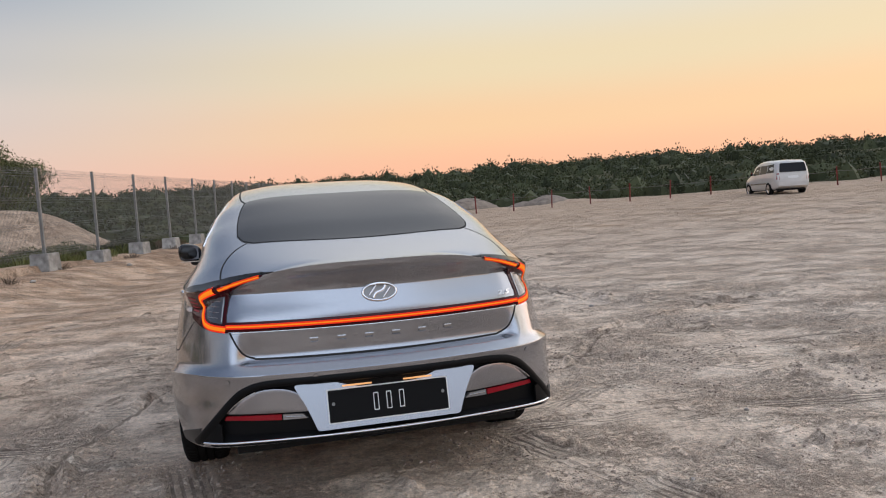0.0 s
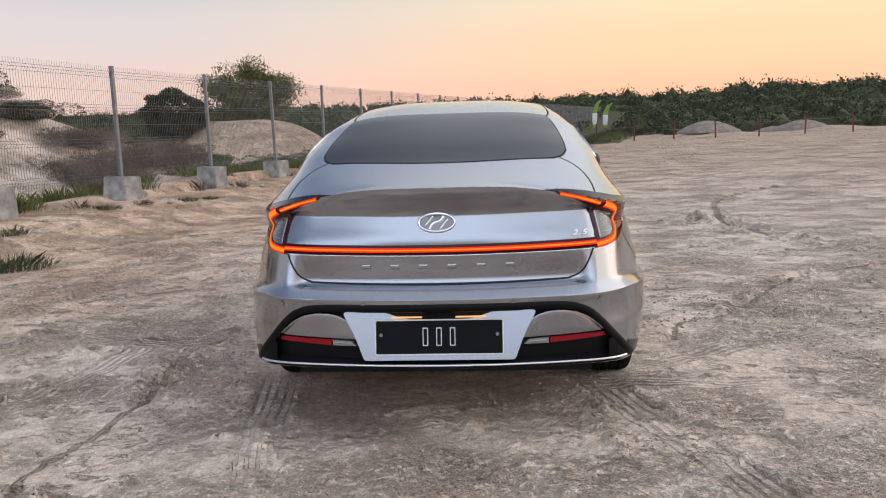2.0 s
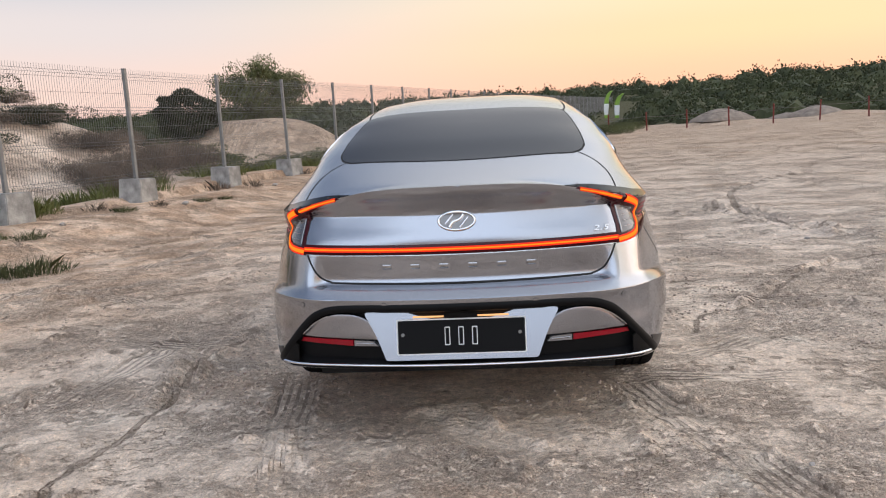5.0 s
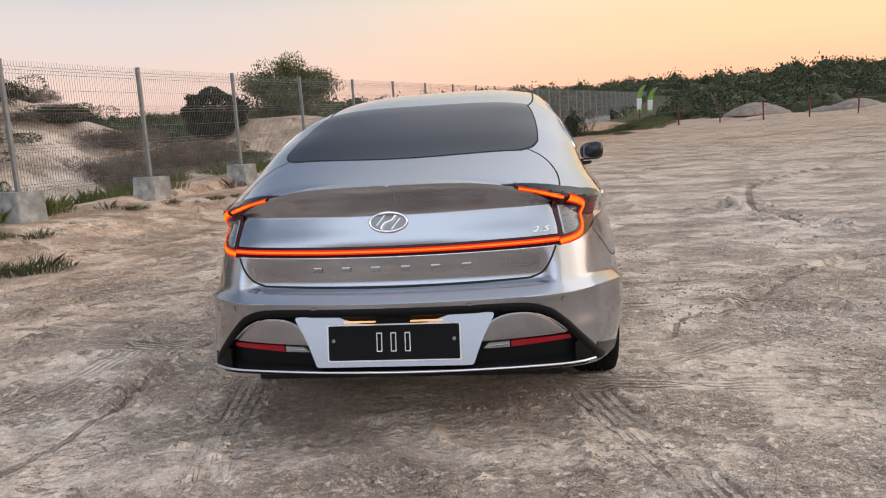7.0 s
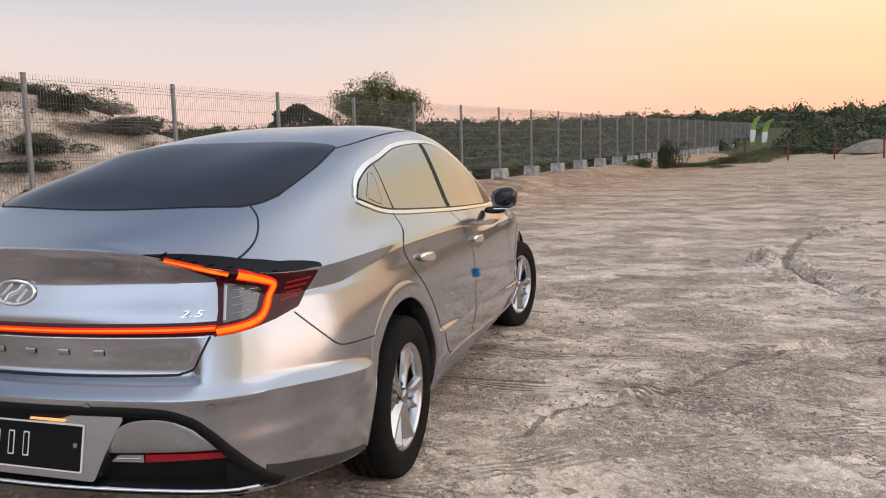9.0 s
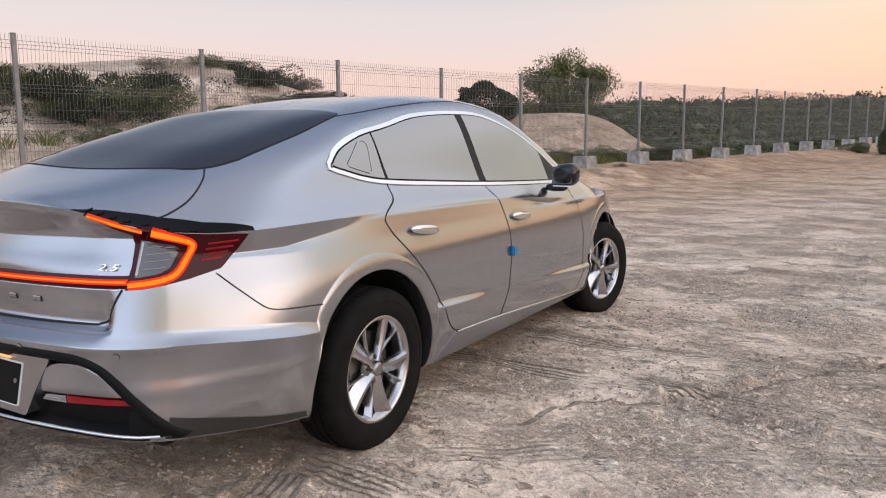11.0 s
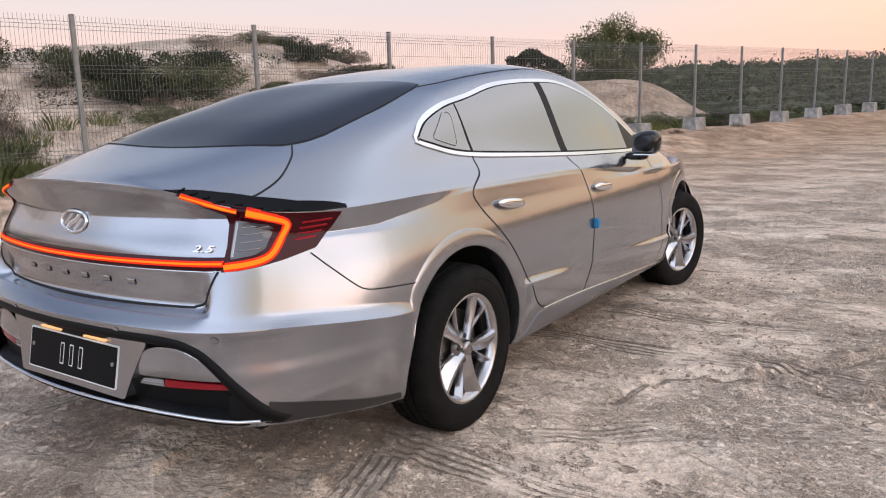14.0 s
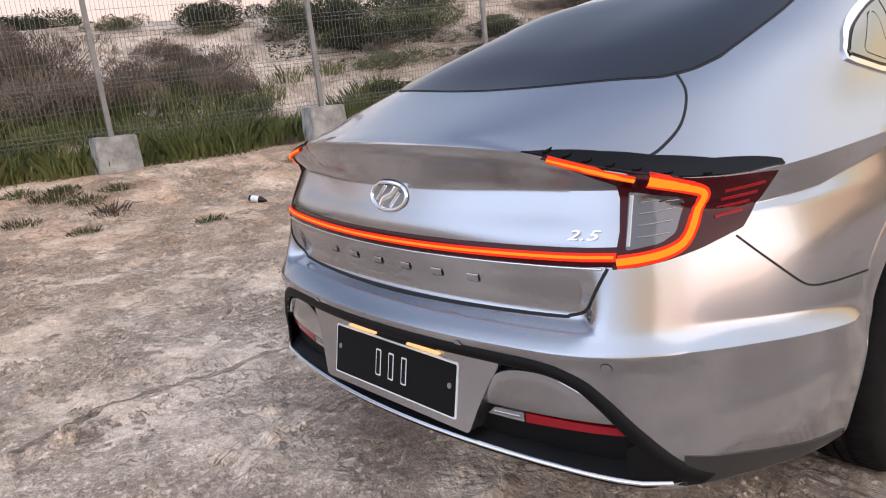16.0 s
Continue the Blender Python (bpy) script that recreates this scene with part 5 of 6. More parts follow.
part("door_edge_guard", box_bm(0.022, 0.040, 0.052, (float(flank_x(2.32, 0.66)) + 0.012, 2.322, 0.66), 0.006), BLUE, car, "small blue foam door edge guard")
part("door_edge_guard_tail", box_bm(0.012, 0.06, 0.014, (float(flank_x(2.35, 0.66)) + 0.006, 2.355, 0.657), 0.004), BLUE, car)

# ---------------------------------------------------------------- wheels
TYRE_R, RIM_R, TYRE_W = 0.335, 0.220, 0.215


def tyre_mesh():
    w = TYRE_W / 2
    prof = [(RIM_R - 0.008, w - 0.022), (RIM_R + 0.004, w - 0.006), (RIM_R + 0.02, w + 0.002), (RIM_R + 0.045, w + 0.006), (RIM_R + 0.060, w + 0.004),
            (RIM_R + 0.062, w + 0.006), (RIM_R + 0.075, w + 0.004), (TYRE_R - 0.018, w - 0.004), (TYRE_R - 0.008, w - 0.014), (TYRE_R - 0.002, w - 0.032)]
    tread = [(TYRE_R, 0.066), (TYRE_R, 0.045), (TYRE_R - 0.008, 0.043), (TYRE_R - 0.008, 0.034), (TYRE_R + 0.001, 0.032), (TYRE_R + 0.001, 0.006), (TYRE_R - 0.008, 0.004)]
    half = prof + tread
    full = half + [(r, -x) for r, x in reversed(half)]
    n = 144
    verts, faces = [], []
    for i in range(n):
        a = 2 * math.pi * i / n
        for j, (r, x) in enumerate(full):
            if 6 < j < 12 or len(full) - 13 < j < len(full) - 7:
                r -= 0.004 * (i % 2)
            if 11 < j < len(full) - 12:
                r -= 0.002 * ((i + j) % 2)
            verts.append((x, r * math.cos(a), r * math.sin(a)))
    k = len(full)
    for i in range(n):
        for j in range(k - 1):
            a, b = i * k + j, ((i + 1) % n) * k + j
            faces.append((a, b, b + 1, a + 1))
    return verts, faces


def spoke_mesh(a0, w0, a1, w1, x_hub, x_rim, depth, ridge):
    """A blade from hub to rim: angles in degrees, widths in metres; ridged along its middle."""
    verts, faces, n = [], [], 8
    for i in range(n + 1):
        t = i / n
        r = 0.030 + (RIM_R - 0.010 - 0.030) * t
        a = radians(a0 + (a1 - a0) * t)
        w = w0 + (w1 - w0) * t
        x = x_hub + (x_rim - x_hub) * t**1.6
        c, s = math.cos(a), math.sin(a)
        for u, dx in ((-1, -0.048), (-0.94, -0.026), (0.25, ridge), (0.70, ridge), (0.92, -0.006), (1, -depth)):
            verts.append((x + dx, r * c - u * w / 2 * s, r * s + u * w / 2 * c))
    for i in range(n):
        for j in range(5):
            q = (i * 6 + j, i * 6 + j + 1, (i + 1) * 6 + j + 1, (i + 1) * 6 + j)
            faces.append(q)
        faces.append((i * 6 + 5, i * 6, (i + 1) * 6, (i + 1) * 6 + 5))
    faces.append(tuple(range(5, -1, -1)))
    faces.append(tuple(n * 6 + j for j in range(6)))
    return verts, faces


def build_wheel():
    w = TYRE_W / 2
    v, f = lathe([(RIM_R - 0.030, -w + 0.02), (RIM_R - 0.026, w - 0.045), (RIM_R - 0.018, w - 0.022), (RIM_R - 0.010, w - 0.012), (RIM_R + 0.002, w - 0.008), (RIM_R + 0.004, w - 0.014), (RIM_R - 0.004, w - 0.022)], 72)
    wheel = mesh_object("wheel", v, f, ALLOY, None, True, "silver alloy wheel with a black tyre")
    v, f = tyre_mesh()
    t = mesh_object("tyre", v, f, RUBBER, wheel, True)
    t.data.set_sharp_from_angle(angle=radians(30))
    for k in range(5):
        a = 72 * k + 90
        for args in ((a, 0.046, a + 9, 0.086, 0.084, 0.092, 0.026, 0.004),):
            v, f = spoke_mesh(*args)
            ob = mesh_object("spoke", v, f, ALLOY, wheel, True)
            ob.data.set_sharp_from_angle(angle=radians(25))
        v, f = spoke_mesh(a - 14, 0.012, a - 20, 0.030, 0.066, 0.084, 0.022, 0.002)
        ob = mesh_object("spoke_side", v, f, ALLOY, wheel, True)
        ob.data.set_sharp_from_angle(angle=radians(25))
    v, f = lathe([(0.0, 0.094), (0.022, 0.094), (0.028, 0.090), (0.030, 0.078)], 32)
    mesh_object("hub_cap", v, f, SATIN, wheel, True)
    v, f = lathe([(0.028, 0.074), (0.055, 0.076), (0.066, 0.070), (0.070, 0.050)], 40)
    mesh_object("hub", v, f, ALLOY_DARK, wheel, True)
    for k in range(5):
        a = radians(72 * k + 36 + 90)
        v, f = lathe([(0.0, 0.080), (0.006, 0.080), (0.010, 0.077), (0.011, 0.06)], 10)
        v = [(x, y + 0.052 * math.cos(a), z + 0.052 * math.sin(a)) for x, y, z in v]
        mesh_object("wheel_nut", v, f, BLACK, wheel, True)
    v, f = lathe([(0.02, 0.028), (0.145, 0.028), (0.150, 0.024), (0.150, 0.010), (0.02, 0.010)], 48)
    mesh_object("brake_disc", v, f, BRAKE, wheel, True)
    part("brake_caliper", box_bm(0.05, 0.07, 0.15, (0.03, -0.125, 0.03), 0.012), ALLOY_DARK, wheel)
    v, f = lathe([(RIM_R - 0.028, -0.02), (0.02, -0.02)], 40)
    mesh_object("wheel_back", v, f, DARK, wheel, True)
    return wheel


wheel = build_wheel()
wheel.parent = car
wheel.matrix_basis = pose(0.818, 1.108, TYRE_R - 0.014, 42, 0, 0)
for x, y, turn, spin in ((0.818, 3.936, -12, 40), (-0.818, 1.108, 180, 0), (-0.818, 3.936, 168, 20)):
    w2 = copy_thing(wheel, pose(x, y, TYRE_R - 0.010, 0, 0, turn) @ pose(0, 0, 0, spin, 0, 0))
    w2.parent = car


# ---------------------------------------------------------------- plants
def leaf_material(name, colour, second, rough=0.7, scale=1.5):
    m = material(name, colour, rough=rough, second=second, scale=scale, per_object=0.25, spec=0.2)
    m.node_tree.nodes["Principled BSDF"].inputs["Transmission Weight"].default_value = 0.0
    return m


LEAF_DARK = leaf_material("dark_leaves", (0.060, 0.068, 0.034), (0.026, 0.030, 0.016))
LEAF_OLIVE = leaf_material("olive_leaves", (0.14, 0.148, 0.06), (0.060, 0.066, 0.030))
LEAF_BROWN = leaf_material("dry_twigs", (0.22, 0.165, 0.125), (0.10, 0.08, 0.06))
LEAF_GREEN = leaf_material("fresh_grass", (0.18, 0.19, 0.065), (0.085, 0.10, 0.036))
LEAF_WOOD = leaf_material("far_wood", (0.085, 0.095, 0.044), (0.030, 0.036, 0.018), scale=0.35)
BARK = material("grey_bark", (0.16, 0.13, 0.10), rough=0.9, vary=0.4, scale=6, bump=0.5, bump_scale=30)


def cards(points, normals, length, width, rnd, droop=0.0):
    """Small bent leaves: two faces each, at the points."""
    n = len(points)
    a = rnd.normal(size=(n, 3))
    d = normals + 0.8 * a
    d[:, 2] -= droop
    d /= np.linalg.norm(d, axis=1)[:, None] + 1e-9
    s = np.cross(d, rnd.normal(size=(n, 3)))
    s /= np.linalg.norm(s, axis=1)[:, None] + 1e-9
    L = (length * rnd.uniform(0.6, 1.3, n))[:, None]
    W = (width * rnd.uniform(0.6, 1.3, n))[:, None]
    v = np.stack([points, points + d * L * 0.5 + s * W * 0.5, points + d * L, points + d * L * 0.5 - s * W * 0.5], 1)
    return v.reshape(-1, 3), np.arange(4 * n).reshape(n, 4)


def quick_mesh(name, verts, faces, mat):
    me = bpy.data.meshes.new(name)
    me.vertices.add(len(verts))
    me.vertices.foreach_set("co", np.asarray(verts, np.float32).ravel())
    f = np.asarray(faces, np.int32)
    me.loops.add(f.size)
    me.loops.foreach_set("vertex_index", f.ravel())
    me.polygons.add(len(f))
    me.polygons.foreach_set("loop_start", np.arange(0, f.size, f.shape[1], dtype=np.int32))
    me.update(calc_edges=True)
    me.materials.append(mat)
    return me


def bush_mesh(name, mat, seed, n=1500, leaf=(0.07, 0.022), flat=0.75, lobes=9, upward=0.5):
    """A bush one metre in radius: lobes of small leaves with gaps between them."""
    rnd = np.random.default_rng(seed)
    c = rnd.normal(size=(lobes, 3)) * (0.48, 0.48, 0.25)
    c[:, 2] = np.abs(c[:, 2]) * flat + 0.22
    r = rnd.uniform(0.26, 0.48, lobes)
    k = rnd.integers(0, lobes, n)
    d = rnd.normal(size=(n, 3))
    d /= np.linalg.norm(d, axis=1)[:, None]
    p = c[k] + d * (r[k] * rnd.uniform(0.55, 1.0, n)**0.5)[:, None] * (1, 1, flat)
    p[:, 2] = np.abs(p[:, 2])
    nrm = d + (0, 0, upward)
    v, f = cards(p, nrm, leaf[0], leaf[1], rnd)
    # twigs from the foot
    m = 70
    e = p[rnd.integers(0, n, m)]
    b = e * (0.15, 0.15, 0.0)
    s = rnd.normal(size=(m, 3)) * 0.006
    tv = np.stack([b - s, b + s, e + s * 0.4, e - s * 0.4], 1).reshape(-1, 3)
    tf = np.arange(4 * m).reshape(m, 4) + len(v)
    return quick_mesh(name, np.vstack([v, tv]), np.vstack([f, tf]), mat)


def grass_mesh(name, mat, seed, n=320, height=0.4, spread=0.5, width=0.012):
    """A tuft of blades, bent outwards."""
    rnd = np.random.default_rng(seed)
    a, r = rnd.uniform(0, 2 * math.pi, n), spread * rnd.uniform(0, 1, n)**0.6
    b = np.stack([r * np.cos(a), r * np.sin(a), np.zeros(n)], 1)
    h = height * rnd.uniform(0.4, 1.1, n) * (1 - 0.5 * r / spread)
    lean = np.stack([np.cos(a), np.sin(a), np.zeros(n)], 1) * (h * rnd.uniform(0.1, 0.6, n))[:, None] + rnd.normal(size=(n, 3)) * (0.04, 0.04, 0)
    s = np.stack([-np.sin(a + rnd.normal(size=n)), np.cos(a), np.zeros(n)], 1) * width / 2
    up = np.zeros((n, 3))
    up[:, 2] = h
    mid = b + lean * 0.35 + up * 0.6
    v = np.stack([b - s, b + s, mid + s * 0.8, b + lean + up, mid - s * 0.8], 1).reshape(-1, 3)
    f = np.arange(5 * n).reshape(n, 5)
    return quick_mesh(name, v, f, mat)


bush_kinds = {"dark": [bush_mesh("bush", LEAF_DARK, k, 6500, (0.085, 0.03), 0.8, 16) for k in (1, 2)], "olive": [bush_mesh("bush", LEAF_OLIVE, k, 6500, (0.09, 0.024), 0.8, 16, 0.9) for k in (3, 4)],
              "brown": [bush_mesh("bush", LEAF_BROWN, k, 7500, (0.13, 0.012), 0.8, 16, 1.2) for k in (5, 6)], "green": [bush_mesh("bush", LEAF_GREEN, k, 6000, (0.10, 0.018), 0.8, 16, 1.2) for k in (7, 8)]}
words = {"dark": "dark green desert bush growing on the sand", "olive": "olive green scrub bush on the dune", "brown": "dry brown twiggy bush behind the fence", "green": "fresh green low bush by the fence"}
prng = random.Random(11)


def bush(kind, x, y, r, h, sink=0.06):
    ob = new("bush", prng.choice(bush_kinds[kind]))
    ob.matrix_world = pose(x, y, ground_z(x, y) - sink, 0, 0, prng.uniform(0, 360)) @ Matrix.Diagonal((r, r * prng.uniform(0.85, 1.15), h, 1))
    tagged(ob, label=words[kind], category="bush", group="bushes on the dunes")


# bushes on the dune beyond the fence, from the near end onwards
for kind, x, y, r, h in (
        ("dark", -15.6, 7.2, 0.95, 0.95), ("olive", -14.4, 8.7, 0.85, 0.95), ("dark", -13.7, 9.5, 1.2, 1.35), ("dark", -12.6, 9.5, 1.3, 1.15), ("olive", -12.3, 10.3, 1.2, 1.0), ("dark", -12.9, 11.3, 1.1, 0.85),
        ("olive", -13.2, 8.8, 0.7, 0.6), ("olive", -11.7, 9.0, 0.9, 0.6), ("brown", -13.5, 6.1, 0.9, 0.8), ("brown", -12.7, 5.7, 0.8, 0.8), ("brown", -13.3, 4.9, 0.9, 0.9),
        ("olive", -16.4, 5.3, 0.6, 0.5), ("brown", -14.5, 5.5, 0.75, 0.65), ("olive", -15.3, 6.9, 0.5, 0.4), ("brown", -14.2, 8.0, 0.6, 0.5), ("dark", -19.2, 4.3, 1.3, 0.8), ("dark", -20.6, 3.2, 1.2, 0.7),
        ("brown", -14.3, 3.2, 1.2, 1.3), ("brown", -13.2, 2.6, 1.1, 1.2), ("brown", -12.9, 3.8, 1.0, 1.1), ("brown", -14.6, 1.7, 1.2, 1.2), ("brown", -13.4, 0.8, 1.1, 1.2), ("brown", -15.6, 2.6, 1.1, 1.1),
        ("green", -12.4, 2.2, 0.8, 0.7), ("olive", -13.3, 5.4, 0.7, 0.6), ("olive", -11.9, 6.0, 0.8, 0.6),
        ("dark", -10.9, 14.6, 0.9, 0.7), ("dark", -12.0, 13.9, 1.0, 0.8), ("brown", -8.5, 14.3, 1.0, 0.75), ("brown", -7.8, 15.7, 1.0, 0.8), ("brown", -8.6, 16.6, 1.1, 0.8), ("olive", -7.0, 17.2, 0.9, 0.7),
        ("brown", -9.4, 15.2, 1.0, 0.7), ("olive", -6.4, 19.2, 0.8, 0.6), ("brown", -7.4, 12.2, 0.8, 0.5), ("brown", -8.3, 12.7, 0.7, 0.4), ("olive", -9.0, 18.0, 1.0, 0.6), ("olive", -7.3, 22.0, 0.9, 0.6),
        ("dark", -13.0, 20.5, 1.0, 0.6), ("olive", -14.5, 19.5, 1.1, 0.6), ("brown", -11.8, 19.1, 0.8, 0.4), ("olive", -11.5, 16.2, 0.8, 0.5), ("olive", -6.0, 23.5, 0.9, 0.7), ("brown", -5.6, 20.7, 0.7, 0.55),
        ("dark", -5.4, 26.5, 1.0, 0.8), ("dark", -5.0, 29.0, 1.1, 0.9), ("olive", -6.7, 27.0, 1.2, 0.8), ("olive", -4.3, 31.0, 1.2, 0.9), ("dark", -3.6, 25.6, 0.6, 0.5), ("brown", -3.2, 24.6, 0.5, 0.4),
        ("olive", -10.2, 26.0, 1.0, 0.6), ("dark", -15.8, 27.5, 1.6, 1.0), ("dark", -17.5, 26.0, 1.8, 1.1), ("dark", -12.0, 34.5, 2.0, 1.4), ("dark", -14.5, 33.0, 2.2, 1.4), ("dark", -9.2, 35.8, 2.0, 1.2)):
    bush(kind, x, y, r * 0.88, h * 0.82)
# smaller scrub scattered over the dune
scrub = random.Random(23)
for _ in range(64):
    along, back = scrub.uniform(-4, 24), scrub.uniform(2.4, 8.5)
    x, y = FENCE_AT[0] + FENCE_DIR[0] * along - FENCE_DIR[1] * back, FENCE_AT[1] + FENCE_DIR[1] * along + FENCE_DIR[0] * back
    if math.hypot(x + 10.6, y - 30.5) < 5:
        continue
    bush(scrub.choice(["brown", "brown", "olive", "dark"]), x, y, scrub.uniform(0.35, 0.9), scrub.uniform(0.25, 0.55))
# low scrub on the lot's edge near the far end of the fence
for x, y, r, h in ((2.4, 36.4, 0.7, 1.5), (1.2, 35.2, 0.7, 0.5), (3.3, 37.2, 0.8, 0.35), (4.3, 38.5, 0.9, 0.3), (5.6, 41.0, 1.2, 0.45), (6.9, 45.0, 1.4, 0.6), (8.4, 49.0, 1.4, 0.7), (4.9, 36.8, 0.7, 0.18), (10.5, 55.0, 1.5, 0.8)):
    bush("olive" if h < 0.75 else "dark", x, y, r, h)

# grass in the hollow behind the fence: one mass of blades
rnd = np.random.default_rng(5)


def grass_belt():
    vs, fs, base = [], [], 0
    tufts = [grass_mesh("t", LEAF_GREEN, k, 80, 0.36, 0.30, 0.015) for k in range(4)]
    raw = []
    for t in tufts:
        v = np.empty(len(t.vertices) * 3, np.float32)
        t.vertices.foreach_get("co", v)
        raw.append(v.reshape(-1, 3))
    for t in tufts:
        bpy.data.meshes.remove(t)
    for _ in range(3600):
        along = rnd.uniform(-16, 12)
        back = rnd.uniform(0.15, 5.6)
        if (back > 4.2 and rnd.uniform() < 0.5) or (along > -2 and back > 2.6):
            continue
        along += rnd.normal() * 0.5
        x = FENCE_AT[0] + FENCE_DIR[0] * along - FENCE_DIR[1] * back
        y = FENCE_AT[1] + FENCE_DIR[1] * along + FENCE_DIR[0] * back
        keep = 1.0 if along < -2 else 0.14
        if rnd.uniform() > keep or value_noise(np.array(x / 1.3), np.array(y / 1.3), 77) < 0.22:
            continue
        k = rnd.uniform(0.7, 1.5) * (0.75 if along > -2 else 1.0)
        a = rnd.uniform(0, 6.28)
        v = raw[rnd.integers(0, 4)]
        w = np.stack([v[:, 0] * math.cos(a) - v[:, 1] * math.sin(a), v[:, 0] * math.sin(a) + v[:, 1] * math.cos(a), v[:, 2]], 1) * k + (x, y, ground_z(x, y) - 0.02)
        vs.append(w)
        fs.append(np.arange(len(w)).reshape(-1, 5) + base)
        base += len(w)
    return quick_mesh("grass", np.vstack(vs), np.vstack(fs), LEAF_GREEN)


tagged(new("grass", grass_belt()), label="dense green grass in the hollow behind the fence", category="grass", kind="stuff")

# single tufts on the bank
tuft_meshes = [grass_mesh("grass_tuft", LEAF_OLIVE, 20 + k, 260, 0.16, 0.26, 0.007) for k in range(3)]
dry_meshes = [grass_mesh("grass_tuft", LEAF_BROWN, 30 + k, 160, 0.22, 0.22, 0.006) for k in range(2)]
for x, y, k, dry in ((-7.07, 1.04, 1.0, 0), (-7.45, 0.8, 0.8, 0), (-7.3, 1.2, 0.7, 0), (-6.9, 1.63, 0.7, 0), (-6.75, 1.25, 0.8, 0), (-5.78, 0.89, 0.6, 0), (-6.59, 0.57, 0.7, 0), (-6.25, 1.29, 0.8, 1), (-5.0, 1.75, 0.6, 0),
                     (-4.85, 4.75, 1.4, 0), (-5.15, 4.6, 1.2, 0), (-5.5, 4.3, 1.2, 0), (-5.82, 6.2, 0.9, 0), (-6.1, 5.9, 0.8, 0), (-5.77, 8.56, 0.8, 0), (-5.5, 9.3, 0.7, 1), (-5.09, 10.03, 0.7, 0), (-4.9, 10.6, 0.6, 0),
                     (-6.3, 8.7, 0.9, 1), (-5.5, 11.9, 1.2, 1), (-4.9, 12.4, 0.8, 1), (-4.6, 15.2, 0.8, 1), (-6.8, 5.2, 0.9, 1), (-6.5, 3.6, 0.6, 0), (-7.6, 4.2, 0.8, 1), (-3.6, 18.6, 0.9, 1), (-2.8, 21.8, 0.9, 1)):
    ob = new("grass_tuft", prng.choice(dry_meshes if dry else tuft_meshes))
    ob.matrix_world = pose(x, y, ground_z(x, y) - 0.01, 0, 0, prng.uniform(0, 360)) @ Matrix.Diagonal((k, k, k, 1))
    tagged(ob, label="dry brown tuft on the sandy bank" if dry else "small green grass tuft on the sandy bank", category="grass tuft", group="tufts on the bank")


# ---------------------------------------------------------------- trees behind the fence
def limb(verts, faces, pts, r0, r1, n=7):
    start = len(verts)
    pts = [Vector(p) for p in pts]
    for i, p in enumerate(pts):
        d = (pts[min(i + 1, len(pts) - 1)] - pts[max(i - 1, 0)]).normalized()
        s = d.orthogonal().normalized()
        t = d.cross(s)
        r = r0 + (r1 - r0) * i / (len(pts) - 1)
        for k in range(n):
            a = 2 * math.pi * k / n
            verts.append(p + (s * math.cos(a) + t * math.sin(a)) * r)
    for i in range(len(pts) - 1):
        for k in range(n):
            a, b = start + i * n + k, start + i * n + (k + 1) % n
            faces.append((a, b, b + n, a + n))


def build_tree(x, y, height, spread, seed, label, leaves=9000, crown_low=0.35):
    z = ground_z(x, y) - 0.1
    tree = tagged(new("tree"), label=label, category="tree")
    tree.location = (x, y, z)
    r = random.Random(seed)
    rn = np.random.default_rng(seed)
    verts, faces, tips = [], [], []
    for k in range(6):
        a = 2 * math.pi * k / 6 + r.uniform(-0.4, 0.4)
        out = spread * r.uniform(0.35, 0.8)
        top = Vector((math.cos(a) * out, math.sin(a) * out, height * r.uniform(0.72, 0.95)))
        mid = Vector((top.x * 0.3, top.y * 0.3, height * r.uniform(0.35, 0.5)))
        line = spline([(0, 0, 0), tuple(mid * 0.5 + Vector((r.uniform(-.1, .1), r.uniform(-.1, .1), 0))), tuple(mid), tuple((mid + top) * 0.5 + Vector((0, 0, 0.25))), tuple(top)], 4)
        limb(verts, faces, [tuple(p) for p in line], 0.13, 0.02)
        tips += [Vector(p) for p in line[-9:]]
        for j in range(4):
            q = Vector(line[r.randint(8, 14)])
            e = q + Vector((r.uniform(-1, 1), r.uniform(-1, 1), r.uniform(0.1, 0.7))) * spread * 0.45
            limb(verts, faces, [q, (q + e) / 2 + Vector((0, 0, 0.1)), e], 0.035, 0.008, 5)
            tips += [e, (q + e) / 2]
    me = bpy.data.meshes.new("trunk")
    me.from_pydata([tuple(v) for v in verts], [], faces)
    me.materials.append(BARK)
    t = new("trunk", me)
    t.parent = tree
    tips = np.array([tuple(p) for p in tips])
    k = rn.integers(0, len(tips), leaves)
    size = rn.uniform(0.25, 0.6, len(tips)) * spread * 0.42
    d = rn.normal(size=(leaves, 3))
    d /= np.linalg.norm(d, axis=1)[:, None]
    p = tips[k] + d * (size[k] * rn.uniform(0.3, 1.0, leaves))[:, None] * (1, 1, 0.7)
    p = p[p[:, 2] > height * crown_low]
    v, f = cards(p, np.zeros_like(p), 0.15, 0.045, rn, droop=0.9)
    c = new("crown", quick_mesh("crown", v, f, LEAF_OLIVE))
    c.parent = tree
    return tree


build_tree(-11.4, 34.6, 4.3, 3.3, 3, "airy green thorn tree behind the fence, with drooping twigs", 27000, 0.36)
round_bush = tagged(new("round_tree"), label="dense round dark green tree behind the fence", category="tree")
round_bush.location = (-12.9, 28.7, ground_z(-12.9, 28.7) - 0.1)


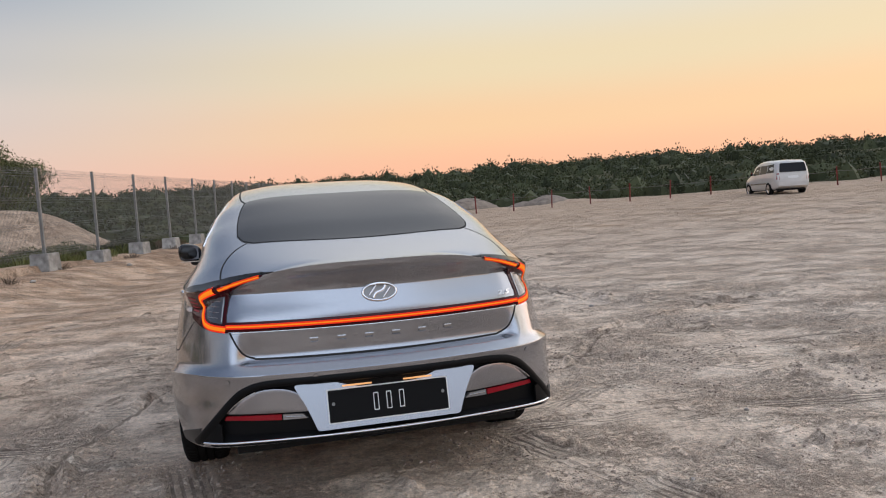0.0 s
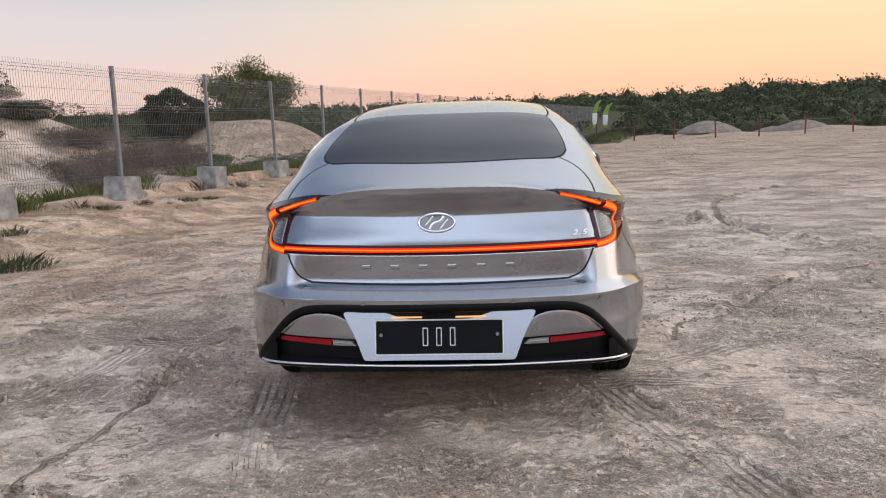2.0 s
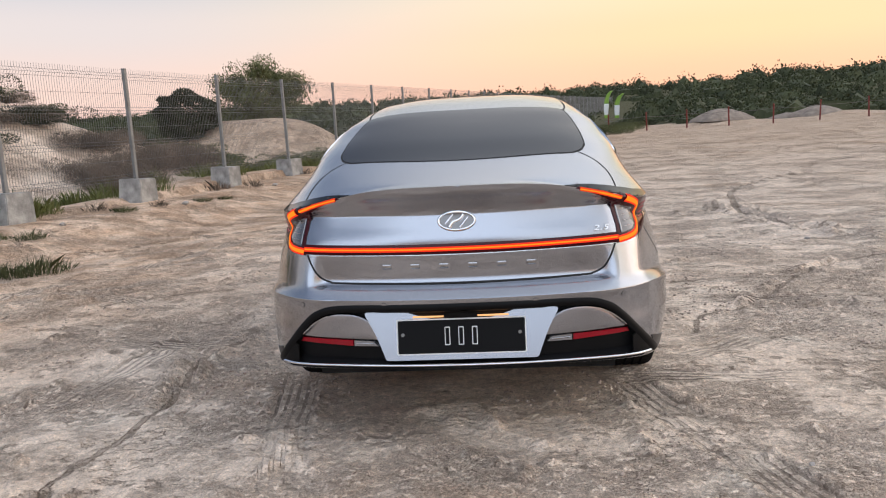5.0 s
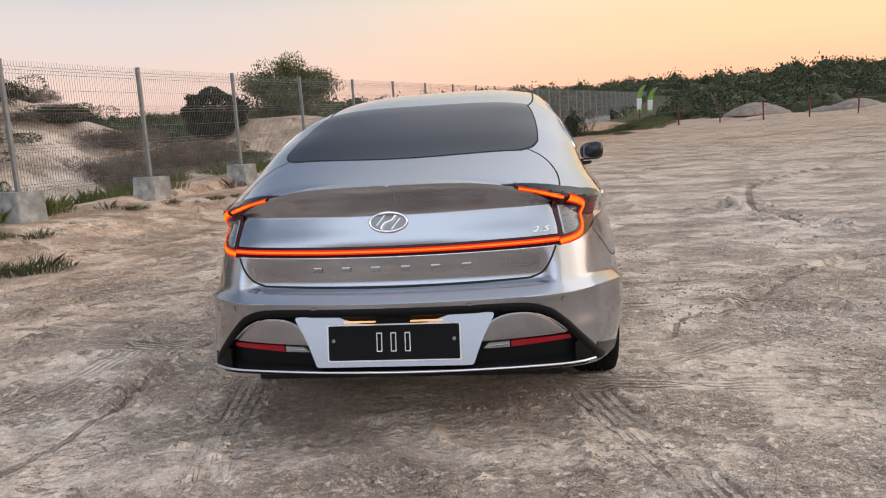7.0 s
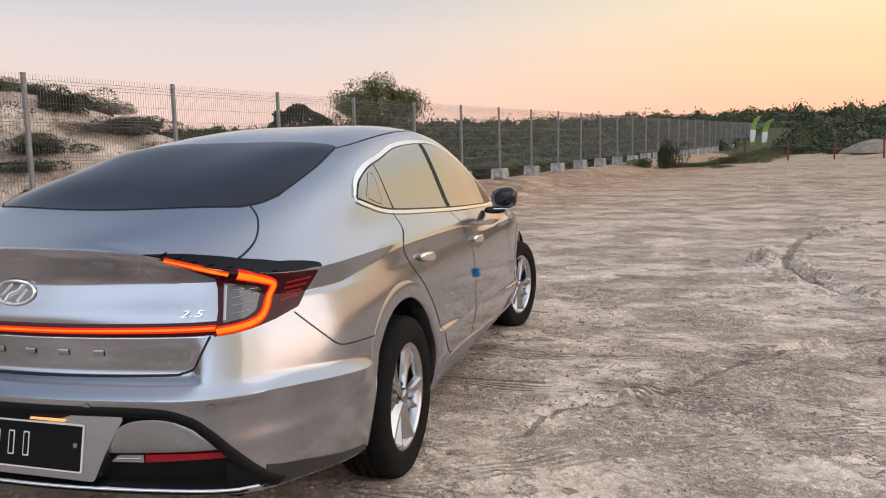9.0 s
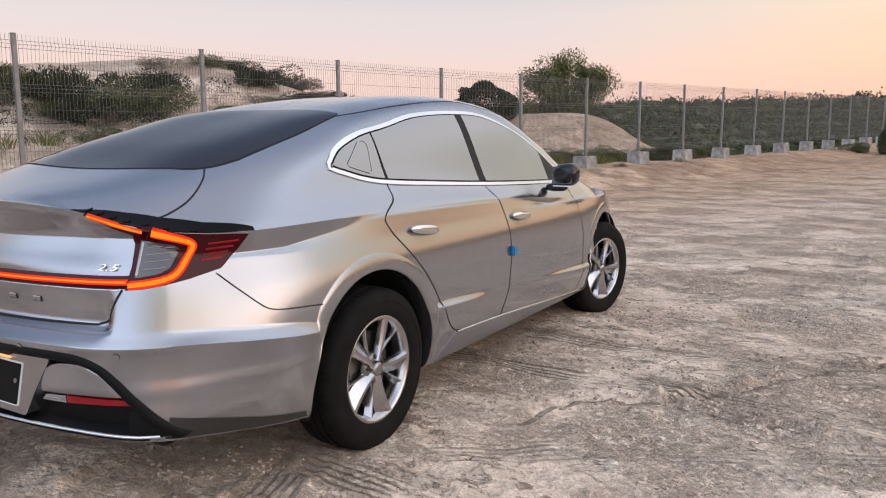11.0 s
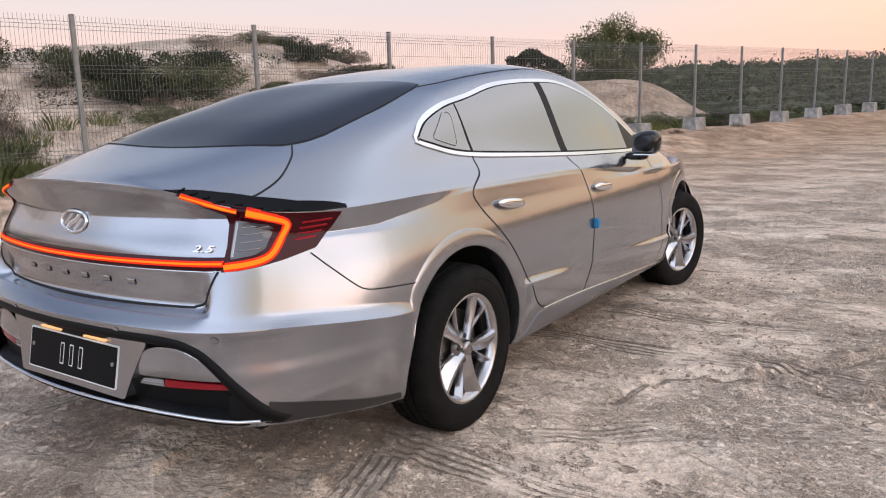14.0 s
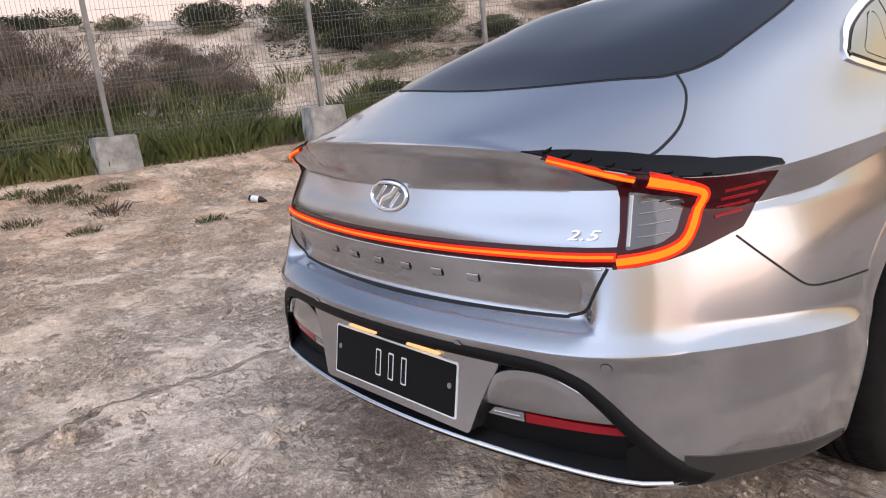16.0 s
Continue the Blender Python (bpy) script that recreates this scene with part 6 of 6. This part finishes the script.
def round_crown():
    rn = np.random.default_rng(8)
    n = 16000
    d = rn.normal(size=(n, 3))
    d /= np.linalg.norm(d, axis=1)[:, None]
    wob = 1 + 0.08 * np.sin(d[:, 0] * 5 + 1) * np.cos(d[:, 1] * 6) + 0.10 * np.sin(d[:, 2] * 9 + d[:, 0] * 7)
    p = d * (wob * rn.uniform(0.72, 1.0, n)**0.5)[:, None] * (1.25, 1.25, 1.0) + (0, 0, 1.15)
    p[:, 2] = np.abs(p[:, 2])
    v, f = cards(p, d, 0.11, 0.055, rn)
    return quick_mesh("crown", v, f, LEAF_DARK)


c = new("crown", round_crown())
c.parent = round_bush
verts, faces = [], []
for k in range(4):
    limb(verts, faces, [(0, 0, 0), (0.1 * math.cos(k * 1.6), 0.1 * math.sin(k * 1.6), 0.5), (0.6 * math.cos(k * 1.6), 0.6 * math.sin(k * 1.6), 1.4)], 0.07, 0.02)
mesh_object("trunk", verts, faces, BARK, round_bush)


# ---------------------------------------------------------------- the wooded rise far off: one mass of shrubs
def far_wood():
    rn = np.random.default_rng(21)
    # one shrub: a knobbly quad ball, wrapped in small leaf clumps
    ball = []
    for ax in range(3):
        for sign in (-1, 1):
            for i in range(2):
                for j in range(2):
                    q = []
                    for di, dj in ((0, 0), (1, 0), (1, 1), (0, 1)):
                        p = np.zeros(3)
                        p[ax], p[(ax + 1) % 3], p[(ax + 2) % 3] = sign, (i + di) - 1, (j + dj) - 1
                        q.append(p / np.linalg.norm(p))
                    ball.append(q)
    ball = np.array(ball).reshape(-1, 3)
    proto = []
    for k in range(6):
        n = 150
        d = rn.normal(size=(n, 3))
        d /= np.linalg.norm(d, axis=1)[:, None]
        d[:, 2] = np.abs(d[:, 2])
        lump = lambda e: (1 + 0.16 * np.sin(e[:, :1] * 4 + k) + 0.12 * np.sin(e[:, 1:2] * 5 + 2 * k) + 0.10 * np.sin(e[:, 2:] * 7 + k))
        v, _ = cards(d * lump(d) * rn.uniform(0.80, 1.0, n)[:, None], d, 0.17, 0.13, rn)
        proto.append(np.vstack([ball * lump(ball) * 0.80, v]))
    vs = []
    spots = []
    # front edge of the wood along the rope fence, then up the slope
    for _ in range(3400):
        x, t = rn.uniform(-110, 170), rn.uniform(0, 1)**1.7
        front = 50 + max(0, 12 - x) * 1.5 if x < 12 else max(16.0, 50 - 0.50 * (x - 14))
        if x < -1:
            front = 40 + 0.05 * abs(x)
        y = front + 2 + t * 105
        d, along = off_fence(x, y)
        if 0 < d < 4 and along < 88:
            continue
        if x < 12 and d > 0 and y < 60:
            continue
        spots.append((x, y, t))
    d_of = lambda x, y: float(off_fence(x, y)[0])
    heights = ground_height(np.array([p[0] for p in spots]), np.array([p[1] for p in spots]), False)
    for (x, y, t), z in zip(spots, heights):
        k = rn.uniform(0.9, 1.7) * (0.8 + 0.5 * t) * (0.6 if x < 12 and d_of(x, y) > 0 and y < 76 else 1.0)
        a = rn.uniform(0, 6.28)
        v = proto[rn.integers(0, 6)] * (k, k * rn.uniform(0.8, 1.2), k * rn.uniform(0.75, 1.25))
        vs.append(np.stack([v[:, 0] * math.cos(a) - v[:, 1] * math.sin(a), v[:, 0] * math.sin(a) + v[:, 1] * math.cos(a), v[:, 2]], 1) + (x, y, z - 0.15))
    # low scrub between the fence and the wood, on the dune side
    for _ in range(900):
        along, back = rn.uniform(22, 75), rn.uniform(2.0, 45)
        x = FENCE_AT[0] + FENCE_DIR[0] * along - FENCE_DIR[1] * back
        y = FENCE_AT[1] + FENCE_DIR[1] * along + FENCE_DIR[0] * back
        if math.hypot((x + 10.6) / 4.6, (y - 30.5) / 4.0) < 1 or (y < 27 and back < 9):
            continue
        k = rn.uniform(0.45, 1.15)
        z = float(ground_height(np.array([x]), np.array([y]), False)[0])
        a = rn.uniform(0, 6.28)
        v = proto[rn.integers(0, 6)] * (k * 1.25, k * 1.25, k * 0.85)
        vs.append(np.stack([v[:, 0] * math.cos(a) - v[:, 1] * math.sin(a), v[:, 0] * math.sin(a) + v[:, 1] * math.cos(a), v[:, 2]], 1) + (x, y, z - 0.1))
    v = np.vstack(vs)
    return quick_mesh("shrub_wood", v, np.arange(len(v)).reshape(-1, 4), LEAF_WOOD)


tagged(new("shrub_wood", far_wood()), label="dense dark green shrubs covering the far rise", category="shrubs", kind="stuff")


# ---------------------------------------------------------------- far side of the lot
RED_PAINT = material("red_post_paint", (0.22, 0.035, 0.025), rough=0.7, vary=0.4, scale=10)
ROPE = material("grey_rope", (0.20, 0.17, 0.15), rough=0.9)
VAN_PAINT = material("pearl_white_paint", (0.62, 0.60, 0.57), rough=0.3, coat=0.8, vary=0.05, scale=3)
FLAG_GREEN = material("green_fabric", (0.22, 0.38, 0.06), rough=0.8, vary=0.1, scale=6)
FLAG_WHITE = material("white_fabric", (0.72, 0.72, 0.70), rough=0.8, vary=0.08, scale=6)
HEAP = material("grey_gravel", (0.31, 0.25, 0.20), rough=1.0, vary=0.4, scale=3, bump=0.8, bump_scale=12)
CLOD = material("sand_clod", (0.47, 0.37, 0.30), rough=0.95, vary=0.35, scale=9, spec=0.2)
STONE = material("pale_stone", (0.45, 0.41, 0.37), rough=0.9, vary=0.3, scale=30, bump=0.3, bump_scale=60)

rope_fence = tagged(new("rope_fence"), label="low rope fence on thin red posts", category="fence", kind="structure")
post_bm = box_bm(0.07, 0.07, 1.15, (0, 0, 0.52), 0.012)
red_me = bpy.data.meshes.new("red_post")
post_bm.to_mesh(red_me)
post_bm.free()
red_me.materials.append(RED_PAINT)
line_pts = []
ux, uy = 0.915, -0.404
for k in range(-3, 14):
    x, y = 13.3 + ux * 2.35 * k, 42.8 + uy * 2.35 * k
    z = ground_z(x, y)
    p = new("red_post", red_me)
    p.parent = rope_fence
    p.matrix_world = pose(x, y, z, prng.uniform(-3, 3), prng.uniform(-3, 3), prng.uniform(0, 90))
    line_pts.append((x, y, z))
for a, b in zip(line_pts, line_pts[1:]):
    verts, faces = [], []
    pts = [(a[0] + (b[0] - a[0]) * t, a[1] + (b[1] - a[1]) * t, a[2] + 0.85 + (b[2] - a[2]) * t - 0.25 * t * (1 - t)) for t in np.linspace(0, 1, 7)]
    limb(verts, faces, pts, 0.012, 0.012, 4)
    mesh_object("rope", verts, faces, ROPE, rope_fence)


def feather_flag(x, y, h, turn, label):
    """A curved feather flag on a thin pole with a cross foot."""
    flag = tagged(new("feather_flag"), label=label, category="flag", group="feather flags")
    flag.location, flag.rotation_euler = (x, y, ground_z(x, y)), (0, 0, radians(turn))
    verts, faces = [], []
    bend = lambda t: 0.55 * max(0, t - 0.55)**2 / 0.2
    limb(verts, faces, [(bend(t) * 0.9, 0, h * t) for t in np.linspace(0, 1, 14)], 0.022, 0.010, 6)
    mesh_object("flag_pole", verts, faces, STEEL, flag)
    for name, t0, t1, mat in (("green_cloth", 0.58, 0.99, FLAG_GREEN), ("white_cloth", 0.22, 0.58, FLAG_WHITE), ("green_hem", 0.12, 0.22, FLAG_GREEN)):
        verts, faces, n, m = [], [], 14, 5
        for i in range(n + 1):
            t = t0 + (t1 - t0) * i / n
            w = 0.44 * min(1, (1.0 - t) / 0.12 + 0.05)**0.5 if t > 0.85 else 0.44
            for j in range(m + 1):
                u = j / m
                verts.append((bend(t) * 0.9 - u * w, 0.05 * math.sin(u * 4 + t * 9), h * t))
        for i in range(n):
            for j in range(m):
                a = i * (m + 1) + j
                faces.append((a, a + 1, a + m + 2, a + m + 1))
        ob = mesh_object(name, verts, faces, mat, flag)
        sol = ob.modifiers.new("thickness", "SOLIDIFY")
        sol.thickness = 0.004
    part("flag_foot", box_bm(0.8, 0.06, 0.05, (0, 0, 0.03), 0.01), STEEL, flag)


feather_flag(10.0, 68.5, 2.8, 20, "tall green and white feather flag")
feather_flag(10.9, 68.0, 2.5, 5, "shorter green and white feather flag")


def gravel_mound(x, y, rx, ry, h, label):
    n, m = 40, 14
    verts, faces = [(0, 0, h)], []
    for j in range(1, m + 1):
        t = j / m
        for i in range(n):
            a = 2 * math.pi * i / n
            k = t * (1 + 0.12 * math.sin(3 * a + x) + 0.08 * math.sin(5 * a))
            z = h * (1 - t**2.2)**1.4 * (1 + 0.05 * math.sin(7 * a + 9 * t)) - 0.12 * (t > 0.97)
            verts.append((rx * k * math.cos(a), ry * k * math.sin(a), z + 0.03 * noise.noise((rx * k * math.cos(a) * 3, ry * k * math.sin(a) * 3, x))))
    for i in range(n):
        faces.append((0, 1 + i, 1 + (i + 1) % n))
        for j in range(m - 1):
            a, b = 1 + j * n + i, 1 + j * n + (i + 1) % n
            faces.append((a, a + n, b + n, b))
    ob = mesh_object("gravel_mound", verts, faces, HEAP)
    ob.location = (x, y, ground_z(x, y) - 0.03)
    tagged(ob, label=label, category="gravel heap", group="heaps beyond the rope fence")


gravel_mound(13.8, 46.2, 1.9, 1.4, 0.62, "grey gravel heap beyond the rope fence")
gravel_mound(18.0, 46.6, 1.2, 1.0, 0.35, "small grey gravel heap beyond the rope fence")
gravel_mound(19.4, 45.6, 1.7, 1.3, 0.50, "pale gravel heap beyond the rope fence")


# ---------------------------------------------------------------- the white people carrier
def build_van(x, y, turn):
    van = tagged(new("people_carrier"), label="white people carrier parked at the edge of the sand lot", category="car")
    van.location, van.rotation_euler = (x, y, ground_z(x, y)), (0, 0, radians(turn))
    roof = ease([0, 0.12, 0.5, 1.6, 2.4, 2.8, 3.5, 4.1, 4.45, 4.55], [1.05, 1.60, 1.72, 1.76, 1.72, 1.62, 1.12, 0.98, 0.82, 0.6])
    belt = ease([0, 0.5, 3.2, 4.55], [1.00, 1.02, 0.98, 0.62])
    wide = ease([0, 0.08, 0.4, 1.2, 3.6, 4.2, 4.55], [0.70, 0.80, 0.86, 0.88, 0.87, 0.80, 0.55])
    low = ease([0, 0.15, 0.6, 4.0, 4.55], [0.42, 0.34, 0.26, 0.26, 0.36])
    ys = np.concatenate([np.linspace(0, 0.5, 10), np.linspace(0.6, 4.1, 36), np.linspace(4.15, 4.55, 8)])
    verts, faces = [], []
    prof = lambda y: [(0, float(low(y))), (wide(y) * 0.92, float(low(y))), (wide(y), float(low(y)) + 0.12), (wide(y) * 1.01, 0.62), (wide(y), min(float(belt(y)), float(roof(y)) - 0.02)),
                      (wide(y) * 0.93, float(belt(y)) + (float(roof(y)) - float(belt(y))) * 0.45), (wide(y) * 0.83, float(roof(y)) - 0.09 * min(1, float(roof(y)) - 0.6)), (wide(y) * 0.70, float(roof(y)) - 0.015), (0, float(roof(y)) + 0.01)]
    for yy in ys:
        for sx, sz in prof(yy):
            verts.append((float(sx), float(yy), float(sz)))
    k = 9
    for i in range(len(ys) - 1):
        for j in range(k - 1):
            faces.append((i * k + j, i * k + j + 1, (i + 1) * k + j + 1, (i + 1) * k + j))
    faces.append(tuple(range(k - 1, -1, -1)))
    m = len(verts)
    verts += [(-a, b, c) for a, b, c in verts]
    faces += [tuple(v + m for v in reversed(f)) for f in faces]
    body = mesh_object("body", verts, faces, VAN_PAINT, van)
    body.data.set_sharp_from_angle(angle=radians(40))
    tree = BVHTree.FromPolygons([Vector(v) for v in verts], faces)

    def lay(name, view, outline, mat, lift=0.012, parent=van):
        up = []
        for a, b in outline:
            if view == "rear":
                hit = tree.ray_cast(Vector((a, -2, b)), Vector((0, 1, 0)))
            else:
                s = 1 if view == "right" else -1
                hit = tree.ray_cast(Vector((3 * s, a, b)), Vector((-s, 0, 0)))
            up.append(hit[0] + hit[1] * (lift if hit[1].dot(Vector((0, -1, 0)) if view == "rear" else Vector((1 if view == "right" else -1, 0, 0))) > 0 else -lift))
        bm = bmesh.new()
        top = [bm.verts.new(p) for p in up]
        f = bm.faces.new(top)
        g = bmesh.ops.extrude_face_region(bm, geom=[f])
        shift = Vector((0, 0.03, 0)) if view == "rear" else Vector((-0.03 if view == "right" else 0.03, 0, 0))
        bmesh.ops.translate(bm, vec=shift, verts=[v for v in g["geom"] if isinstance(v, bmesh.types.BMVert)])
        return part(name, bm, mat, parent)
    lay("rear_window", "rear", rounded([(-0.66, 1.10), (0.66, 1.10), (0.60, 1.55), (-0.60, 1.55)], 0.06), GLASS, 0.045)
    for s in (-1, 1):
        lay("tail_lamp", "rear", [(s * 0.66, 0.72), (s * 0.79, 0.76), (s * 0.77, 1.06), (s * 0.68, 1.06)], RED_REFLECTOR)
    lay("number_plate", "rear", [(-0.26, 0.80), (0.26, 0.80), (0.26, 0.92), (-0.26, 0.92)], PLATE_WHITE)
    lay("rear_bumper", "rear", [(-0.70, 0.44), (0.70, 0.44), (0.72, 0.62), (-0.72, 0.62)], VAN_PAINT, 0.03)
    for view in ("right", "left"):
        lay("rear_side_window", view, [(0.28, 1.12), (1.05, 1.10), (1.05, 1.52), (0.42, 1.55)], GLASS)
        lay("rear_door_window", view, [(1.12, 1.10), (2.02, 1.08), (2.02, 1.52), (1.12, 1.52)], GLASS)
        lay("front_door_window", view, [(2.10, 1.08), (3.05, 1.06), (2.62, 1.46), (2.10, 1.52)], GLASS)
        lay("side_moulding", view, [(1.2, 0.56), (3.3, 0.56), (3.3, 0.62), (1.2, 0.62)], SATIN, 0.02)
    for s in (-1, 1):
        for wy in (0.95, 3.65):
            v, f = lathe([(0.0, 0.06), (0.12, 0.06), (0.2, 0.085), (0.21, 0.10), (0.30, 0.10), (0.325, 0.07), (0.325, -0.08), (0.0, -0.08)], 28)
            w = mesh_object("wheel", [(s * a, b, c) for a, b, c in v], f, RUBBER, van)
            w.location = (s * 0.80, wy, 0.32)
            v, f = lathe([(0.0, 0.075), (0.06, 0.075), (0.19, 0.092), (0.205, 0.098)], 24)
            r = mesh_object("rim", [(s * a, b, c) for a, b, c in v], f, ALLOY, w)
            v, f = lathe([(0.335, 0.09), (0.385, 0.085), (0.385, -0.3), (0.0, -0.3)], 24)
            part_arch = mesh_object("arch_liner", [(s * (a - 0.01), b, max(c, -0.06)) for a, b, c in v], f, DARK, van)
            part_arch.location = (s * 0.80, wy, 0.32)
        m_bm = box_bm(0.16, 0.09, 0.12, (s * 0.95, 2.95, 1.12), 0.03)
        part("door_mirror", m_bm, BLACK, van)
    part("underbody", box_bm(1.4, 3.9, 0.12, (0, 2.25, 0.26), 0.03), DARK, van)
    return van


build_van(25.9, 29.6, -16)

# ---------------------------------------------------------------- small litter and stones
stone_meshes = []
for k in range(4):
    bm = bmesh.new()
    bmesh.ops.create_icosphere(bm, subdivisions=2, radius=1.0)
    for v in bm.verts:
        v.co *= 1 + 0.35 * noise.noise(v.co * 1.3 + Vector((k * 7, 0, 0)))
        v.co.z *= 0.6
    me = bpy.data.meshes.new("stone")
    bm.to_mesh(me)
    bm.free()
    me.materials.append(STONE)
    stone_meshes.append(me)
srng = np.random.default_rng(31)


def ground_fine(x, y):
    return float(ground_height(np.array([float(x)]), np.array([float(y)]))[0])


def pebbles():
    vs, fs, base = [], [], 0
    raw = []
    for k in range(4):
        bm = bmesh.new()
        bmesh.ops.create_icosphere(bm, subdivisions=1, radius=1.0)
        for v in bm.verts:
            v.co *= 1 + 0.5 * noise.noise(v.co * 1.3 + Vector((k * 7, 0, 0)))
            v.co.z *= 0.65
        bm.verts.index_update()
        raw.append((np.array([tuple(p.co) for p in bm.verts]), np.array([[q.index for q in f.verts] for f in bm.faces])))
        bm.free()
    n = 16000
    xs, ys = 0.6 + srng.normal(size=n) * 2.6, 1.0 + srng.normal(size=n) * 2.4
    keep = fractal(xs, ys, 0.7, 4, 90) > 0.12 + 0.25 * srng.uniform(size=n)
    xs, ys = xs[keep], ys[keep]
    zs = ground_height(xs, ys)
    for x, y, z in zip(xs, ys, zs):
        v, f = raw[srng.integers(0, 4)]
        r = 0.0035 + 0.010 * srng.uniform()**3
        a = srng.uniform(0, 6.28)
        w = np.stack([v[:, 0] * math.cos(a) - v[:, 1] * math.sin(a), v[:, 0] * math.sin(a) + v[:, 1] * math.cos(a), v[:, 2]], 1) * r + (x, y, z + r * 0.2)
        vs.append(w)
        fs.append(f + base)
        base += len(w)
    return quick_mesh("pebbles", np.vstack(vs), np.vstack(fs), CLOD)


tagged(new("pebbles", pebbles()), label="loose pebbles and clods on the sand", category="pebbles", kind="stuff")
for x, y, r in ((-5.2, 9.6, 0.06), (-6.3, 2.6, 0.05), (-4.4, 3.0, 0.04), (1.25, -0.25, 0.014), (2.1, 0.55, 0.016), (-5.9, 7.1, 0.05), (-4.6, 12.8, 0.06), (-3.4, 16.5, 0.07), (3.2, 4.9, 0.03)):
    ob = new("stone", stone_meshes[0 if r > 0.04 else 2])
    ob.matrix_world = pose(x, y, ground_fine(x, y) + r * 0.25, 0, 0, 40 * x) @ Matrix.Diagonal((r, r * 0.8, r, 1))
    tagged(ob, label="small pale stone lying on the sand", category="stone", group="stones")

# a dropped bottle beside the track
v, f = lathe([(0.0, -0.075), (0.028, -0.075), (0.033, -0.068), (0.033, 0.06), (0.024, 0.072), (0.014, 0.10), (0.013, 0.112), (0.0, 0.112)], 20)
bottle = mesh_object("bottle", v, f, BLACK)
bottle.matrix_world = pose(-5.39, 2.44, ground_fine(-5.39, 2.44) + 0.034, 0, 12, 35)
tagged(bottle, label="small dark bottle with a pale label lying on sand", category="bottle")
v, f = lathe([(0.0335, -0.05), (0.0335, 0.03)], 20)
lab = mesh_object("label_band", v, f, PLATE_WHITE, bottle)

# dead branch on the bank
verts, faces = [], []
for k in range(9):
    a = k * 0.7
    limb(verts, faces, [(0, 0, 0.02), (0.14 * math.cos(a), 0.14 * math.sin(a), 0.06 + 0.03 * (k % 3)), (0.30 * math.cos(a + 0.3), 0.30 * math.sin(a + 0.3), 0.05 + 0.05 * (k % 2))], 0.008, 0.002, 4)
dead = mesh_object("dead_branch", verts, faces, BARK)
dead.location = (-6.2, 1.32, ground_z(-6.2, 1.32))
tagged(dead, label="dry dead branch lying on the bank", category="branch")
